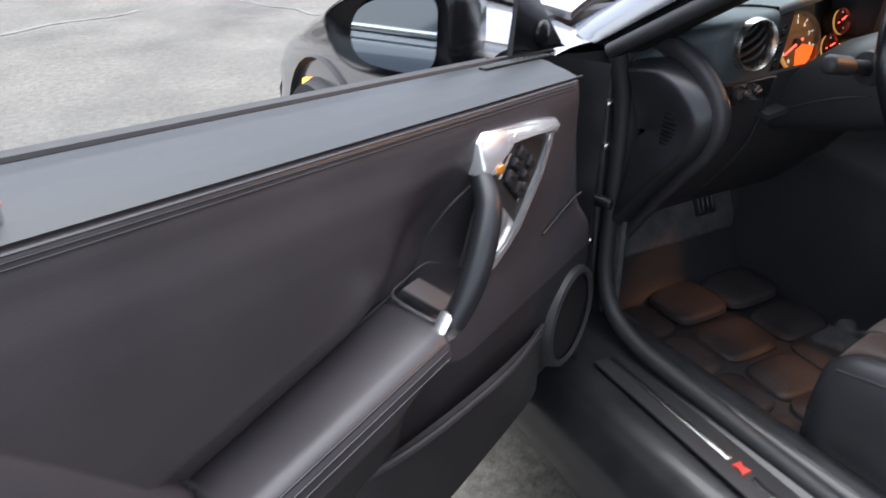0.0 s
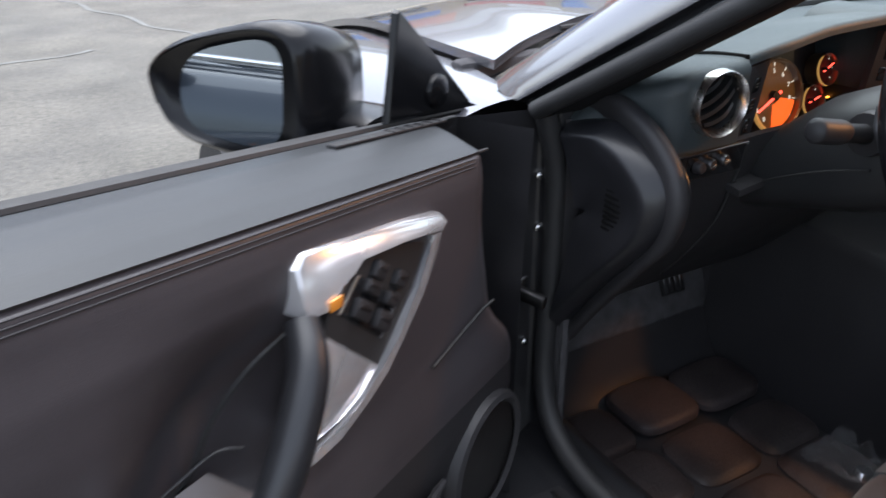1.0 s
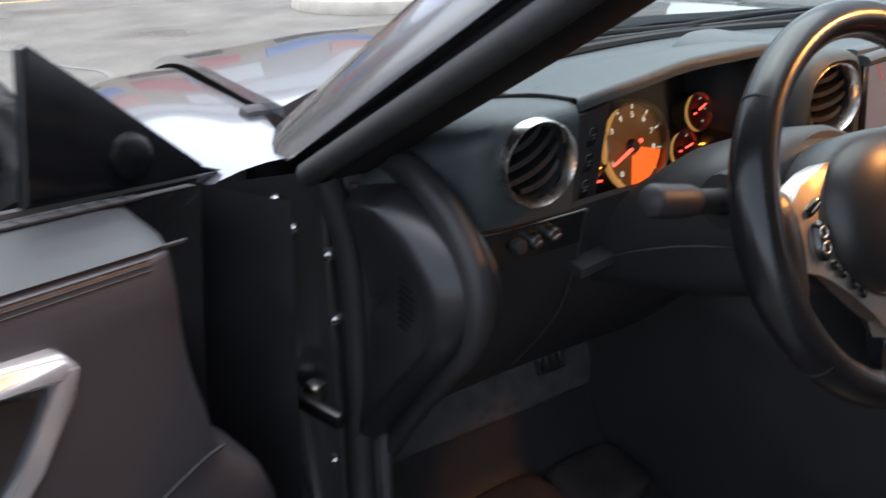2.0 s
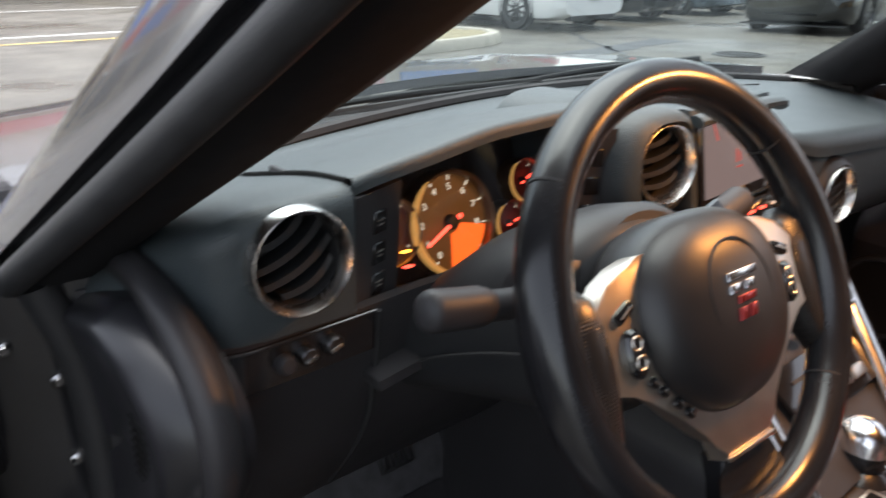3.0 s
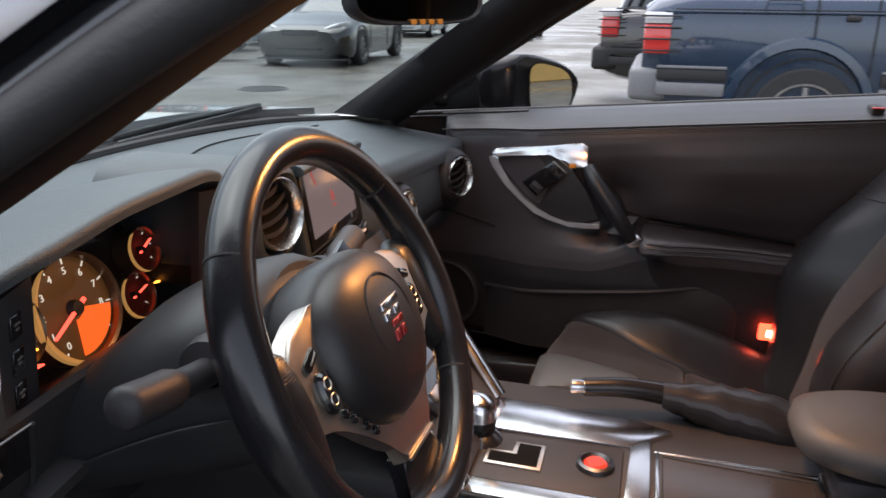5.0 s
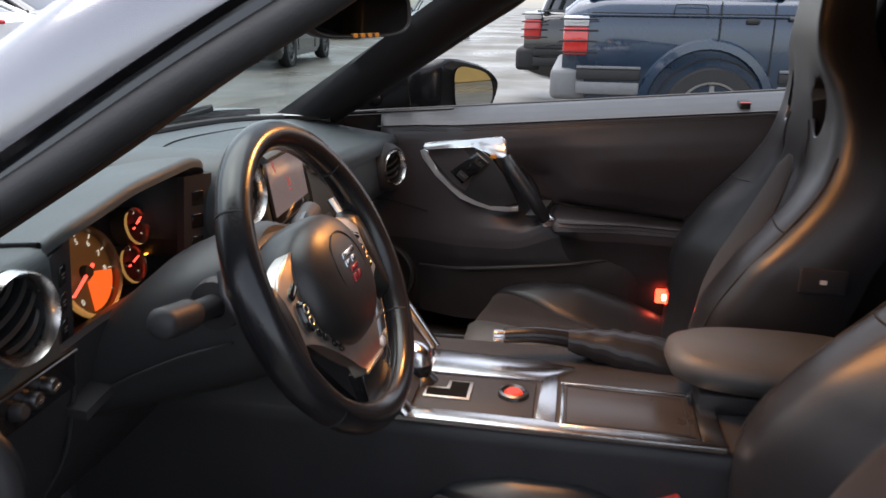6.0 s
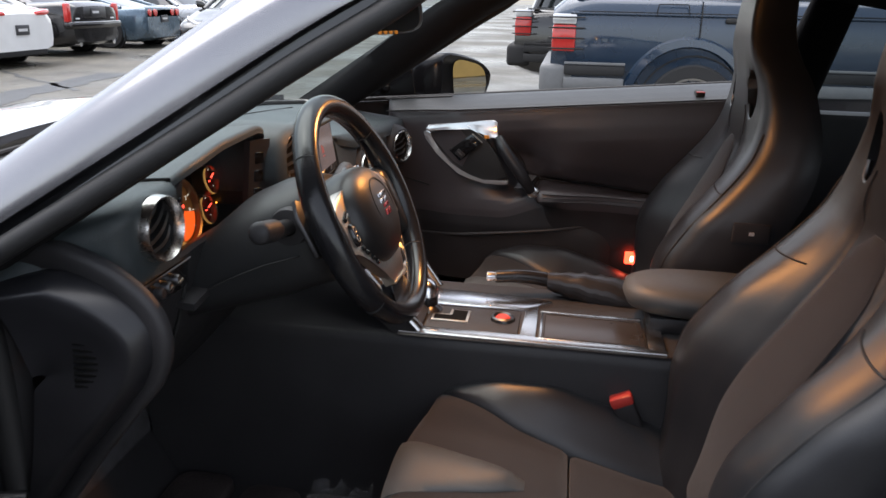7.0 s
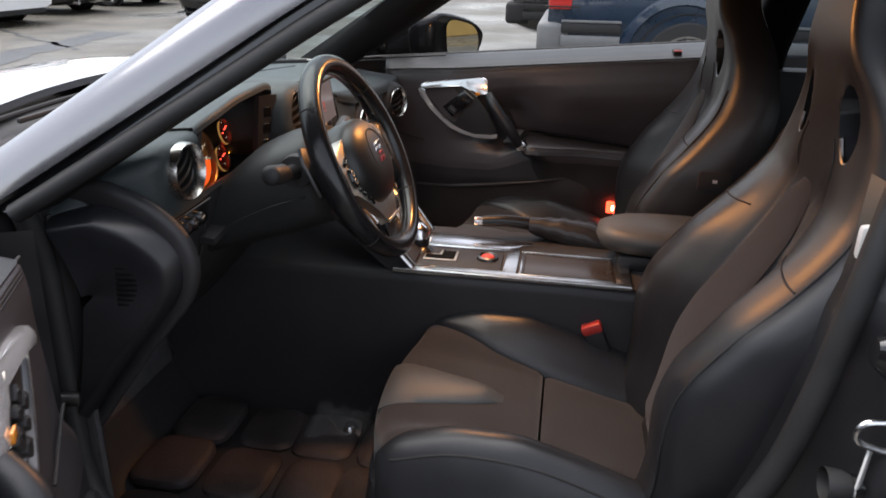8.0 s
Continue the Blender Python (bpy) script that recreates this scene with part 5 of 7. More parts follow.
    part("pocket_edge", tube([P(0.28, 0.112, 0.573), P(0.42, 0.136, 0.594), P(0.55, 0.140, 0.611), P(0.68, 0.136, 0.630), P(0.82, 0.112, 0.648)], 0.005, 8), PLASTIC, pocket)
    part("panel_line", tube([P(0.165, 0.1065, 0.757), P(0.20, 0.107, 0.756), P(0.30, 0.108, 0.738)], 0.002, 6), BLACK, d)
    lamp = part("courtesy_lens", box((0.012, 0.075, 0.036), (0, 0, 0), 0.004, m=Matrix.Translation(P(0.898, 0.122, 0.553))), RED_LAMP if s < 0 else TAIL_RED, d, "lit red courtesy lamp" if s < 0 else "red courtesy lamp")
    if s < 0:
        part("lamp_core", box((0.004, 0.045, 0.016), (0, 0, 0), 0.002, m=Matrix.Translation(P(0.898, 0.1285, 0.552))), LAMP_CORE, lamp)

    # mirror: housing, glass, stalk
    c0 = Vector((0.165, -0.155, 1.005))
    rings = []

    def Q(u, w, z):
        return P(u + (0.55 * (-0.06 - w) if s < 0 else 0.0), w, z)
    big = 1.0 if s > 0 else 1.12
    for u, aw, az, dw, dz in ((0.135, 0.020, 0.015, 0, 0), (0.145, 0.060, 0.040, 0, 0), (0.175, 0.090, 0.057, 0, 0), (0.225, 0.108, 0.066, -0.004, 0.002), (0.270, 0.114, 0.069, -0.008, 0.004), (0.292, 0.113, 0.068, -0.010, 0.004), (0.296, 0.107, 0.063, -0.010, 0.004), (0.288, 0.102, 0.058, -0.010, 0.004)):
        ring = []
        for k in range(40):
            a = math.tau * k / 40
            ww, zz = aw * sp(math.cos(a), 0.62), big * az * sp(math.sin(a), 0.62)
            zz += (0.026 if zz > 0 else -0.004) * (ww / 0.11) * (az / 0.068)
            if ww < 0:
                ww *= 1 + 0.13 * math.exp(-((zz - 0.012) / 0.028) ** 2)
            ring.append(Q(u, -0.158 + dw + ww, (0.984 if s > 0 else 0.990) + dz + zz))
        rings.append(ring)
    mir = part("mirror_housing", loft(rings, True, True), MIRROR_BLACK, d, "black door mirror", angle=70)
    gring = []
    for k in range(40):
        a = math.tau * k / 40
        ww, zz = (0.077 if s > 0 else 0.076) * sp(math.cos(a), 0.60), (0.0525 if s > 0 else 0.058) * sp(math.sin(a), 0.60)
        zz += (0.026 if zz > 0 else -0.004) * (ww / 0.11)
        gring.append(Q(0.2945 - 0.075 * zz if s > 0 else 0.2930 - 0.055 * zz, (-0.158 if s > 0 else -0.192) + ww, (0.989 if s > 0 else 0.993) + zz))
    bm = bmesh.new()
    bm.faces.new([bm.verts.new(q) for q in gring])
    part("mirror_glass", bm, MIRROR, mir, smooth=False)
    part("mirror_stalk", blob([(s * -0.02, -0.19, 0.955, 0.05, 0.012), (s * -0.08, -0.20, 0.958, 0.045, 0.014), (s * -0.12, -0.21, 0.965, 0.04, 0.016)], (0, 1, 0), (0, 0, 1)), MIRROR_BLACK, mir)
    part("door_handle_outer", box((0.03, 0.22, 0.032), (0, 0, 0), 0.01, m=Matrix.Translation(P(1.05, -0.145, 0.82))), PAINT, d)
    return d


make_door(1, pose(-0.80, 0.42, 0.94) @ pose(0, 0, 0, 0, 0, -60) @ pose(0, 0, 0, -3.2, 0, 0) @ pose(0, 0, -0.94), "driver_door", "open silver car door with charcoal leather trim")
shut = make_door(-1, pose(0.80, 0.42, 0.0), "passenger_door", "closed car door with charcoal leather trim and chrome handle")
# its trim stands further into the cabin than the open door's
for ob in shut.children_recursive:
    if ob.type == "MESH":
        for v in ob.data.vertices:
            u, w, z = -v.co.y, -v.co.x, v.co.z
            deep = step(0.0, 0.085, w) * along(((0.10, 0.0), (0.26, 0.016), (0.40, 0.054), (1.24, 0.058)), u)
            deep *= 1 - 0.55 * step(0.62, 0.80, u) * step(0.58, 0.68, z) * step(0.90, 0.76, z)
            v.co.x -= deep
            v.co.z += step(0.0, 0.085, w) * along(((0.45, 0.016), (0.60, 0.012), (0.72, -0.009), (0.95, -0.010)), z)

# ---- dashboard ----
dash = thing("dashboard", (0, 0.4, 0.7), "dark soft-touch dashboard with round vents", "dashboard")


REAR_Z = ((-0.70, 0.915), (-0.680, 0.945), (-0.655, 0.975), (-0.635, 0.990), (-0.60, 0.999), (-0.535, 1.002), (-0.522, 1.006), (-0.45, 1.018), (-0.36, 1.031), (-0.25, 1.033), (-0.205, 1.022), (-0.17, 0.985), (-0.10, 0.974), (0.10, 0.958), (0.30, 0.941), (0.72, 0.912))
REAR_Y = ((-0.70, 0.372), (-0.680, 0.345), (-0.660, 0.296), (-0.642, 0.264), (-0.622, 0.254), (-0.585, 0.252), (-0.535, 0.252), (-0.522, 0.252), (-0.36, 0.246), (-0.22, 0.250), (-0.17, 0.270), (0.095, 0.262), (0.128, 0.230), (0.20, 0.228), (0.32, 0.228), (0.45, 0.226), (0.63, 0.224), (0.72, 0.222))
SCREEN_Z = ((-0.72, 0.925), (-0.60, 0.952), (-0.36, 0.968), (0.0, 0.976), (0.40, 0.966), (0.72, 0.938))


def screen_y(x):
    return 0.455 + 0.125 * (1 - (x / 0.72) ** 2)


def top_z(x, y):
    """The dashboard's upper pad: from its rear edge forward to the windscreen."""
    y0 = along(REAR_Y, x)
    t = min(max((y - y0) / (screen_y(x) - y0), 0), 1)
    return mix(along(REAR_Z, x), along(SCREEN_Z, x), 0.35 * t + 0.65 * step(0, 1, t))


def pad_ring(x, roll, drop, lean, tuck):
    """One cut through the pad: over the top, round the edge and down its face."""
    y0, y1, z0 = along(REAR_Y, x), screen_y(x), along(REAR_Z, x)
    out = [Vector((x, mix(y1, y0, k / 16), top_z(x, mix(y1, y0, k / 16)))) for k in range(17)]
    for k in range(1, 6):
        a = radians(18 * k)
        out.append(Vector((x, y0 - roll * math.sin(a), z0 - roll * (1 - math.cos(a)))))
    for k in range(1, 25):
        out.append(Vector((x, y0 - roll + lean * k / 24, z0 - roll - drop * k / 24)))
    out.append(Vector((x, y0 - roll + lean + tuck, z0 - roll - drop + 0.002)))
    return out


VL = Vector((-0.580, 0.230, 0.957))
VR = 0.0415
pod_bm = loft([pad_ring(mix(-0.70, -0.527, k / 40), 0.016, max(along(REAR_Z, mix(-0.70, -0.527, k / 40)) - 0.016 - 0.896, 0.004), 0.004, 0.02) for k in range(41)], False, False)
gone = [f for f in pod_bm.faces if f.calc_center_median().y < 0.258 and math.hypot(f.calc_center_median().x - VL.x, f.calc_center_median().z - VL.z) < VR * 0.97]
bmesh.ops.delete(pod_bm, geom=gone, context="FACES")
for v in pod_bm.verts:
    r = math.hypot(v.co.x - VL.x, v.co.z - VL.z)
    if v.is_boundary and v.co.y < 0.258 and 0.5 * VR < r < 1.25 * VR:
        v.co.x, v.co.z = VL.x + (v.co.x - VL.x) * VR / r, VL.z + (v.co.z - VL.z) * VR / r
part("vent_block", pod_bm, PAD, dash, "grey-green soft block round the side vent", angle=60)
part("upper_pad", loft([pad_ring(mix(-0.523, -0.195, k / 30), 0.007, 0.006, 0.0, 0.03) for k in range(31)] + [pad_ring(x, mix(0.007, 0.022, step(0.10, 0.22, x)), 0.012, 0.0, 0.02) for x in (mix(-0.185, 0.705, k / 50) for k in range(51))], False, False), PAD, dash, "grey-green soft upper pad", angle=60)
part("hood_crease", tube([(-0.525, y, top_z(-0.525, y) - 0.0005) for y in (0.246, 0.30, 0.36, 0.43)], 0.0035, 8), SLOT, dash)
part("screen_gap", tube([(x, 0.465 + 0.125 * (1 - (x / 0.72) ** 2), top_z(x, 0.56) + 0.002) for x in (-0.66, -0.4, -0.1, 0.2, 0.45, 0.66)], 0.009, 8), BLACK, dash)
part("airbag_line", tube([(0.02, 0.46, top_z(0.02, 0.46) + 0.001), (0.20, 0.50, top_z(0.2, 0.5) + 0.001), (0.50, 0.46, top_z(0.5, 0.46) + 0.001)], 0.0015, 6), BLACK, dash)

CAVE = surf("red_glow_lining", (0.11, 0.016, 0.013), 0.6, var=0.2, scale=30)
# dark cave under the gauge hood, its red glow painted into the lining's colour

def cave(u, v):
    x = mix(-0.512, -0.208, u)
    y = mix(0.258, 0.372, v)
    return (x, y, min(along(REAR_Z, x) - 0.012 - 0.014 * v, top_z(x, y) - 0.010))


part("hood_lining", sheet(cave, 24, 6, (0, 0, 0.004)), CAVE, dash, "dark underside of the gauge hood with red glow painted in")
for x in (-0.5245, -0.200):
    part("hood_side", box((0.005, 0.110, 0.110), (x, 0.322, 0.938), 0.004), PLASTIC, dash)
part("cluster_floor", sheet(lambda u, v: (mix(-0.51, -0.21, u), mix(0.235, 0.375, v), 0.826 + 0.012 * v + 0.012 * math.sin(math.pi * u)), 16, 4, (0, 0, -0.01)), PLASTIC, dash)

cluster = thing("instrument_cluster", (-0.36, 0.36, 0.85), "lit amber instrument cluster with a large rev counter", "gauge")
GX, GY = Vector((1, 0, 0)), Vector((0, math.sin(radians(14)), math.cos(radians(14))))


def face(x, z, y=0.345):
    return to_plane(Vector((x, y, z)), GX, GY)


part("backplate", box((0.30, 0.01, 0.135), (0, 0, 0), 0.002, m=face(-0.36, 0.905, 0.372) @ pose(0, 0, 0, 90, 0, 0)), BLACK, cluster)


RING_GLINT = glow("ring_glint", (0.95, 0.50, 0.14), 0.13, 0.3, 0.3)
DIAL_RIM = surf("dial_rim", (0.20, 0.15, 0.10), 0.35, 0.8, var=0.1, scale=60)


def dial(name, x, z, r, material, label, a0, a1, na, ticks, numbers=False):
    m = face(x, z)
    g = part(name, lathe([(0, 0.0), (r * 0.97, 0.0), (r * 0.97, -0.006)], m, 40), material, cluster, label)
    part("bezel", lathe([(r * 0.955, 0.001), (r * 0.97, 0.010), (r * 1.03, 0.012), (r * 1.06, 0.004), (r * 1.06, -0.012)], m, 40), DIAL_RIM, g, "thin dark metal ring")
    # emissive arc added on the ring's left side to paint its highlight
    arc = []
    for k in range(25):
        a = radians(mix(120, 262, k / 24))
        wd = math.sin(math.pi * k / 24) ** 0.5
        arc.append([m @ Vector((math.cos(a) * q, math.sin(a) * q, h)) for q, h in ((r * (1.03 - 0.12 * wd), 0.011), (r * 1.03, 0.0135), (r * (1.03 + 0.05 * wd), 0.010))])
    part("lit_arc", loft(arc, False, False), RING_GLINT, g, "glowing arc painted as the ring's bright left edge")
    for k in range(ticks + 1):
        a = mix(a0, a1, k / ticks)
        part("tick", box((r * 0.10, r * 0.025, 0.001), (r * 0.88, 0, 0.0012), 0, m=m @ pose(0, 0, 0, 0, 0, a)), DIAL_TEXT, g)
    n = part("needle", prism([(-0.24 * r, -0.035 * r), (0.78 * r, -0.020 * r), (0.78 * r, 0.020 * r), (-0.24 * r, 0.035 * r)], 0.003, m @ pose(0, 0, 0.006, 0, 0, na), 0), NEEDLE, g, "glowing red needle")
    part("needle_cap", lathe([(0, 0.010), (r * 0.13, 0.009), (r * 0.16, 0.004), (r * 0.16, 0.001)], m, 20), BLACK, n)
    if numbers:
        for k in range(ticks + 1):
            a = radians(mix(a0, a1, k / ticks))
            cu = bpy.data.curves.new("numeral", "FONT")
            cu.body, cu.size, cu.align_x, cu.align_y, cu.extrude = str(k), r * 0.19, "CENTER", "CENTER", 0.0004
            tmp = bpy.data.objects.new("numeral", cu)
            me = bpy.data.meshes.new_from_object(tmp)
            bpy.data.objects.remove(tmp)
            bm = bmesh.new()
            bm.from_mesh(me)
            bpy.data.meshes.remove(me)
            bm.transform(m @ Matrix.Translation((math.cos(a) * r * 0.70, math.sin(a) * r * 0.70, 0.0015)))
            part("numeral", bm, DIAL_TEXT, g, smooth=False)
    return g, m


g, m = dial("rev_counter", -0.338, 0.905, 0.054, DIAL_FACE, "large amber rev counter", 238, -42, 206, 9, True)
rows = []
for k in range(13):
    a = radians(mix(-98, -14, k / 12))
    rows.append([m @ Vector((math.cos(a) * 0.012, math.sin(a) * 0.012, 0.002)), m @ Vector((math.cos(a) * 0.049, math.sin(a) * 0.049, 0.002))])
part("rev_display", loft(rows, False, False), ORANGE_FACE, g, "bright orange display sector")
dial("gauge", -0.250, 0.885, 0.025, RED_FACE, "small red-lit gauge", 220, -40, 15, 6)
dial("gauge", -0.232, 0.932, 0.024, RED_FACE, "small red-lit gauge", 220, -40, 25, 6)
dial("gauge", -0.420, 0.912, 0.034, RED_FACE, "half-hidden amber gauge", 220, -40, 190, 6)
part("warning_light", box((0.006, 0.002, 0.006), (0, 0, 0), 0.001, m=face(-0.205, 0.885)), AMBER_LENS, cluster)
part("warning_light", box((0.010, 0.002, 0.009), (0, 0, 0), 0.001, m=face(-0.405, 0.876, 0.330)), NEEDLE, cluster)
part("warning_light", box((0.009, 0.002, 0.008), (0, 0, 0), 0.001, m=face(-0.408, 0.893, 0.330)), AMBER_LENS, cluster)
part("cluster_lens", sheet(lambda u, v: (mix(-0.505, -0.212, u), mix(0.300, 0.335, v), mix(0.848, 1.0, v)), 4, 4), LENS, cluster).visible_shadow = False

# button strips beside the gauges
for xa, xb in ((-0.522, -0.462), (-0.199, -0.230)):
    def strip_pt(u, v, xa=xa, xb=xb):
        return (mix(xa, xb, u), mix(0.240, 0.262, u) + 0.014 * (1 - v), mix(0.862, along(REAR_Z, xa) - 0.014, v))
    strip = part("button_strip", sheet(strip_pt, 4, 10, (0, 0.010, 0)), PLASTIC, dash, "narrow strip of dark buttons")
    for k in range(3):
        a, b, c = (Vector(strip_pt(*q)) for q in ((0.5, 0.78 - 0.22 * k), (0.9, 0.78 - 0.22 * k), (0.5, 0.88 - 0.22 * k)))
        bmx = to_plane(a, b - a, c - a)
        part("button", box((0.017, 0.020, 0.003), (0, 0, 0), 0.001, 1, m=bmx @ pose(0, 0, 0.0005 if xb > xa else 0.0005)), GLOSS, strip)
        part("button_mark", box((0.008, 0.0012, 0.0005), (0, 0, 0), 0, m=bmx @ pose(0, 0.002, 0.0024)), SATIN, strip)
        part("button_mark", box((0.005, 0.0012, 0.0005), (0, 0, 0), 0, m=bmx @ pose(0, -0.002, 0.0024)), SATIN, strip)


VENT_RING = surf("satin_chrome_ring", (0.66, 0.63, 0.60), 0.27, 1.0, var=0.06, scale=60)


def air_vent(c, r, turn, tilt, roll=12, name="air_vent", label="round air vent with a chrome ring"):
    """A round vent facing back, turned to the side and tilted."""
    m = Matrix.Translation(c) @ pose(0, 0, 0, 90 - tilt, 0, 0) if turn == 0 else Matrix.Translation(c) @ pose(0, 0, 0, 0, 0, turn) @ pose(0, 0, 0, 90 - tilt, 0, 0)
    v = part(name, lathe([(r * 0.850, -0.006), (r * 0.855, -0.002), (r * 0.945, 0.0062), (r * 0.96, 0.0075), (r * 0.98, 0.0072), (r * 1.01, 0.003), (r * 1.02, -0.008)], m, 48), VENT_RING, dash, label)
    part("vent_barrel", lathe([(r * 0.858, -0.004), (r * 0.852, -0.010), (r * 0.84, -0.05), (0.0, -0.052)], m, 40), BLACK, v)
    mr = m @ pose(0, 0, 0, 0, 0, roll)
    for k in range(4):
        y = r * (-0.54 + 0.36 * k)
        half = math.sqrt(max((r * 0.80) ** 2 - y * y, 1e-6))

        def slat(a, b, y=y, half=half):
            t = mix(-1, 1, a)
            return mr @ Vector((t * half, y - 0.10 * r * (1 - t * t) + 0.04 * r - 0.004 * b, mix(-0.004, -0.030, b) - 0.10 * r * (t * t)))
        part("slat", sheet(slat, 12, 3, mr.to_3x3() @ Vector((0, 0.0058, 0))), SHROUD, v)
    return v


VM = Vector((-0.136, 0.222, 0.959))
part("vent_pod", blob([(-0.136, 0.228, 0.959, 0.043, 0.043), (-0.137, 0.217, 0.958, 0.047, 0.048), (-0.138, 0.221, 0.957, 0.055, 0.056), (-0.139, 0.234, 0.955, 0.063, 0.062), (-0.140, 0.262, 0.953, 0.068, 0.066), (-0.140, 0.30, 0.952, 0.070, 0.068), (-0.140, 0.42, 0.950, 0.070, 0.068)], (1, 0, 0), (0, 0, 1), 2.9, 44, None, False), PAD, dash, "rounded vent housing", angle=60)
air_vent(VL, VR, -2, 2, 28)
air_vent(VM, 0.0435, -8, 6)


# dashboard's face below the vents on the driver's side
def face_y(x):
    return along(((-0.70, 0.30), (-0.665, 0.262), (-0.62, 0.245), (-0.52, 0.246), (-0.45, 0.250), (-0.2, 0.245)), x)


def lower(u, v):
    x = mix(-0.672, -0.17, u)
    return (x, face_y(x) - 0.004 + 0.012 * math.sin(math.pi * min(v * 2.2, 1)) * 0.4 + 0.21 * v ** 1.8, mix(0.897, 0.55, v))


low = part("lower_panel", sheet(lower, 34, 20, (0, 0.012, 0)), PLASTIC, dash, "dark lower dashboard panel")


def switch_pt(u, v):
    x = mix(-0.640, -0.512, u)
    return (x, face_y(x) - 0.0095 + 0.004 * v, mix(0.8935, 0.857, v))


sw = part("switch_panel", sheet(switch_pt, 12, 5, (0, 0.006, 0)), GLOSS, dash, "gloss black switch panel under the vent")
part("panel_seam", tube([(x, face_y(x) - 0.0125, 0.8955) for x in (-0.655, -0.63, -0.60, -0.56, -0.512)], 0.0014, 6), DARK_METAL, dash)
for x, z, mt in ((-0.598, 0.876, PLASTIC), (-0.579, 0.877, BRUSHED), (-0.556, 0.879, SATIN)):
    k = part("switch", lathe([(0, 0.011), (0.006, 0.0105), (0.0078, 0.008), (0.0085, 0.0)], to_plane(Vector((x, face_y(x) - 0.009, z)), (1, 0, 0), (0, 0.12, 1)), 18), PLASTIC if mt is PLASTIC else DARK_METAL, sw, "small rotary switch")
    if mt is not PLASTIC:
        part("switch_mark", box((0.010, 0.003, 0.002), (0, 0, 0), 0.0006, m=to_plane(Vector((x, face_y(x) - 0.0206, z)), (1, 0, 0.3), (0, 0.12, 1))), mt, k)
part("knee_seam", tube([Vector(lower(u, v)) + Vector((0, -0.0015, 0)) for u, v in ((0.335, 0.02), (0.345, 0.2), (0.36, 0.45), (0.385, 0.8))], 0.003, 6), BLACK, low)


# end panel of the dashboard in the door opening, with its slotted grille
CAPM = Matrix(((0, 0, -1, -0.655), (1, 0, 0, 0), (0, 1, 0, 0), (0, 0, 0, 1)))
cap_line = smooth_path([(0.372, 0.920, 0), (0.316, 0.931, 0), (0.290, 0.930, 0), (0.245, 0.914, 0), (0.207, 0.885, 0), (0.194, 0.850, 0), (0.206, 0.807, 0), (0.241, 0.760, 0), (0.290, 0.702, 0), (0.336, 0.642, 0), (0.372, 0.590, 0)], 6)
rim_line = smooth_path([(0.384, 0.955, 0), (0.321, 0.964, 0), (0.286, 0.960, 0), (0.233, 0.937, 0), (0.191, 0.899, 0), (0.176, 0.852, 0), (0.190, 0.799, 0), (0.230, 0.748, 0), (0.276, 0.690, 0), (0.326, 0.622, 0), (0.372, 0.555, 0)], 6)


def shrunk(q, k):
    return mix(q.x, 0.335, k), mix(q.y, 0.80, k)


cap_rings = [[CAPM @ Vector((*shrunk(q, k), depth + 0.010 * (q.x - 0.2) / 0.17)) for q in cap_line] for depth, k in ((-0.01, 0.0), (0.026, 0.0), (0.031, 0.012), (0.040, 0.055), (0.049, 0.105), (0.0525, 0.135), (0.053, 0.18), (0.050, 0.30), (0.046, 0.45), (0.044, 0.7), (0.044, 0.95))]
rim_rings = [[CAPM @ Vector((*shrunk(q, k), depth)) for q in rim_line] for depth, k in ((-0.030, 0.62), (-0.020, 0.40), (-0.008, 0.18), (0.004, 0.05), (0.014, 0.005), (0.022, 0.0), (0.029, 0.02), (0.031, 0.06), (0.030, 0.12), (0.024, 0.20))]
part("end_rim", loft(rim_rings, False, False), PLASTIC, dash, "dark rim round the end panel", angle=70)
endcap = part("end_panel", loft(cap_rings, False, False), END_SKIN, dash, "dark end panel with a slotted grille", angle=70)
for k in range(9):
    z = 0.8585 - 0.0078 * k
    part("grille_slot", box((0.004, 0.042, 0.0042), (0, 0, 0), 0.001, 1, m=Matrix.Translation((-0.6995, 0.2635 + 0.0006 * k, z)) @ pose(0, 0, 0, 0, 0, 3)), SLOT, endcap)
part("jamb_cover", sheet(lambda u, v: (mix(-0.704, -0.680, u), mix(0.372, 0.362, u), mix(0.92, 0.33, v)), 4, 10, (0.004, 0.006, 0)), PLASTIC, dash)
part("kick_panel", sheet(lambda u, v: (-0.685 + 0.02 * u, mix(0.36, 0.62, u), mix(0.62, 0.28, v)), 8, 8, (-0.01, 0, 0)), CARPET, dash)

SCREEN_RED = glow("dim_red_graphic", (0.55, 0.09, 0.07), 0.22)
# centre display
sm = to_plane(Vector((0.008, 0.222, 0.952)), (1, 0.06, 0), (0, 0.16, 1))
disp = part("display_housing", prism([(-0.100, -0.066), (0.100, -0.066), (0.108, 0.0), (0.098, 0.062), (-0.098, 0.062)], 0.030, sm @ pose(0, 0, -0.030), 0.008), PAD, dash, "centre display in a dark housing")
part("display_bezel", prism([(-0.090, -0.058), (0.090, -0.058), (0.092, 0.053), (-0.090, 0.053)], 0.004, sm, 0.002), GLOSS, disp)
part("display_screen", prism([(-0.080, -0.044), (0.080, -0.044), (0.080, 0.046), (-0.080, 0.046)], 0.002, sm @ pose(0, 0, 0.0035), 0), SCREEN, disp, "dim grey screen with a red graphic")
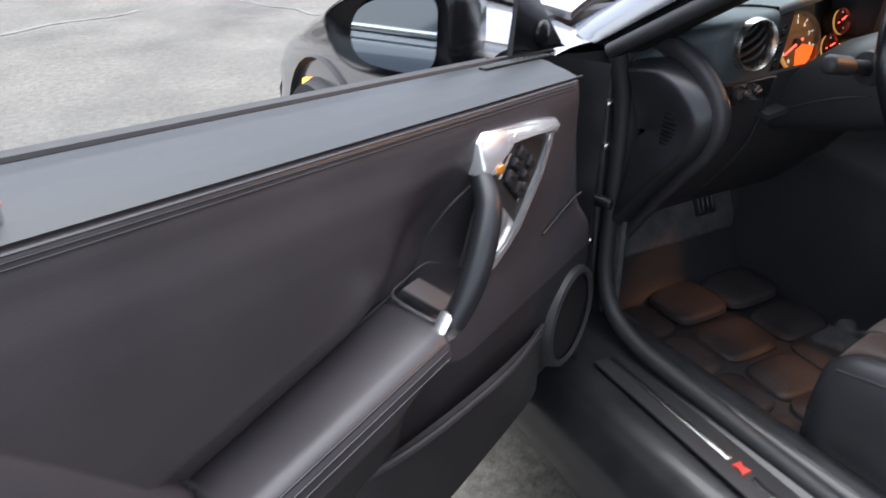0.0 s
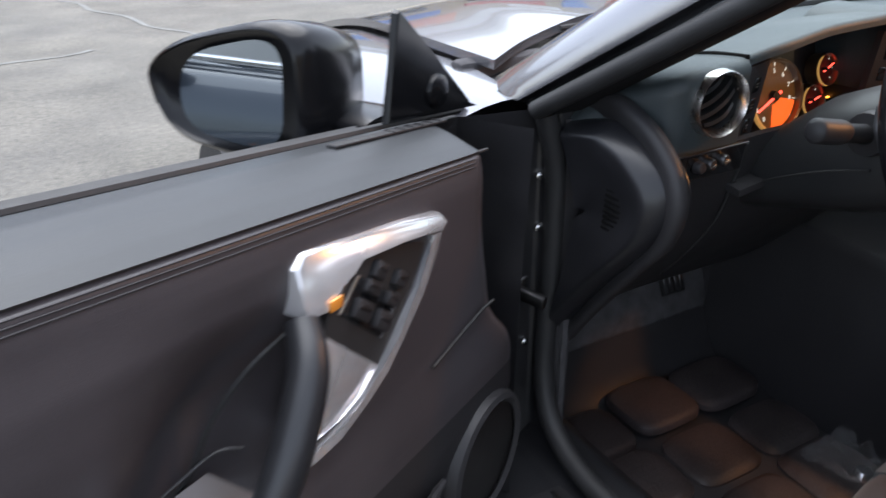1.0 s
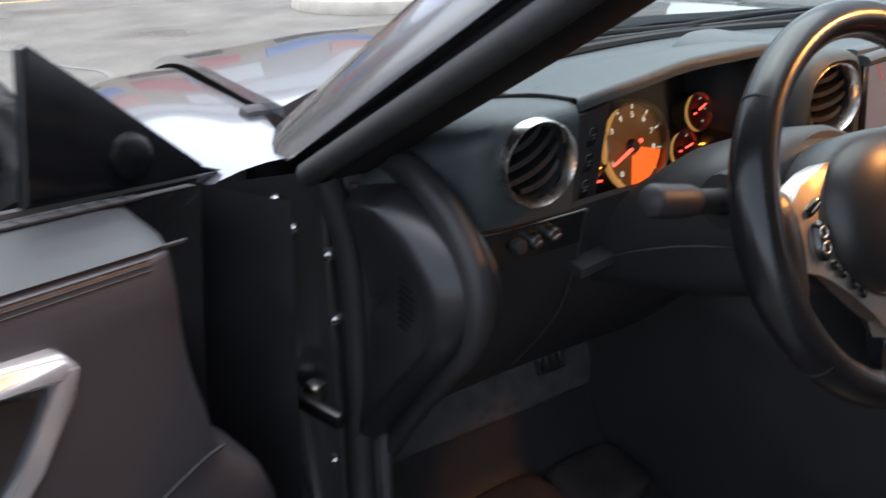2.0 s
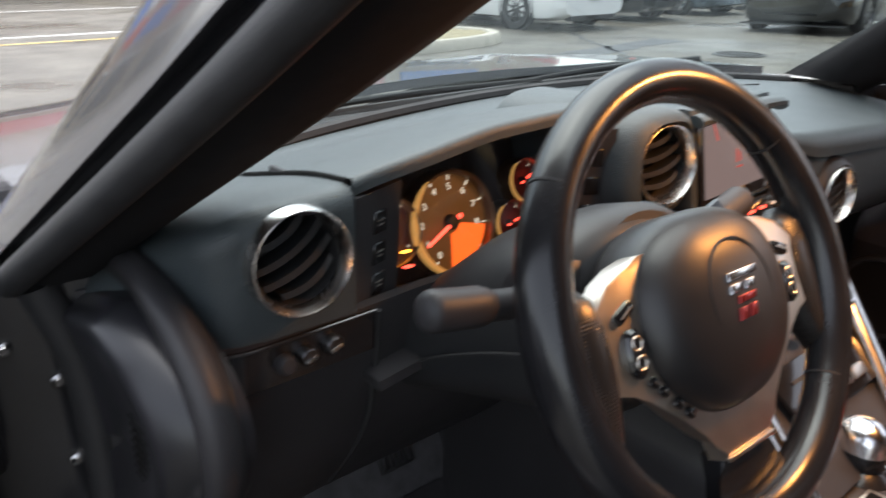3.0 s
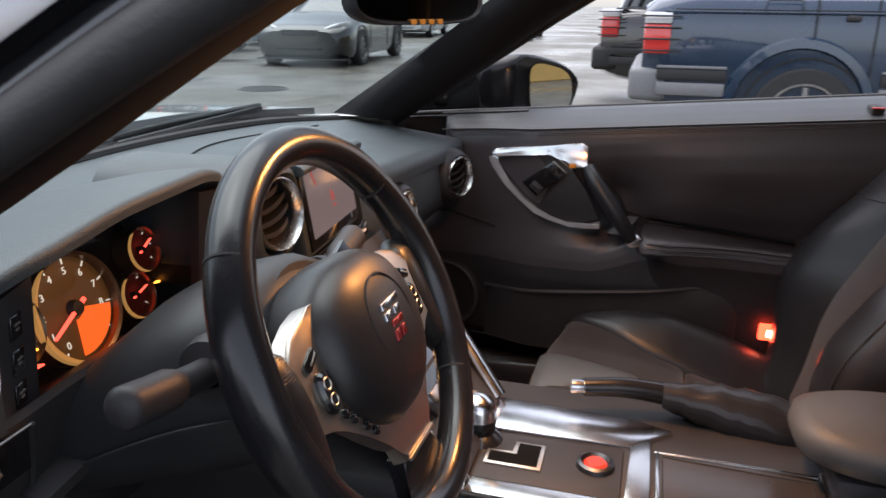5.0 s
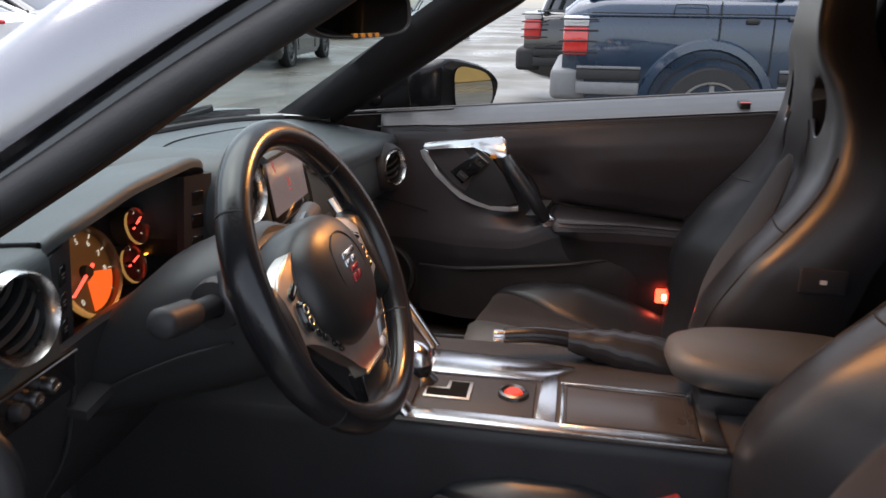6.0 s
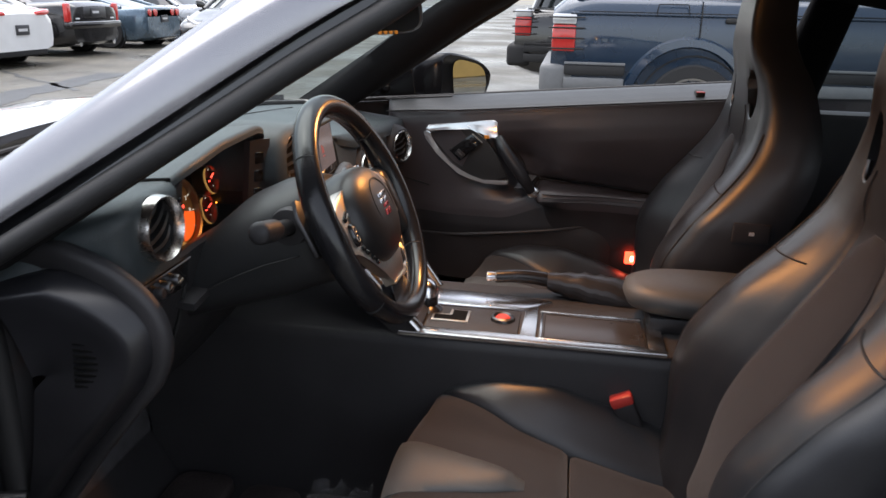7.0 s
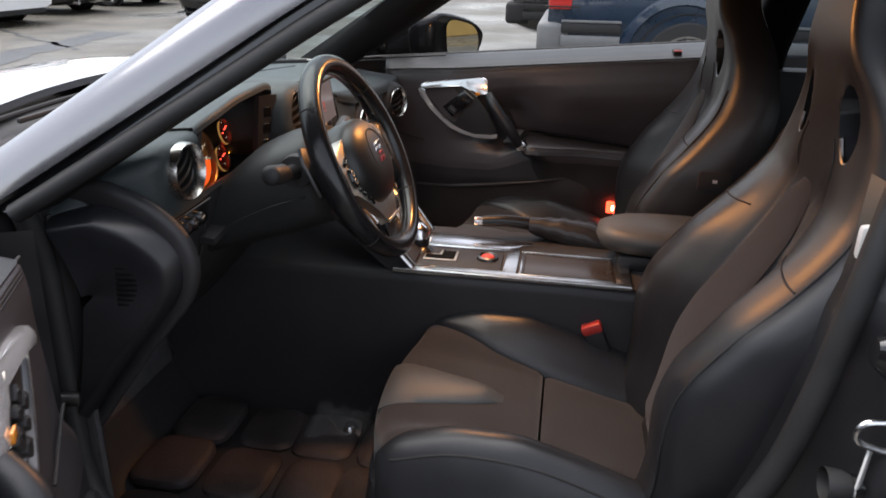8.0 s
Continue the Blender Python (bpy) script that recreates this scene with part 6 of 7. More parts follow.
for x, y, w, h, r in ((-0.055, 0.030, 0.003, 0.022, 25), (-0.006, -0.004, 0.003, 0.016, 0), (0.002, -0.006, 0.003, 0.012, 8), (0.000, -0.018, 0.014, 0.002, 0)):
    part("screen_graphic", box((w, h, 0.0008), (0, 0, 0), 0, m=sm @ pose(x, y, 0.0060, 0, 0, r)), SCREEN_RED, disp)
part("display_hood", tube([(-0.090, 0.218, 1.000), (-0.05, 0.208, 1.007), (0.01, 0.206, 1.009), (0.07, 0.211, 1.006), (0.104, 0.224, 0.997)], 0.012, 10, flat=0.6, up=(0, 0, 1)), PAD, disp)
bb = part("button_bar", box((0.20, 0.020, 0.024), (0, 0, 0), 0.005, m=sm @ pose(0, -0.078, 0.002, 90, 0, 0)), GLOSS, dash, "row of lit buttons under the display")
for k in range(6):
    part("lit_mark", box((0.014, 0.003, 0.0015), (0, 0, 0), 0, m=sm @ pose(-0.075 + 0.03 * k, -0.078, 0.0135)), NEEDLE if k in (1, 3, 4) else WHITE_INK, bb)

# centre stack sloping down to the console
SA, SB = Vector((-0.02, 0.190, 0.868)), Vector((-0.075, -0.020, 0.668))


def stack(u, v):
    c = SA.lerp(SB, v)
    half = mix(0.145, 0.105, v)
    return (c.x + mix(-half, half, u), c.y + 0.012 * math.sin(math.pi * v), c.z)


st = part("centre_panel", sheet(stack, 12, 14, (0, 0.03, -0.03)), PLASTIC, dash, "dark centre stack with rotary knobs")
for sx in (-1, 1):
    part("stack_rail", tube([SA + Vector((sx * 0.148, -0.005, 0.02)), SA.lerp(SB, 0.3) + Vector((sx * 0.136, -0.004, 0.012)), SA.lerp(SB, 0.7) + Vector((sx * 0.120, -0.002, 0.006)), SB + Vector((sx * 0.106, 0, 0.0))], 0.014, 12, flat=0.6, up=(0, -0.7, 0.7)), BRUSHED, st, "brushed silver rail")
sm2 = to_plane(SA.lerp(SB, 0.42), (1, 0, 0), SA - SB)
for x in (-0.085, 0.0, 0.085):
    k = part("rotary_knob", lathe([(0, 0.030), (0.014, 0.030), (0.018, 0.026), (0.020, 0.004), (0.024, 0.0)], sm2 @ pose(x, 0, 0.002), 28), CHROME, st, "chrome rotary knob")
    part("knob_face", lathe([(0, 0.0318), (0.0125, 0.0314), (0.0125, 0.029)], sm2 @ pose(x, 0, 0.002), 24), GLOSS, k)
    part("knob_mark", box((0.012, 0.003, 0.001), (0, 0, 0), 0, m=sm2 @ pose(x, 0.004, 0.0345)), NEEDLE, k)
for r in range(2):
    for k in range(5):
        part("stack_button", box((0.026, 0.014, 0.008), (0, 0, 0), 0.002, m=sm2 @ pose(-0.062 + 0.031 * k, 0.052 + 0.020 * r, 0.002)), SATIN if r else GLOSS, st)
part("audio_panel", prism([(-0.085, -0.10), (0.085, -0.10), (0.095, -0.035), (-0.095, -0.035)], 0.005, sm2, 0.002), GLOSS, st)
part("audio_slot", box((0.13, 0.004, 0.002), (0, 0, 0), 0, m=sm2 @ pose(0, -0.055, 0.006)), BLACK, st)
for k in range(4):
    part("audio_button", box((0.028, 0.014, 0.006), (0, 0, 0), 0.002, m=sm2 @ pose(-0.054 + 0.036 * k, -0.082, 0.006)), SATIN, st)


# passenger's side face
def pface(u, v):
    x = mix(0.115, 0.690, u)
    y = along(((0.1, 0.227), (0.20, 0.225), (0.32, 0.225), (0.45, 0.223), (0.63, 0.221), (0.70, 0.219)), x) - 0.014 * math.sin(math.pi * min(v * 1.9, 1)) + 0.24 * step(0.30, 0.95, v)
    zt = along(((0.1, 0.948), (0.3, 0.932), (0.70, 0.906)), x)
    return (x, y, mix(zt, 0.58, v))


pf = part("passenger_face", sheet(pface, 36, 26, (0, 0.012, 0)), PAD, dash, "dark passenger dashboard face", angle=60)
part("face_seam", tube([(x, along(((0.1, 0.227), (0.20, 0.225), (0.32, 0.225), (0.45, 0.223), (0.63, 0.221), (0.70, 0.219)), x) - 0.002, along(((0.1, 0.948), (0.3, 0.932), (0.70, 0.906)), x) + 0.001) for x in (0.12, 0.25, 0.40, 0.55, 0.69)], 0.004, 8), BLACK, dash)
part("glovebox_line", tube([Vector(pface(u, 0.42)) + Vector((0, -0.0015, 0)) for u in (0.25, 0.4, 0.6, 0.8, 0.95)], 0.002, 6), BLACK, pf)
for c, turn in ((Vector((0.278, 0.202, 0.850)), -4), (Vector((0.572, 0.182, 0.855)), -22)):
    mm = Matrix.Translation(c) @ pose(0, 0, 0, 0, 0, turn) @ pose(0, 0, 0, 86, 0, 0)
    part("vent_socket", lathe([(0.041, 0.002), (0.044, 0.004), (0.050, 0.0), (0.056, -0.012), (0.060, -0.05)], mm, 40), PLASTIC, dash, "dark ring round the vent")
    air_vent(c, 0.041, turn, 4)

EMBLEM_RED = surf("red_emblem", (0.34, 0.045, 0.045), 0.2, 0.7, var=0.1, scale=60)
# ---- steering wheel ----
WM = to_plane(Vector((-0.3585, 0.0279, 0.936)), (0.9998, -0.0215, 0.0), (0.0091, 0.4236, 0.9058))
sw_thing = thing("steering_wheel", m=WM, label="black leather steering wheel with silver spokes", category="steering wheel")
R0, TR = 0.1622, 0.0165


def rim_arc(a0, a1, r=TR, n=40, grow=lambda t: 1.0):
    pts = []
    for k in range(n + 1):
        a = radians(mix(a0, a1, k / n))
        pts.append((R0 * math.cos(a), R0 * math.sin(a), 0))
    return tube(pts, r, 20, per=1, up=(0, 0, 1), flat=1.08, rs=grow)


part("rim", rim_arc(39, 141), WHEEL_LEATHER, sw_thing, "smooth black leather upper rim")
part("rim", rim_arc(-140, -40, n=34), WHEEL_LEATHER, sw_thing)
for a0, a1 in ((-40, 39), (141, 220)):
    part("rim_grip", rim_arc(a0, a1, TR * 1.005, 30, lambda t: 1 + 0.10 * math.sin(math.pi * t)), WHEEL_LEATHER, sw_thing, "perforated leather grip")
for a in (39, 141, -40, 220):
    ra = radians(a)
    c = Vector((R0 * math.cos(ra), R0 * math.sin(ra), 0))
    m = to_plane(c, (math.cos(ra), math.sin(ra), 0), (0, 0, 1))
    part("rim_seam", lathe([(TR * 0.9, -0.0012), (TR * 1.06, -0.0008), (TR * 1.06, 0.0008), (TR * 0.9, 0.0012)], m, 24), BLACK, sw_thing)
# one silver plate: two wings and a short foot
wing = [(0.070, 0.046), (0.088, 0.043), (0.106, 0.036), (0.122, 0.022), (0.134, 0.002), (0.137, -0.028), (0.118, -0.031), (0.104, -0.036), (0.089, -0.045), (0.069, -0.067), (0.047, -0.089), (0.034, -0.099), (0.031, -0.114)]
plate_bm = prism([(-x, y) for x, y in wing] + wing[::-1], 0.016, pose(0, 0, -0.013), 0.0045, segs=3)
spoke = part("spoke_trim", plate_bm, SATIN, sw_thing, "satin silver spoke plate")
foot = [(-0.030, -0.110), (-0.032, -0.128), (-0.040, -0.150), (-0.050, -0.160), (0.050, -0.160), (0.040, -0.150), (0.032, -0.128), (0.030, -0.110)]
part("spoke_leg", prism(foot, 0.016, pose(0, 0, -0.020), 0.005, segs=3), WHEEL_LEATHER, sw_thing, "black leather lower spoke")
part("leg_edge", box((0.060, 0.0035, 0.004), (0, -0.1135, 0.003), 0.001), SATIN, spoke)
for sx in (-1, 1):
    part("thumb_rest", blob([(sx * 0.136, 0.042, -0.016, 0.006, 0.004), (sx * 0.1335, 0.037, -0.014, 0.013, 0.010), (sx * 0.1315, 0.029, -0.012, 0.018, 0.015), (sx * 0.130, 0.010, -0.011, 0.020, 0.017), (sx * 0.1295, -0.012, -0.011, 0.020, 0.0175), (sx * 0.130, -0.036, -0.011, 0.018, 0.0165), (sx * 0.1335, -0.060, -0.010, 0.0145, 0.015), (sx * 0.139, -0.082, -0.008, 0.010, 0.012), (sx * 0.145, -0.098, -0.006, 0.004, 0.006)], (1, 0, 0), (0, 0, 1), 2.5, 24), GRIP_LEATHER, sw_thing, "perforated leather thumb rest", angle=70)
    part("paddle", prism([(sx * x, y) for x, y in (((0.070, 0.050), (0.112, 0.062), (0.124, 0.040), (0.120, -0.020), (0.108, -0.026), (0.090, 0.0)) if sx > 0 else ((0.090, 0.0), (0.108, -0.026), (0.120, -0.020), (0.124, 0.040), (0.112, 0.062), (0.070, 0.050)))], 0.006, pose(0, 0, -0.052), 0.002), DARK_METAL, sw_thing, "dark shift paddle")
    key = part("wheel_button", box((0.021, 0.009, 0.006), (0, 0, 0), 0.003, m=pose(sx * 0.0975, 0.014, 0.004, 0, 0, sx * -24)), GLOSS, spoke)
    part("button_icon", box((0.013, 0.0012, 0.0006), (0, 0, 0.0032), 0, m=pose(sx * 0.0975, 0.014, 0.004, 0, 0, sx * -24)), SATIN, key)
    rocker_key = part("wheel_button", blob([(sx * 0.0965, -0.014, 0.001, 0.0095, 0.017), (sx * 0.0965, -0.014, 0.006, 0.0095, 0.017), (sx * 0.0965, -0.014, 0.0085, 0.007, 0.0145)], (1, 0, 0), (0, 1, 0), 2.2, 24), GLOSS, spoke, "oval rocker button")
    for y in (-0.007, -0.020):
        part("button_icon", lathe([(0.0035, 0), (0.0045, 0.0008), (0.0055, 0)], pose(sx * 0.0965, y, 0.0084), 16), SATIN, rocker_key)
for x, y, r in ((-0.086, -0.037, -44), (-0.0785, -0.0455, -46), (-0.067, -0.058, -46), (-0.0585, -0.0675, -46)):
    key = part("wheel_button", box((0.0085, 0.0075, 0.006), (0, 0, 0), 0.0025, m=pose(x, y, 0.004, 0, 0, r)), GLOSS, spoke)
    part("button_icon", box((0.004, 0.001, 0.0006), (0, 0, 0.0032), 0, m=pose(x, y, 0.004, 0, 0, r)), SATIN, key)


def hub_ring(k, z):
    """Shield outline: broad shoulders, drawn in towards the foot."""
    out = []
    for i in range(56):
        a = math.tau * i / 56
        x, y = math.cos(a), math.sin(a)
        wide = 1.0 - 0.24 * max(-y, 0) ** 1.5 - 0.06 * max(y, 0) ** 2
        out.append(Vector((0.086 * k * wide * sp(x, 0.74), -0.009 + 0.074 * k * sp(y, 0.82), z)))
    return out


hub = part("airbag_cover", loft([hub_ring(0.90, -0.050), hub_ring(0.985, -0.034), hub_ring(1.0, -0.012), hub_ring(0.995, -0.003), hub_ring(0.965, 0.006), hub_ring(0.90, 0.0135), hub_ring(0.80, 0.0195), hub_ring(0.66, 0.0245), hub_ring(0.5, 0.0280), hub_ring(0.3, 0.0300), hub_ring(0.1, 0.0308), hub_ring(0.01, 0.0308)]), HUB_LEATHER, sw_thing, "domed black airbag cover", angle=70)
part("cover_line", tube([(0.036 * math.cos(radians(a)), 0.000 + 0.040 * math.sin(radians(a)), 0.0302 - 0.0035 * abs(math.sin(radians(a))) ** 2 - 0.0015 * abs(math.cos(radians(a)))) for a in range(-60, 241, 15)], 0.0009, 6, per=2), BLACK, hub)
# plain emblem shapes
slant = Matrix(((1, 0.28, 0, -0.002), (0, 1, 0, 0.0), (0, 0, 1, 0.0300), (0, 0, 0, 1)))
for n, (x0, y0, w, h, mt) in enumerate(((-0.019, 0.0115, 0.034, 0.0055, CHROME), (-0.017, 0.0025, 0.012, 0.0060, CHROME), (0.001, 0.0025, 0.010, 0.0060, CHROME), (-0.008, -0.0055, 0.020, 0.0050, EMBLEM_RED), (-0.008, -0.0170, 0.008, 0.0085, EMBLEM_RED), (0.004, -0.0170, 0.008, 0.0085, EMBLEM_RED))):
    part("emblem_bar", prism([(x0, y0), (x0 + w, y0), (x0 + w, y0 + h), (x0, y0 + h)], 0.0022 + 0.00012 * n, slant, 0.0006), mt, hub, "chrome emblem bar" if mt is CHROME else "red emblem bar")
part("wheel_back", lathe([(0.0, -0.085), (0.060, -0.085), (0.070, -0.06), (0.072, -0.042), (0.0, -0.042)], Matrix.Identity(4), 32), BLACK, sw_thing)

column = thing("steering_column", (-0.365, 0.2, 0.85), "dark plastic steering column shroud with stalks", "steering column")
part("shroud", blob([(-0.358, 0.072, 0.905, 0.060, 0.058), (-0.358, 0.080, 0.905, 0.080, 0.076), (-0.358, 0.105, 0.902, 0.092, 0.080), (-0.358, 0.145, 0.888, 0.097, 0.082), (-0.358, 0.185, 0.873, 0.101, 0.078), (-0.358, 0.245, 0.840, 0.106, 0.062), (-0.358, 0.33, 0.80, 0.11, 0.05)], (1, 0, 0), (0, 0.2, 1), 3.0, 40), SHROUD, column, "dark plastic column shroud", angle=60)
part("shroud_seam", tube([(-0.4535, 0.100, 0.888), (-0.459, 0.15, 0.872), (-0.464, 0.20, 0.85), (-0.467, 0.245, 0.826)], 0.0016, 6), BLACK, column)
for sx in (-1, 1):
    stalk = part("stalk", tube([(-0.358 + sx * 0.085, 0.112, 0.930), (-0.358 + sx * 0.125, 0.113, 0.936), (-0.358 + sx * 0.165, 0.115, 0.944)], 0.0115, 16), PLASTIC, column, "black control stalk")
    part("stalk_tip", tube([(-0.358 + sx * 0.138, 0.114, 0.939), (-0.358 + sx * 0.170, 0.115, 0.945), (-0.358 + sx * 0.199, 0.117, 0.951)], 0.0150, 20, rs=lambda t: 0.72 + 0.28 * min(t / 0.2, 1) if t < 0.86 else math.sqrt(max(1 - ((t - 0.86) / 0.16) ** 2, 0.05))), PLASTIC, stalk, "ribbed stalk tip")
    part("stalk_collar", lathe([(0.02, 0), (0.028, 0.0), (0.026, 0.012), (0.012, 0.014)], to_plane(Vector((-0.358 + sx * 0.092, 0.112, 0.931)), (0, 1, 0), (0, 0, sx)), 20), PLASTIC, stalk)

# ---- centre console ----
cons = thing("centre_console", (-0.05, -0.25, 0.3), "dark centre console with silver trim", "console")
CT = 0.655


def cons_ring(y):
    top = CT - 0.004 * step(-0.3, -0.5, y)
    l, r = -0.190, 0.112
    return [Vector(q) for q in ((l - 0.012, y, 0.27), (l - 0.006, y, 0.50), (l, y, top - 0.022), (l + 0.004, y, top - 0.006), (l + 0.012, y, top), (-0.05, y, top + 0.002), (r - 0.012, y, top), (r - 0.004, y, top - 0.006), (r, y, top - 0.022), (r + 0.006, y, 0.50), (r + 0.012, y, 0.27))]


part("console_body", loft([cons_ring(mix(0.52, -0.72, k / 28)) for k in range(29)]), CONSOLE_SIDE, cons, "black console sides")
up = Matrix.Translation((0, 0, CT))
trim = part("silver_trim", prism([(-0.186, 0.02), (-0.186, -0.455), (-0.172, -0.46), (-0.165, -0.215), (-0.155, -0.205), (-0.155, 0.02)], 0.008, up, 0.003), BRUSHED, cons, "brushed silver console trim")
part("silver_trim", prism([(-0.178, -0.198), (-0.178, -0.228), (0.010, -0.228), (0.020, -0.205)], 0.0075, up, 0.003), BRUSHED, cons)
part("silver_trim", prism([(-0.045, 0.02), (-0.040, -0.20), (0.012, -0.255), (0.028, -0.205), (0.040, 0.02)], 0.009, up, 0.003), CHROME, cons, "polished silver console trim")
part("silver_trim", prism([(-0.178, -0.425), (-0.178, -0.455), (-0.020, -0.455), (-0.030, -0.425)], 0.0075, up, 0.003), BRUSHED, cons)
part("shift_panel", prism([(-0.153, 0.02), (-0.153, -0.195), (-0.048, -0.195), (-0.050, 0.02)], 0.006, up, 0.002), PLASTIC, cons, "dark shift panel")
gate = part("shift_gate", prism([(-0.125, -0.030), (-0.125, -0.100), (-0.070, -0.100), (-0.070, -0.062), (-0.095, -0.062), (-0.095, -0.030)], 0.004, up @ pose(0, 0, 0.005), 0.001), SATIN, cons, "silver shift gate")
part("gate_slot", prism([(-0.120, -0.034), (-0.120, -0.095), (-0.075, -0.095), (-0.075, -0.067), (-0.100, -0.067), (-0.100, -0.034)], 0.001, up @ pose(0, 0, 0.0092), 0), SLOT, gate)
part("gate_legend", box((0.030, 0.030, 0.001), (0, 0, 0), 0, m=up @ pose(-0.020, -0.012, 0.0096)), WHITE_INK, cons)
ring = lathe([(0.014, 0.006), (0.018, 0.010), (0.022, 0.008), (0.024, 0.0)], up @ pose(-0.092, -0.163, 0.004), 32)
start = part("start_button", ring, DARK_METAL, cons, "round start button with a red face")
part("button_face", lathe([(0, 0.0095), (0.011, 0.009), (0.014, 0.006), (0.014, 0.0)], up @ pose(-0.092, -0.163, 0.004), 28), RED_BUTTON, start)
lid = part("tray_lid", prism([(-0.166, -0.234), (-0.166, -0.420), (-0.048, -0.420), (-0.040, -0.234)], 0.006, up, 0.002), LID, cons, "smooth dark brown tray lid")
part("lid_border", tube([(-0.158, -0.242, CT + 0.0062), (-0.158, -0.412, CT + 0.0062), (-0.056, -0.412, CT + 0.0062), (-0.049, -0.242, CT + 0.0062), (-0.158, -0.242, CT + 0.0062)], 0.0012, 6, per=1), BLACK, lid)
for x in (-0.1675, -0.044):
    part("lid_edge", box((0.005, 0.19, 0.009), (x, -0.327, CT + 0.005), 0.002), BRUSHED, lid)
part("lid_edge", box((0.125, 0.005, 0.009), (-0.105, -0.236, CT + 0.005), 0.002), BRUSHED, lid)

lever = thing("gear_lever", (-0.080, -0.03, CT), "chrome-topped black gear lever", "gear lever")
part("gaiter", lathe([(0.030, 0.0), (0.024, 0.006), (0.018, 0.010), (0.012, 0.014)], Matrix.Translation((-0.070, -0.016, CT + 0.004)), 20), WHEEL_LEATHER, lever)
part("knob", blob([(-0.067, -0.012, CT + -0.004, 0.012, 0.012), (-0.066, -0.010, CT + 0.010, 0.021, 0.022), (-0.064, -0.008, CT + 0.032, 0.024, 0.026), (-0.063, -0.006, CT + 0.048, 0.022, 0.025)], (1, 0, 0), (0, 1, 0), 2.2, 24), WHEEL_LEATHER, lever)
part("knob_cap", blob([(-0.064, -0.007, CT + 0.034, 0.0245, 0.0265), (-0.063, -0.006, CT + 0.046, 0.0232, 0.0262), (-0.063, -0.005, CT + 0.056, 0.020, 0.023), (-0.063, -0.004, CT + 0.063, 0.010, 0.012), (-0.063, -0.004, CT + 0.064, 0.002, 0.002)], (1, 0, 0), (0, 1, 0), 2.2, 24), CHROME, lever, "chrome knob cap")

brake = thing("parking_brake", (0.06, -0.3, CT), "black leather parking brake lever with a gaiter", "parking brake")
part("lever_grip", tube([(0.032, -0.135, 0.700), (0.046, -0.190, 0.700), (0.060, -0.250, 0.690), (0.070, -0.300, 0.675)], 0.0145, 14, rs=lambda t: 0.85 + 0.3 * t), WHEEL_LEATHER, brake)
part("release_button", lathe([(0.0, 0.012), (0.008, 0.011), (0.010, 0.0), (0.010, -0.01)], to_plane(Vector((0.030, -0.128, 0.7005)), (0.9, 0.2, 0), (0, 0, 1)), 16), CHROME, brake)
gaiter_bm = blob([(0.058, -0.240, 0.690, 0.018, 0.017), (0.066, -0.275, 0.682, 0.026, 0.024), (0.072, -0.315, 0.673, 0.036, 0.032), (0.076, -0.36, 0.664, 0.042, 0.036), (0.078, -0.41, 0.656, 0.044, 0.032), (0.078, -0.45, 0.650, 0.036, 0.02)], (1, 0, 0), (0, 0, 1), 2.2, 24)
bmesh.ops.subdivide_edges(gaiter_bm, edges=gaiter_bm.edges[:], cuts=3, use_grid_fill=True, smooth=0.6)
for v in gaiter_bm.verts:
    v.co += Vector((0.6, 0, 0.8)) * 0.0022 * math.sin(v.co.y * 190 + v.co.x * 60 + 3 * noise.noise(v.co * 20)) * step(-0.23, -0.29, v.co.y)
part("gaiter", gaiter_bm, LEATHER, brake, "creased leather gaiter", angle=80)

arm = thing("armrest", (0.0, -0.55, CT), "dark grey leather centre armrest", "armrest")
part("armrest_pad", blob([(-0.015, -0.545, 0.684, 0.058, 0.135), (-0.015, -0.545, 0.694, 0.078, 0.152), (-0.015, -0.545, 0.712, 0.088, 0.160), (-0.015, -0.545, 0.728, 0.086, 0.157), (-0.015, -0.545, 0.738, 0.070, 0.138), (-0.015, -0.545, 0.741, 0.03, 0.07)], (1, 0, 0), (0, 1, 0), 2.7, 40), GREY_PAD, arm, angle=70)
part("armrest_base", box((0.13, 0.24, 0.035), (-0.015, -0.55, 0.668), 0.012), PLASTIC, arm)


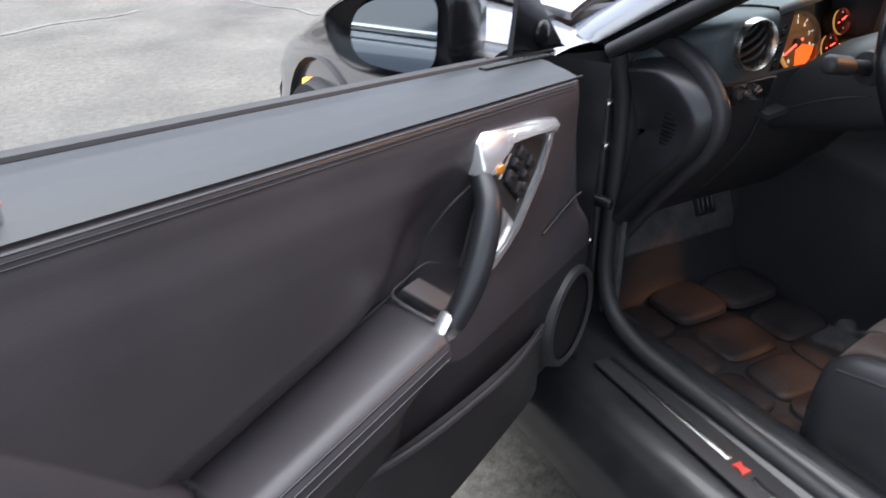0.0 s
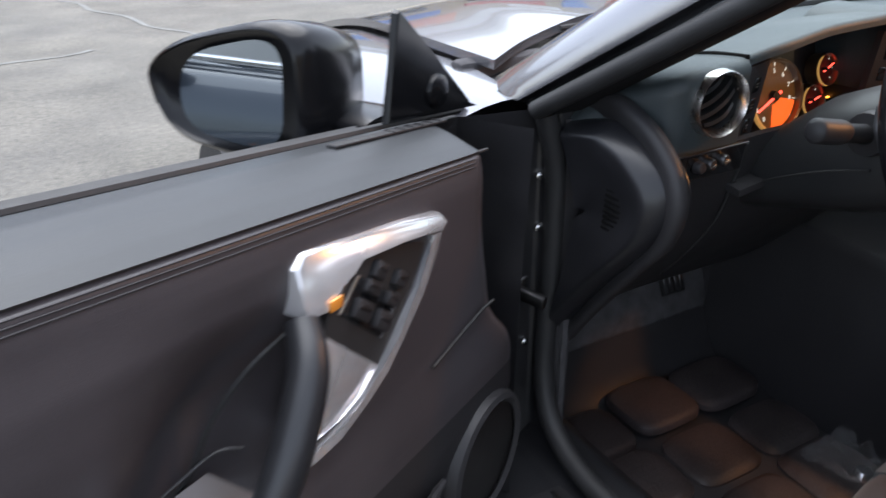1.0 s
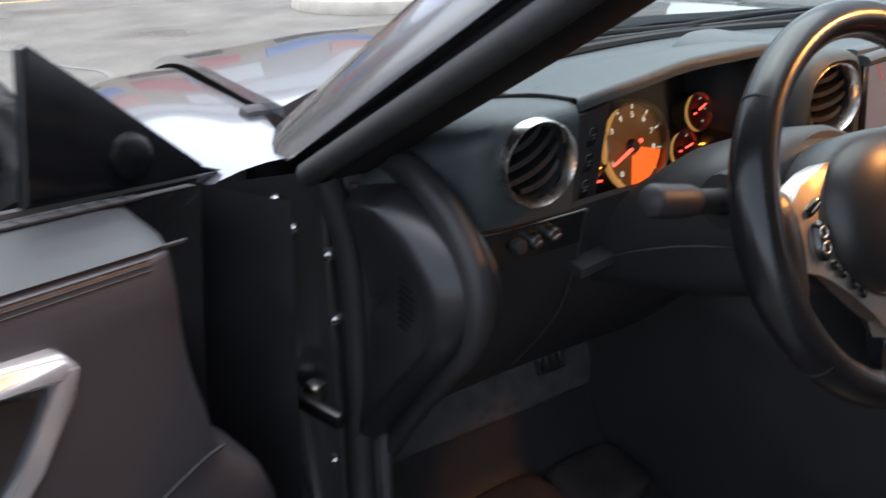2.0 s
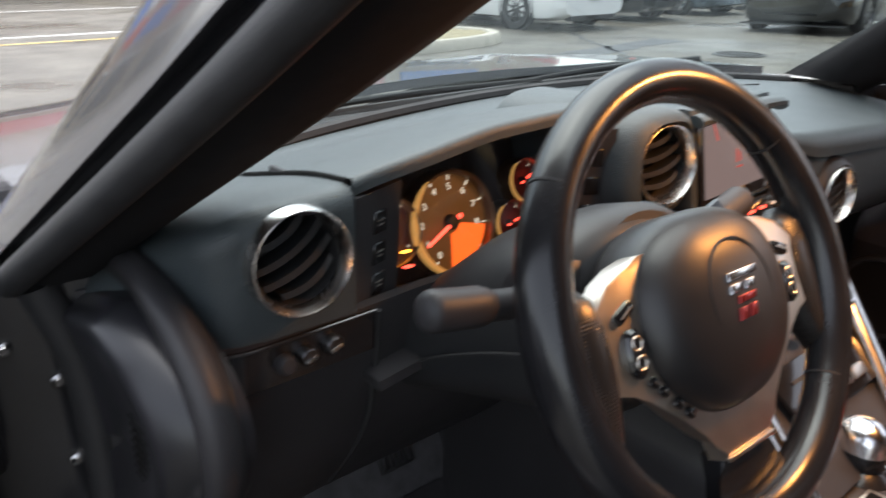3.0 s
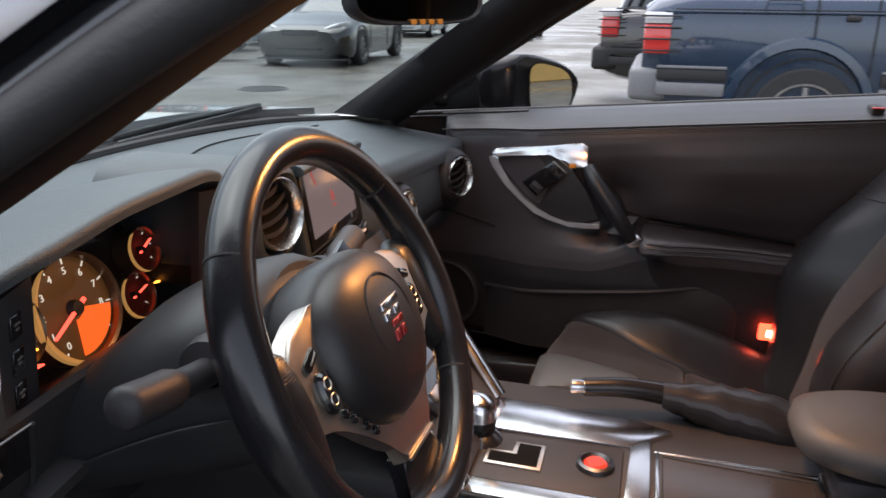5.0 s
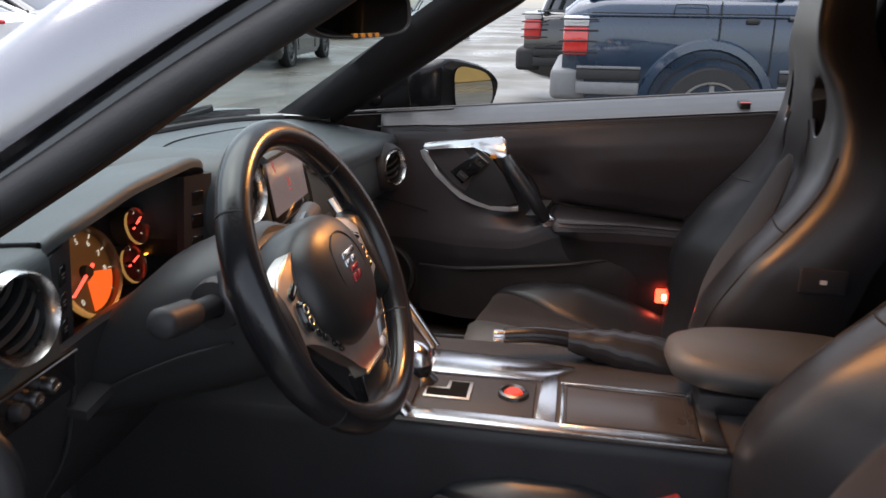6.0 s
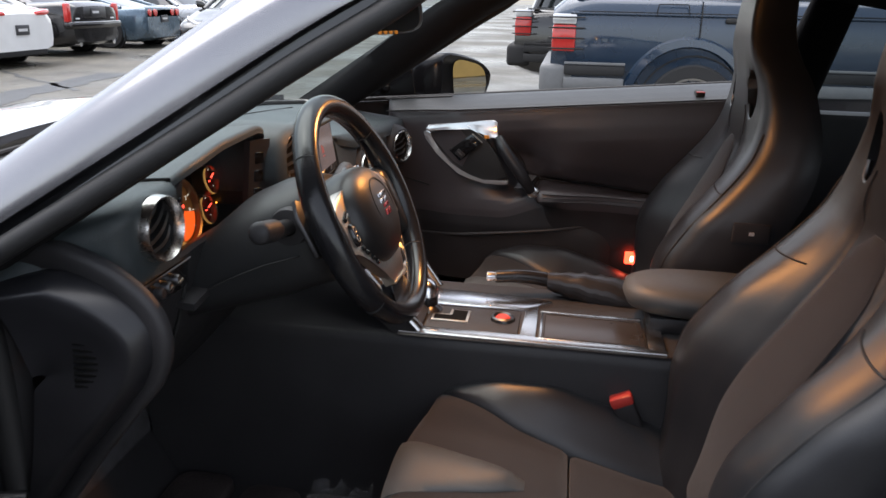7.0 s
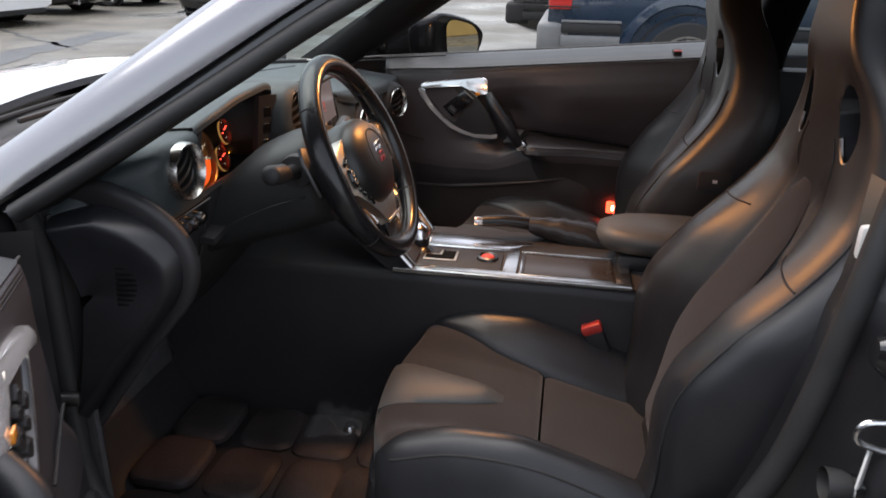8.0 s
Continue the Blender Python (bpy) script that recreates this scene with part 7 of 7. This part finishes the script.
# ---- seats ----
def make_seat(cx, name, label, badge, upright=0.0):
    s = thing(name, (cx, -0.35, 0.27), label, "car seat", group="front seats")
    inward = 1 if cx < 0 else -1

    def cush_z(x, y):
        """Height of the cushion's skin: a low pan between two rolls."""
        base = along(((-0.56, 0.455), (-0.46, 0.468), (-0.30, 0.508), (-0.18, 0.528), (-0.06, 0.534), (-0.03, 0.528), (0.0, 0.495)), y)
        roll = along(((-0.56, 0.47), (-0.50, 0.50), (-0.43, 0.530), (-0.34, 0.562), (-0.25, 0.584), (-0.18, 0.584), (-0.11, 0.570), (-0.05, 0.548), (0.0, 0.50)), y)
        a = abs(x)
        rise = step(0.105, 0.205, a)
        z = mix(base, roll, rise)
        if a > 0.205:
            z -= 0.075 * min((a - 0.205) / 0.055, 1) ** 2
        return z

    def front_half(y):
        return along(((-0.30, 0.122), (-0.22, 0.134), (-0.16, 0.155), (-0.10, 0.182), (-0.05, 0.205), (0.0, 0.205)), y)

    def cushion(wide, y0, y1, n=20, mny=24, drop=0.10):
        def f(u, v):
            y = mix(y0, y1, v)
            x = mix(-1, 1, u) * wide(y)
            edge = min(u, 1 - u, 1)
            sink = 0.006 * (1 - min(edge / 0.06, 1)) ** 2 + 0.006 * (1 - min(min(v, 1 - v) / 0.05, 1)) ** 2
            return (cx + x, y - 0.05 * step(-0.08, 0.02, y) * (x / 0.2) ** 2, cush_z(x, y) - sink)
        return sheet(f, n, mny, (0, 0, -drop))
    part("cushion_insert", cushion(lambda y: 0.119, -0.525, -0.302), SUEDE, s, "brown suede cushion insert", angle=60)
    part("cushion_front", cushion(front_half, -0.298, -0.012, 28, drop=0.12), SUEDE, s, "brown suede thigh support", angle=60)

    def thigh(u, v):
        y = mix(-0.232, -0.022, v)
        w = 0.012 + 0.052 * v + 0.012 * math.sin(math.pi * min(v * 3, 1) / 2)
        x = mix(-w, w, u) - 0.004
        return (cx + x, y, cush_z(x, y) + 0.014 * math.sin(math.pi * u) ** 0.7 * step(0, 0.14, v) + 0.001)
    part("thigh_pad", sheet(thigh, 12, 18, (0, 0, -0.03)), GREY_PAD, s, "tapered grey leather strip", angle=60)
    for sx in (-1, 1):
        def bol(u, v, sx=sx):
            y = mix(-0.56, -0.030, v)
            inner = 0.121 if y < -0.30 else front_half(y) + 0.001
            outer = 0.262 - 0.02 * step(-0.12, -0.03, y)
            x = mix(inner, outer, min(u / 0.72, 1))
            z = cush_z(x, y) + 0.004 * math.sin(math.pi * min(u / 0.72, 1))
            if u > 0.72:
                k = (u - 0.72) / 0.28
                x += 0.010 * math.sin(math.pi * k)
                z = mix(z, 0.36, k)
            z -= 0.006 * (1 - min(u / 0.06, 1)) ** 2
            return (cx + sx * x, y - 0.02 * step(-0.10, -0.02, y) * (x / 0.2) ** 2, z)
        b = part("cushion_bolster", sheet(bol, 30, 30, (-sx * 0.01, 0, -0.05)), LEATHER, s, "glossy black leather side bolster", angle=70)
        part("bolster_seam", tube([(cx + sx * 0.236, y, cush_z(0.236, y) + 0.004) for y in (-0.52, -0.42, -0.30, -0.18, -0.08)], 0.002, 6), BLACK, b)
    part("cushion_base", box((0.50, 0.46, 0.14), (cx, -0.31, 0.37), 0.03, 3), PLASTIC, s)
    part("cushion_nose", blob([(cx, -0.065, 0.380, 0.215, 0.03), (cx, -0.055, 0.43, 0.225, 0.035), (cx, -0.058, 0.475, 0.215, 0.035), (cx, -0.08, 0.500, 0.19, 0.03)], (1, 0, 0), (0, 1, 0), 3, 28), LEATHER, s)
    for sx in (-1, 1):
        part("seat_rail", box((0.03, 0.52, 0.03), (cx + sx * 0.17, -0.30, 0.285), 0.004), DARK_METAL, s)
        part("rail_foot", box((0.04, 0.05, 0.03), (cx + sx * 0.17, -0.08, 0.272), 0.006), DARK_METAL, s)

    # backrest: one leather shell from the hips to the head, with two belt openings
    def mid_y(z):
        return along(((0.38, -0.462), (0.55, -0.502), (0.65, -0.519), (0.71, -0.541), (0.79, -0.588), (0.90, -0.646), (0.96, -0.664), (1.03, -0.668), (1.10, -0.662), (1.18, -0.652), (1.26, -0.658), (1.315, -0.690)), z) + upright * step(0.60, 0.95, z)

    def crest(z):
        return along(((0.38, 0.030), (0.55, 0.042), (0.65, 0.058), (0.72, 0.066), (0.79, 0.060), (0.86, 0.036), (0.92, 0.014), (1.0, -0.004), (1.08, -0.010), (1.15, 0.0), (1.30, 0.0)), z)

    def half(z):
        return along(((0.38, 0.215), (0.46, 0.238), (0.60, 0.262), (0.80, 0.264), (0.90, 0.256), (0.98, 0.238), (1.04, 0.214), (1.10, 0.168), (1.15, 0.124), (1.20, 0.100), (1.27, 0.086), (1.30, 0.074), (1.315, 0.050)), z)

    def side(z):
        return along(((0.38, 0.15), (0.70, 0.17), (0.85, 0.125), (0.95, 0.080), (1.05, 0.052), (1.20, 0.038), (1.315, 0.025)), z)

    def shell(q, z):
        """q runs across: -1 to 1 over the front, beyond that round the sides."""
        a = min(abs(q), 1.0)
        w = half(z)
        rise = step(0.26, 0.66, a)
        y = mid_y(z) + crest(z) * rise
        y -= 0.045 * (1 - math.sqrt(max(1 - max((a - 0.74) / 0.26, 0) ** 2, 0))) + 0.010 * math.exp(-((a - 0.30) / 0.035) ** 2) * step(1.0, 0.93, z)
        x = a * w
        if abs(q) > 1:
            k = (abs(q) - 1) / 0.4
            x += 0.014 * math.sin(math.pi * min(k * 0.8, 1)) * step(1.2, 0.9, z)
            y -= side(z) * k
        return Vector((cx + math.copysign(x, q), y, z))

    def hole(v, sx):
        return (v.x - cx - sx * (0.096 + 0.20 * (1.05 - v.z))) / 0.027, (v.z - 1.055) / 0.052
    bm = bmesh.new()
    nx, nz = 76, 100
    grid = [[bm.verts.new(shell(mix(-1.4, 1.4, i / nx), mix(0.38, 1.315, j / nz))) for i in range(nx + 1)] for j in range(nz + 1)]
    for j in range(nz):
        for i in range(nx):
            q = [grid[j][i], grid[j][i + 1], grid[j + 1][i + 1], grid[j + 1][i]]
            c = sum((v.co for v in q), Vector()) / 4
            if any(math.hypot(*hole(c, sx)) < 1 for sx in (-1, 1)) and abs(i - nx / 2) < nx * 0.36:
                continue
            bm.faces.new(q)
    for v in [v for v in bm.verts if not v.link_faces]:
        bm.verts.remove(v)
    edge_ring = []
    for e in bm.edges:
        if e.is_boundary and all(0.55 < min(math.hypot(*hole(v.co, sx)) for sx in (-1, 1)) < 1.6 for v in e.verts) and 0.97 < e.verts[0].co.z < 1.14:
            edge_ring.append(e)
    for v in {v for e in edge_ring for v in e.verts}:
        sx = 1 if v.co.x > cx else -1
        dx, dz = hole(v.co, sx)
        r = math.hypot(dx, dz)
        v.co.z = 1.055 + 0.052 * dz / r
        v.co.x = cx + sx * (0.096 + 0.20 * (1.05 - v.co.z)) + 0.027 * dx / r
    lip = bmesh.ops.extrude_edge_only(bm, edges=edge_ring)
    for v in (g for g in lip["geom"] if isinstance(g, bmesh.types.BMVert)):
        v.co.y -= 0.060
    part("backrest", bm, LEATHER, s, "black leather backrest with tall headrest and belt openings", angle=70)
    part("back_shell", sheet(lambda u, v: shell(math.copysign(1.4, u - 0.5), mix(0.38, 1.315, v)).lerp(shell(math.copysign(1.4, 0.5 - u), mix(0.38, 1.315, v)), min(u, 1 - u)) + Vector((0, -0.02 * math.sin(math.pi * u), 0)), 12, 30), PLASTIC, s, "dark hard seat back shell")

    def insert(u, v):
        z = mix(0.50, 0.955, v)
        w = along(((0.48, 0.084), (0.6, 0.080), (0.75, 0.076), (0.87, 0.064), (0.93, 0.046), (0.955, 0.022)), z)
        x = mix(-w, w, u)
        return (cx + x, mid_y(z) + 0.001 + 0.008 * math.sin(math.pi * u) ** 0.6 - 0.006 * step(0.94, 1, v), z)
    part("back_insert", sheet(insert, 16, 36, (0, -0.03, 0)), SUEDE, s, "brown suede backrest insert", angle=60)
    for sx in (-1, 1):
        lift = Vector((sx * 0.0006, 0.0008, 0))
        part("bolster_seam", tube([shell(sx * 0.90, z) + lift for z in (0.46, 0.54, 0.62, 0.70, 0.78, 0.86, 0.93, 0.99)], 0.0016, 6), BLACK, s)
        part("bolster_tuck", tube([shell(sx * q, 0.872 + 0.02 * (0.6 - q)) + lift for q in (0.46, 0.56, 0.68, 0.80, 0.88)], 0.0016, 6), BLACK, s)
        part("stitch_line", tube([shell(sx * q, z) + lift for q, z in ((0.30, 0.955), (0.33, 0.98), (0.33, 1.005), (0.28, 1.03))], 0.0012, 6), BLACK, s)
        rim_pts = []
        for k in range(9):
            a = radians(mix(205, 335, k / 8))
            z = 1.055 + 0.051 * math.sin(a)
            x = sx * (0.096 + 0.20 * (1.05 - z)) + 0.026 * math.cos(a)
            rim_pts.append(shell(x / half(z), z) + Vector((0, -0.004, 0)))
        part("belt_hole_trim", tube(rim_pts, 0.004, 8, per=3), DARK_METAL, s, "metal belt guide")
    part("recline_cover", box((0.03, 0.10, 0.075), (cx - inward * 0.262, -0.47, 0.485), 0.02, 3), PLASTIC, s)
    if badge:
        b = part("side_switch", box((0.008, 0.072, 0.042), (cx + inward * 0.276, mid_y(0.80) - 0.062, 0.80), 0.003, 3), PLASTIC, s, "gloss black seat switch")
        part("switch_mark", box((0.002, 0.010, 0.007), (cx + inward * 0.2805, mid_y(0.80) - 0.062, 0.80), 0), WHITE_INK, b)
    return s


make_seat(-0.402, "driver_seat", "black leather bucket seat with brown suede inserts", False)
make_seat(0.400, "passenger_seat", "black leather bucket seat with brown suede inserts, beyond the console", True, 0.030)


# ---- small things ----
def buckle(at, lean, name, label):
    b = thing(name, at, label, "seat belt buckle")
    x, y, z = at
    part("buckle_body", box((0.022, 0.038, 0.065), (0, 0, 0), 0.008, m=Matrix.Translation((x, y, z)) @ pose(0, 0, 0, lean, 0, 0)), PLASTIC, b)
    part("release", box((0.024, 0.040, 0.020), (0, 0, 0.036), 0.005, m=Matrix.Translation((x, y, z)) @ pose(0, 0, 0, lean, 0, 0)), RED_PLASTIC, b, "red release button")
    part("buckle_stalk", tube([(x, y - 0.01, z - 0.03), (x, y - 0.05, z - 0.11), (x, y - 0.09, z - 0.20)], 0.008, 8), DARK_METAL, b)


buckle((-0.205, -0.400, 0.545), -25, "belt_buckle", "red-topped seat belt buckle beside the driver's seat")
buckle((0.215, -0.52, 0.545), -25, "belt_buckle", "red-topped seat belt buckle beside the passenger's seat")

# windscreen mirror
rv = thing("rear_view_mirror", (0, 0.09, 1.17), "black rear-view mirror hung from the windscreen", "mirror")
MM = to_plane(Vector((0.0, 0.092, 1.206)), (1, -0.46, 0), (0, 0.05, 1))
rr = []
for z, k in ((0.030, 0.5), (0.022, 0.85), (0.008, 1.0), (-0.006, 1.0), (-0.010, 0.95), (-0.006, 0.92)):
    rr.append([MM @ Vector((0.118 * k * sp(math.cos(a), 0.5), 0.036 * k * sp(math.sin(a), 0.6), -z)) for a in (math.tau * i / 36 for i in range(36))])
body_rv = part("mirror_body", loft(rr), PLASTIC, rv, angle=60)
bm = bmesh.new()
bm.faces.new([bm.verts.new(MM @ Vector((0.108 * sp(math.cos(a), 0.5), 0.031 * sp(math.sin(a), 0.6), 0.0066))) for a in (math.tau * i / 36 for i in range(36))])
part("mirror_face", bm, MIRROR, body_rv, smooth=False)
part("mirror_stem", tube([MM @ Vector((0, 0, -0.02)), MM @ Vector((0, 0.03, -0.05)), (0.0, 0.115, 1.285)], 0.012, 10), PLASTIC, rv)
for k in range(4):
    part("mirror_button", box((0.008, 0.006, 0.003), (0, 0, 0), 0.001, m=MM @ pose(-0.02 + 0.016 * k, -0.0325, 0.009)), AMBER_GLOW, body_rv)

# pedals
for x, y, z, w, h in ((-0.271, 0.553, 0.469, 0.060, 0.060), (-0.205, 0.565, 0.430, 0.045, 0.12), (-0.56, 0.560, 0.420, 0.060, 0.13)):
    pe = thing("pedal", (x, y, z), "dark foot pedal with metal ribs", "pedal", group="pedals")
    pm = to_plane(Vector((x, y, z)), (1, 0, 0), (0, 0.45, 0.9))
    part("pedal_plate", box((w, h, 0.008), (0, 0, 0), 0.003, m=pm), RUBBER, pe)
    for k in range(4):
        part("pedal_rib", box((0.006, h * 0.8, 0.004), (0, 0, 0), 0.001, 1, m=pm @ pose(w * (-0.36 + 0.24 * k), 0, 0.005)), DARK_METAL, pe)
    part("pedal_arm", tube([(x, y + 0.01, z), (x, y + 0.05, z + 0.10), (x, y + 0.09, z + 0.2)], 0.008, 8), DARK_METAL, pe)

# worn floor mat with raised quilted pads
mat_ob = thing("floor_mat", (-0.42, 0.2, 0.268), "worn brown quilted floor mat with dark grooves", "floor mat")


def mat_pt(u, v):
    x, y = mix(-0.66, -0.20, u), mix(-0.06, 0.52, v)
    return (x, y, 0.298 + 0.28 * step(0.45, 0.62, y) + 0.006 * noise.noise(Vector((x * 8, y * 8, 0))))


part("mat_sheet", sheet(mat_pt, 24, 24, (0, 0, -0.030)), PLASTIC, mat_ob, "dark grooves of the mat")
for i in range(3):
    for j in range(4):
        x, y = -0.582 + 0.152 * i + 0.006 * ((j * 7 + i * 3) % 3 - 1), 0.002 + 0.132 * j + 0.005 * ((i * 5 + j) % 3 - 1)
        hx, hy, rise = 0.0735 + 0.003 * ((i + 2 * j) % 3 - 1), 0.0635 + 0.003 * ((2 * i + j) % 3 - 1), 0.10 * step(0.36, 0.50, y)
        tip = Vector((0.004 * (i - 1), 0.003 * (1 - j % 2), 0))
        part("mat_pad", blob([(x, y, 0.290 + rise, hx, hy), (x, y, 0.301 + rise, hx * 0.99, hy * 0.99), (x + tip.x, y + tip.y, 0.3055 + rise, hx * 0.95, hy * 0.94), (x + tip.x, y + tip.y, 0.3085 + rise, hx * 0.80, hy * 0.78), (x + tip.x, y + tip.y, 0.3095 + rise, hx * 0.3, hy * 0.3)], (1, 0, 0), (0, 1, 0), 4.2, 32), MAT, mat_ob)
for k, (x, y) in enumerate(((-0.62, 0.02), (-0.25, 0.10))):
    single("mat_clip", lathe([(0.0, 0.012), (0.012, 0.011), (0.018, 0.004), (0.019, 0.0)], Matrix.Translation((x, y, 0.308)), 18), CHROME if k else BRUSHED, "small metal floor mat clip", "clip", group="mat clips")
pw = thing("plastic_wrap", (-0.25, 0.12, 0.318), "crumpled clear plastic scrap on the floor mat", "plastic scrap")
part("wrap_sheet", sheet(lambda u, v: (mix(-0.31, -0.195, u), mix(0.06, 0.18, v), 0.330 + 0.030 * noise.noise(Vector((u * 4, v * 4, 3))) + 0.012 * noise.noise(Vector((u * 11, v * 11, 5)))), 30, 24), FILM, pw, angle=20)
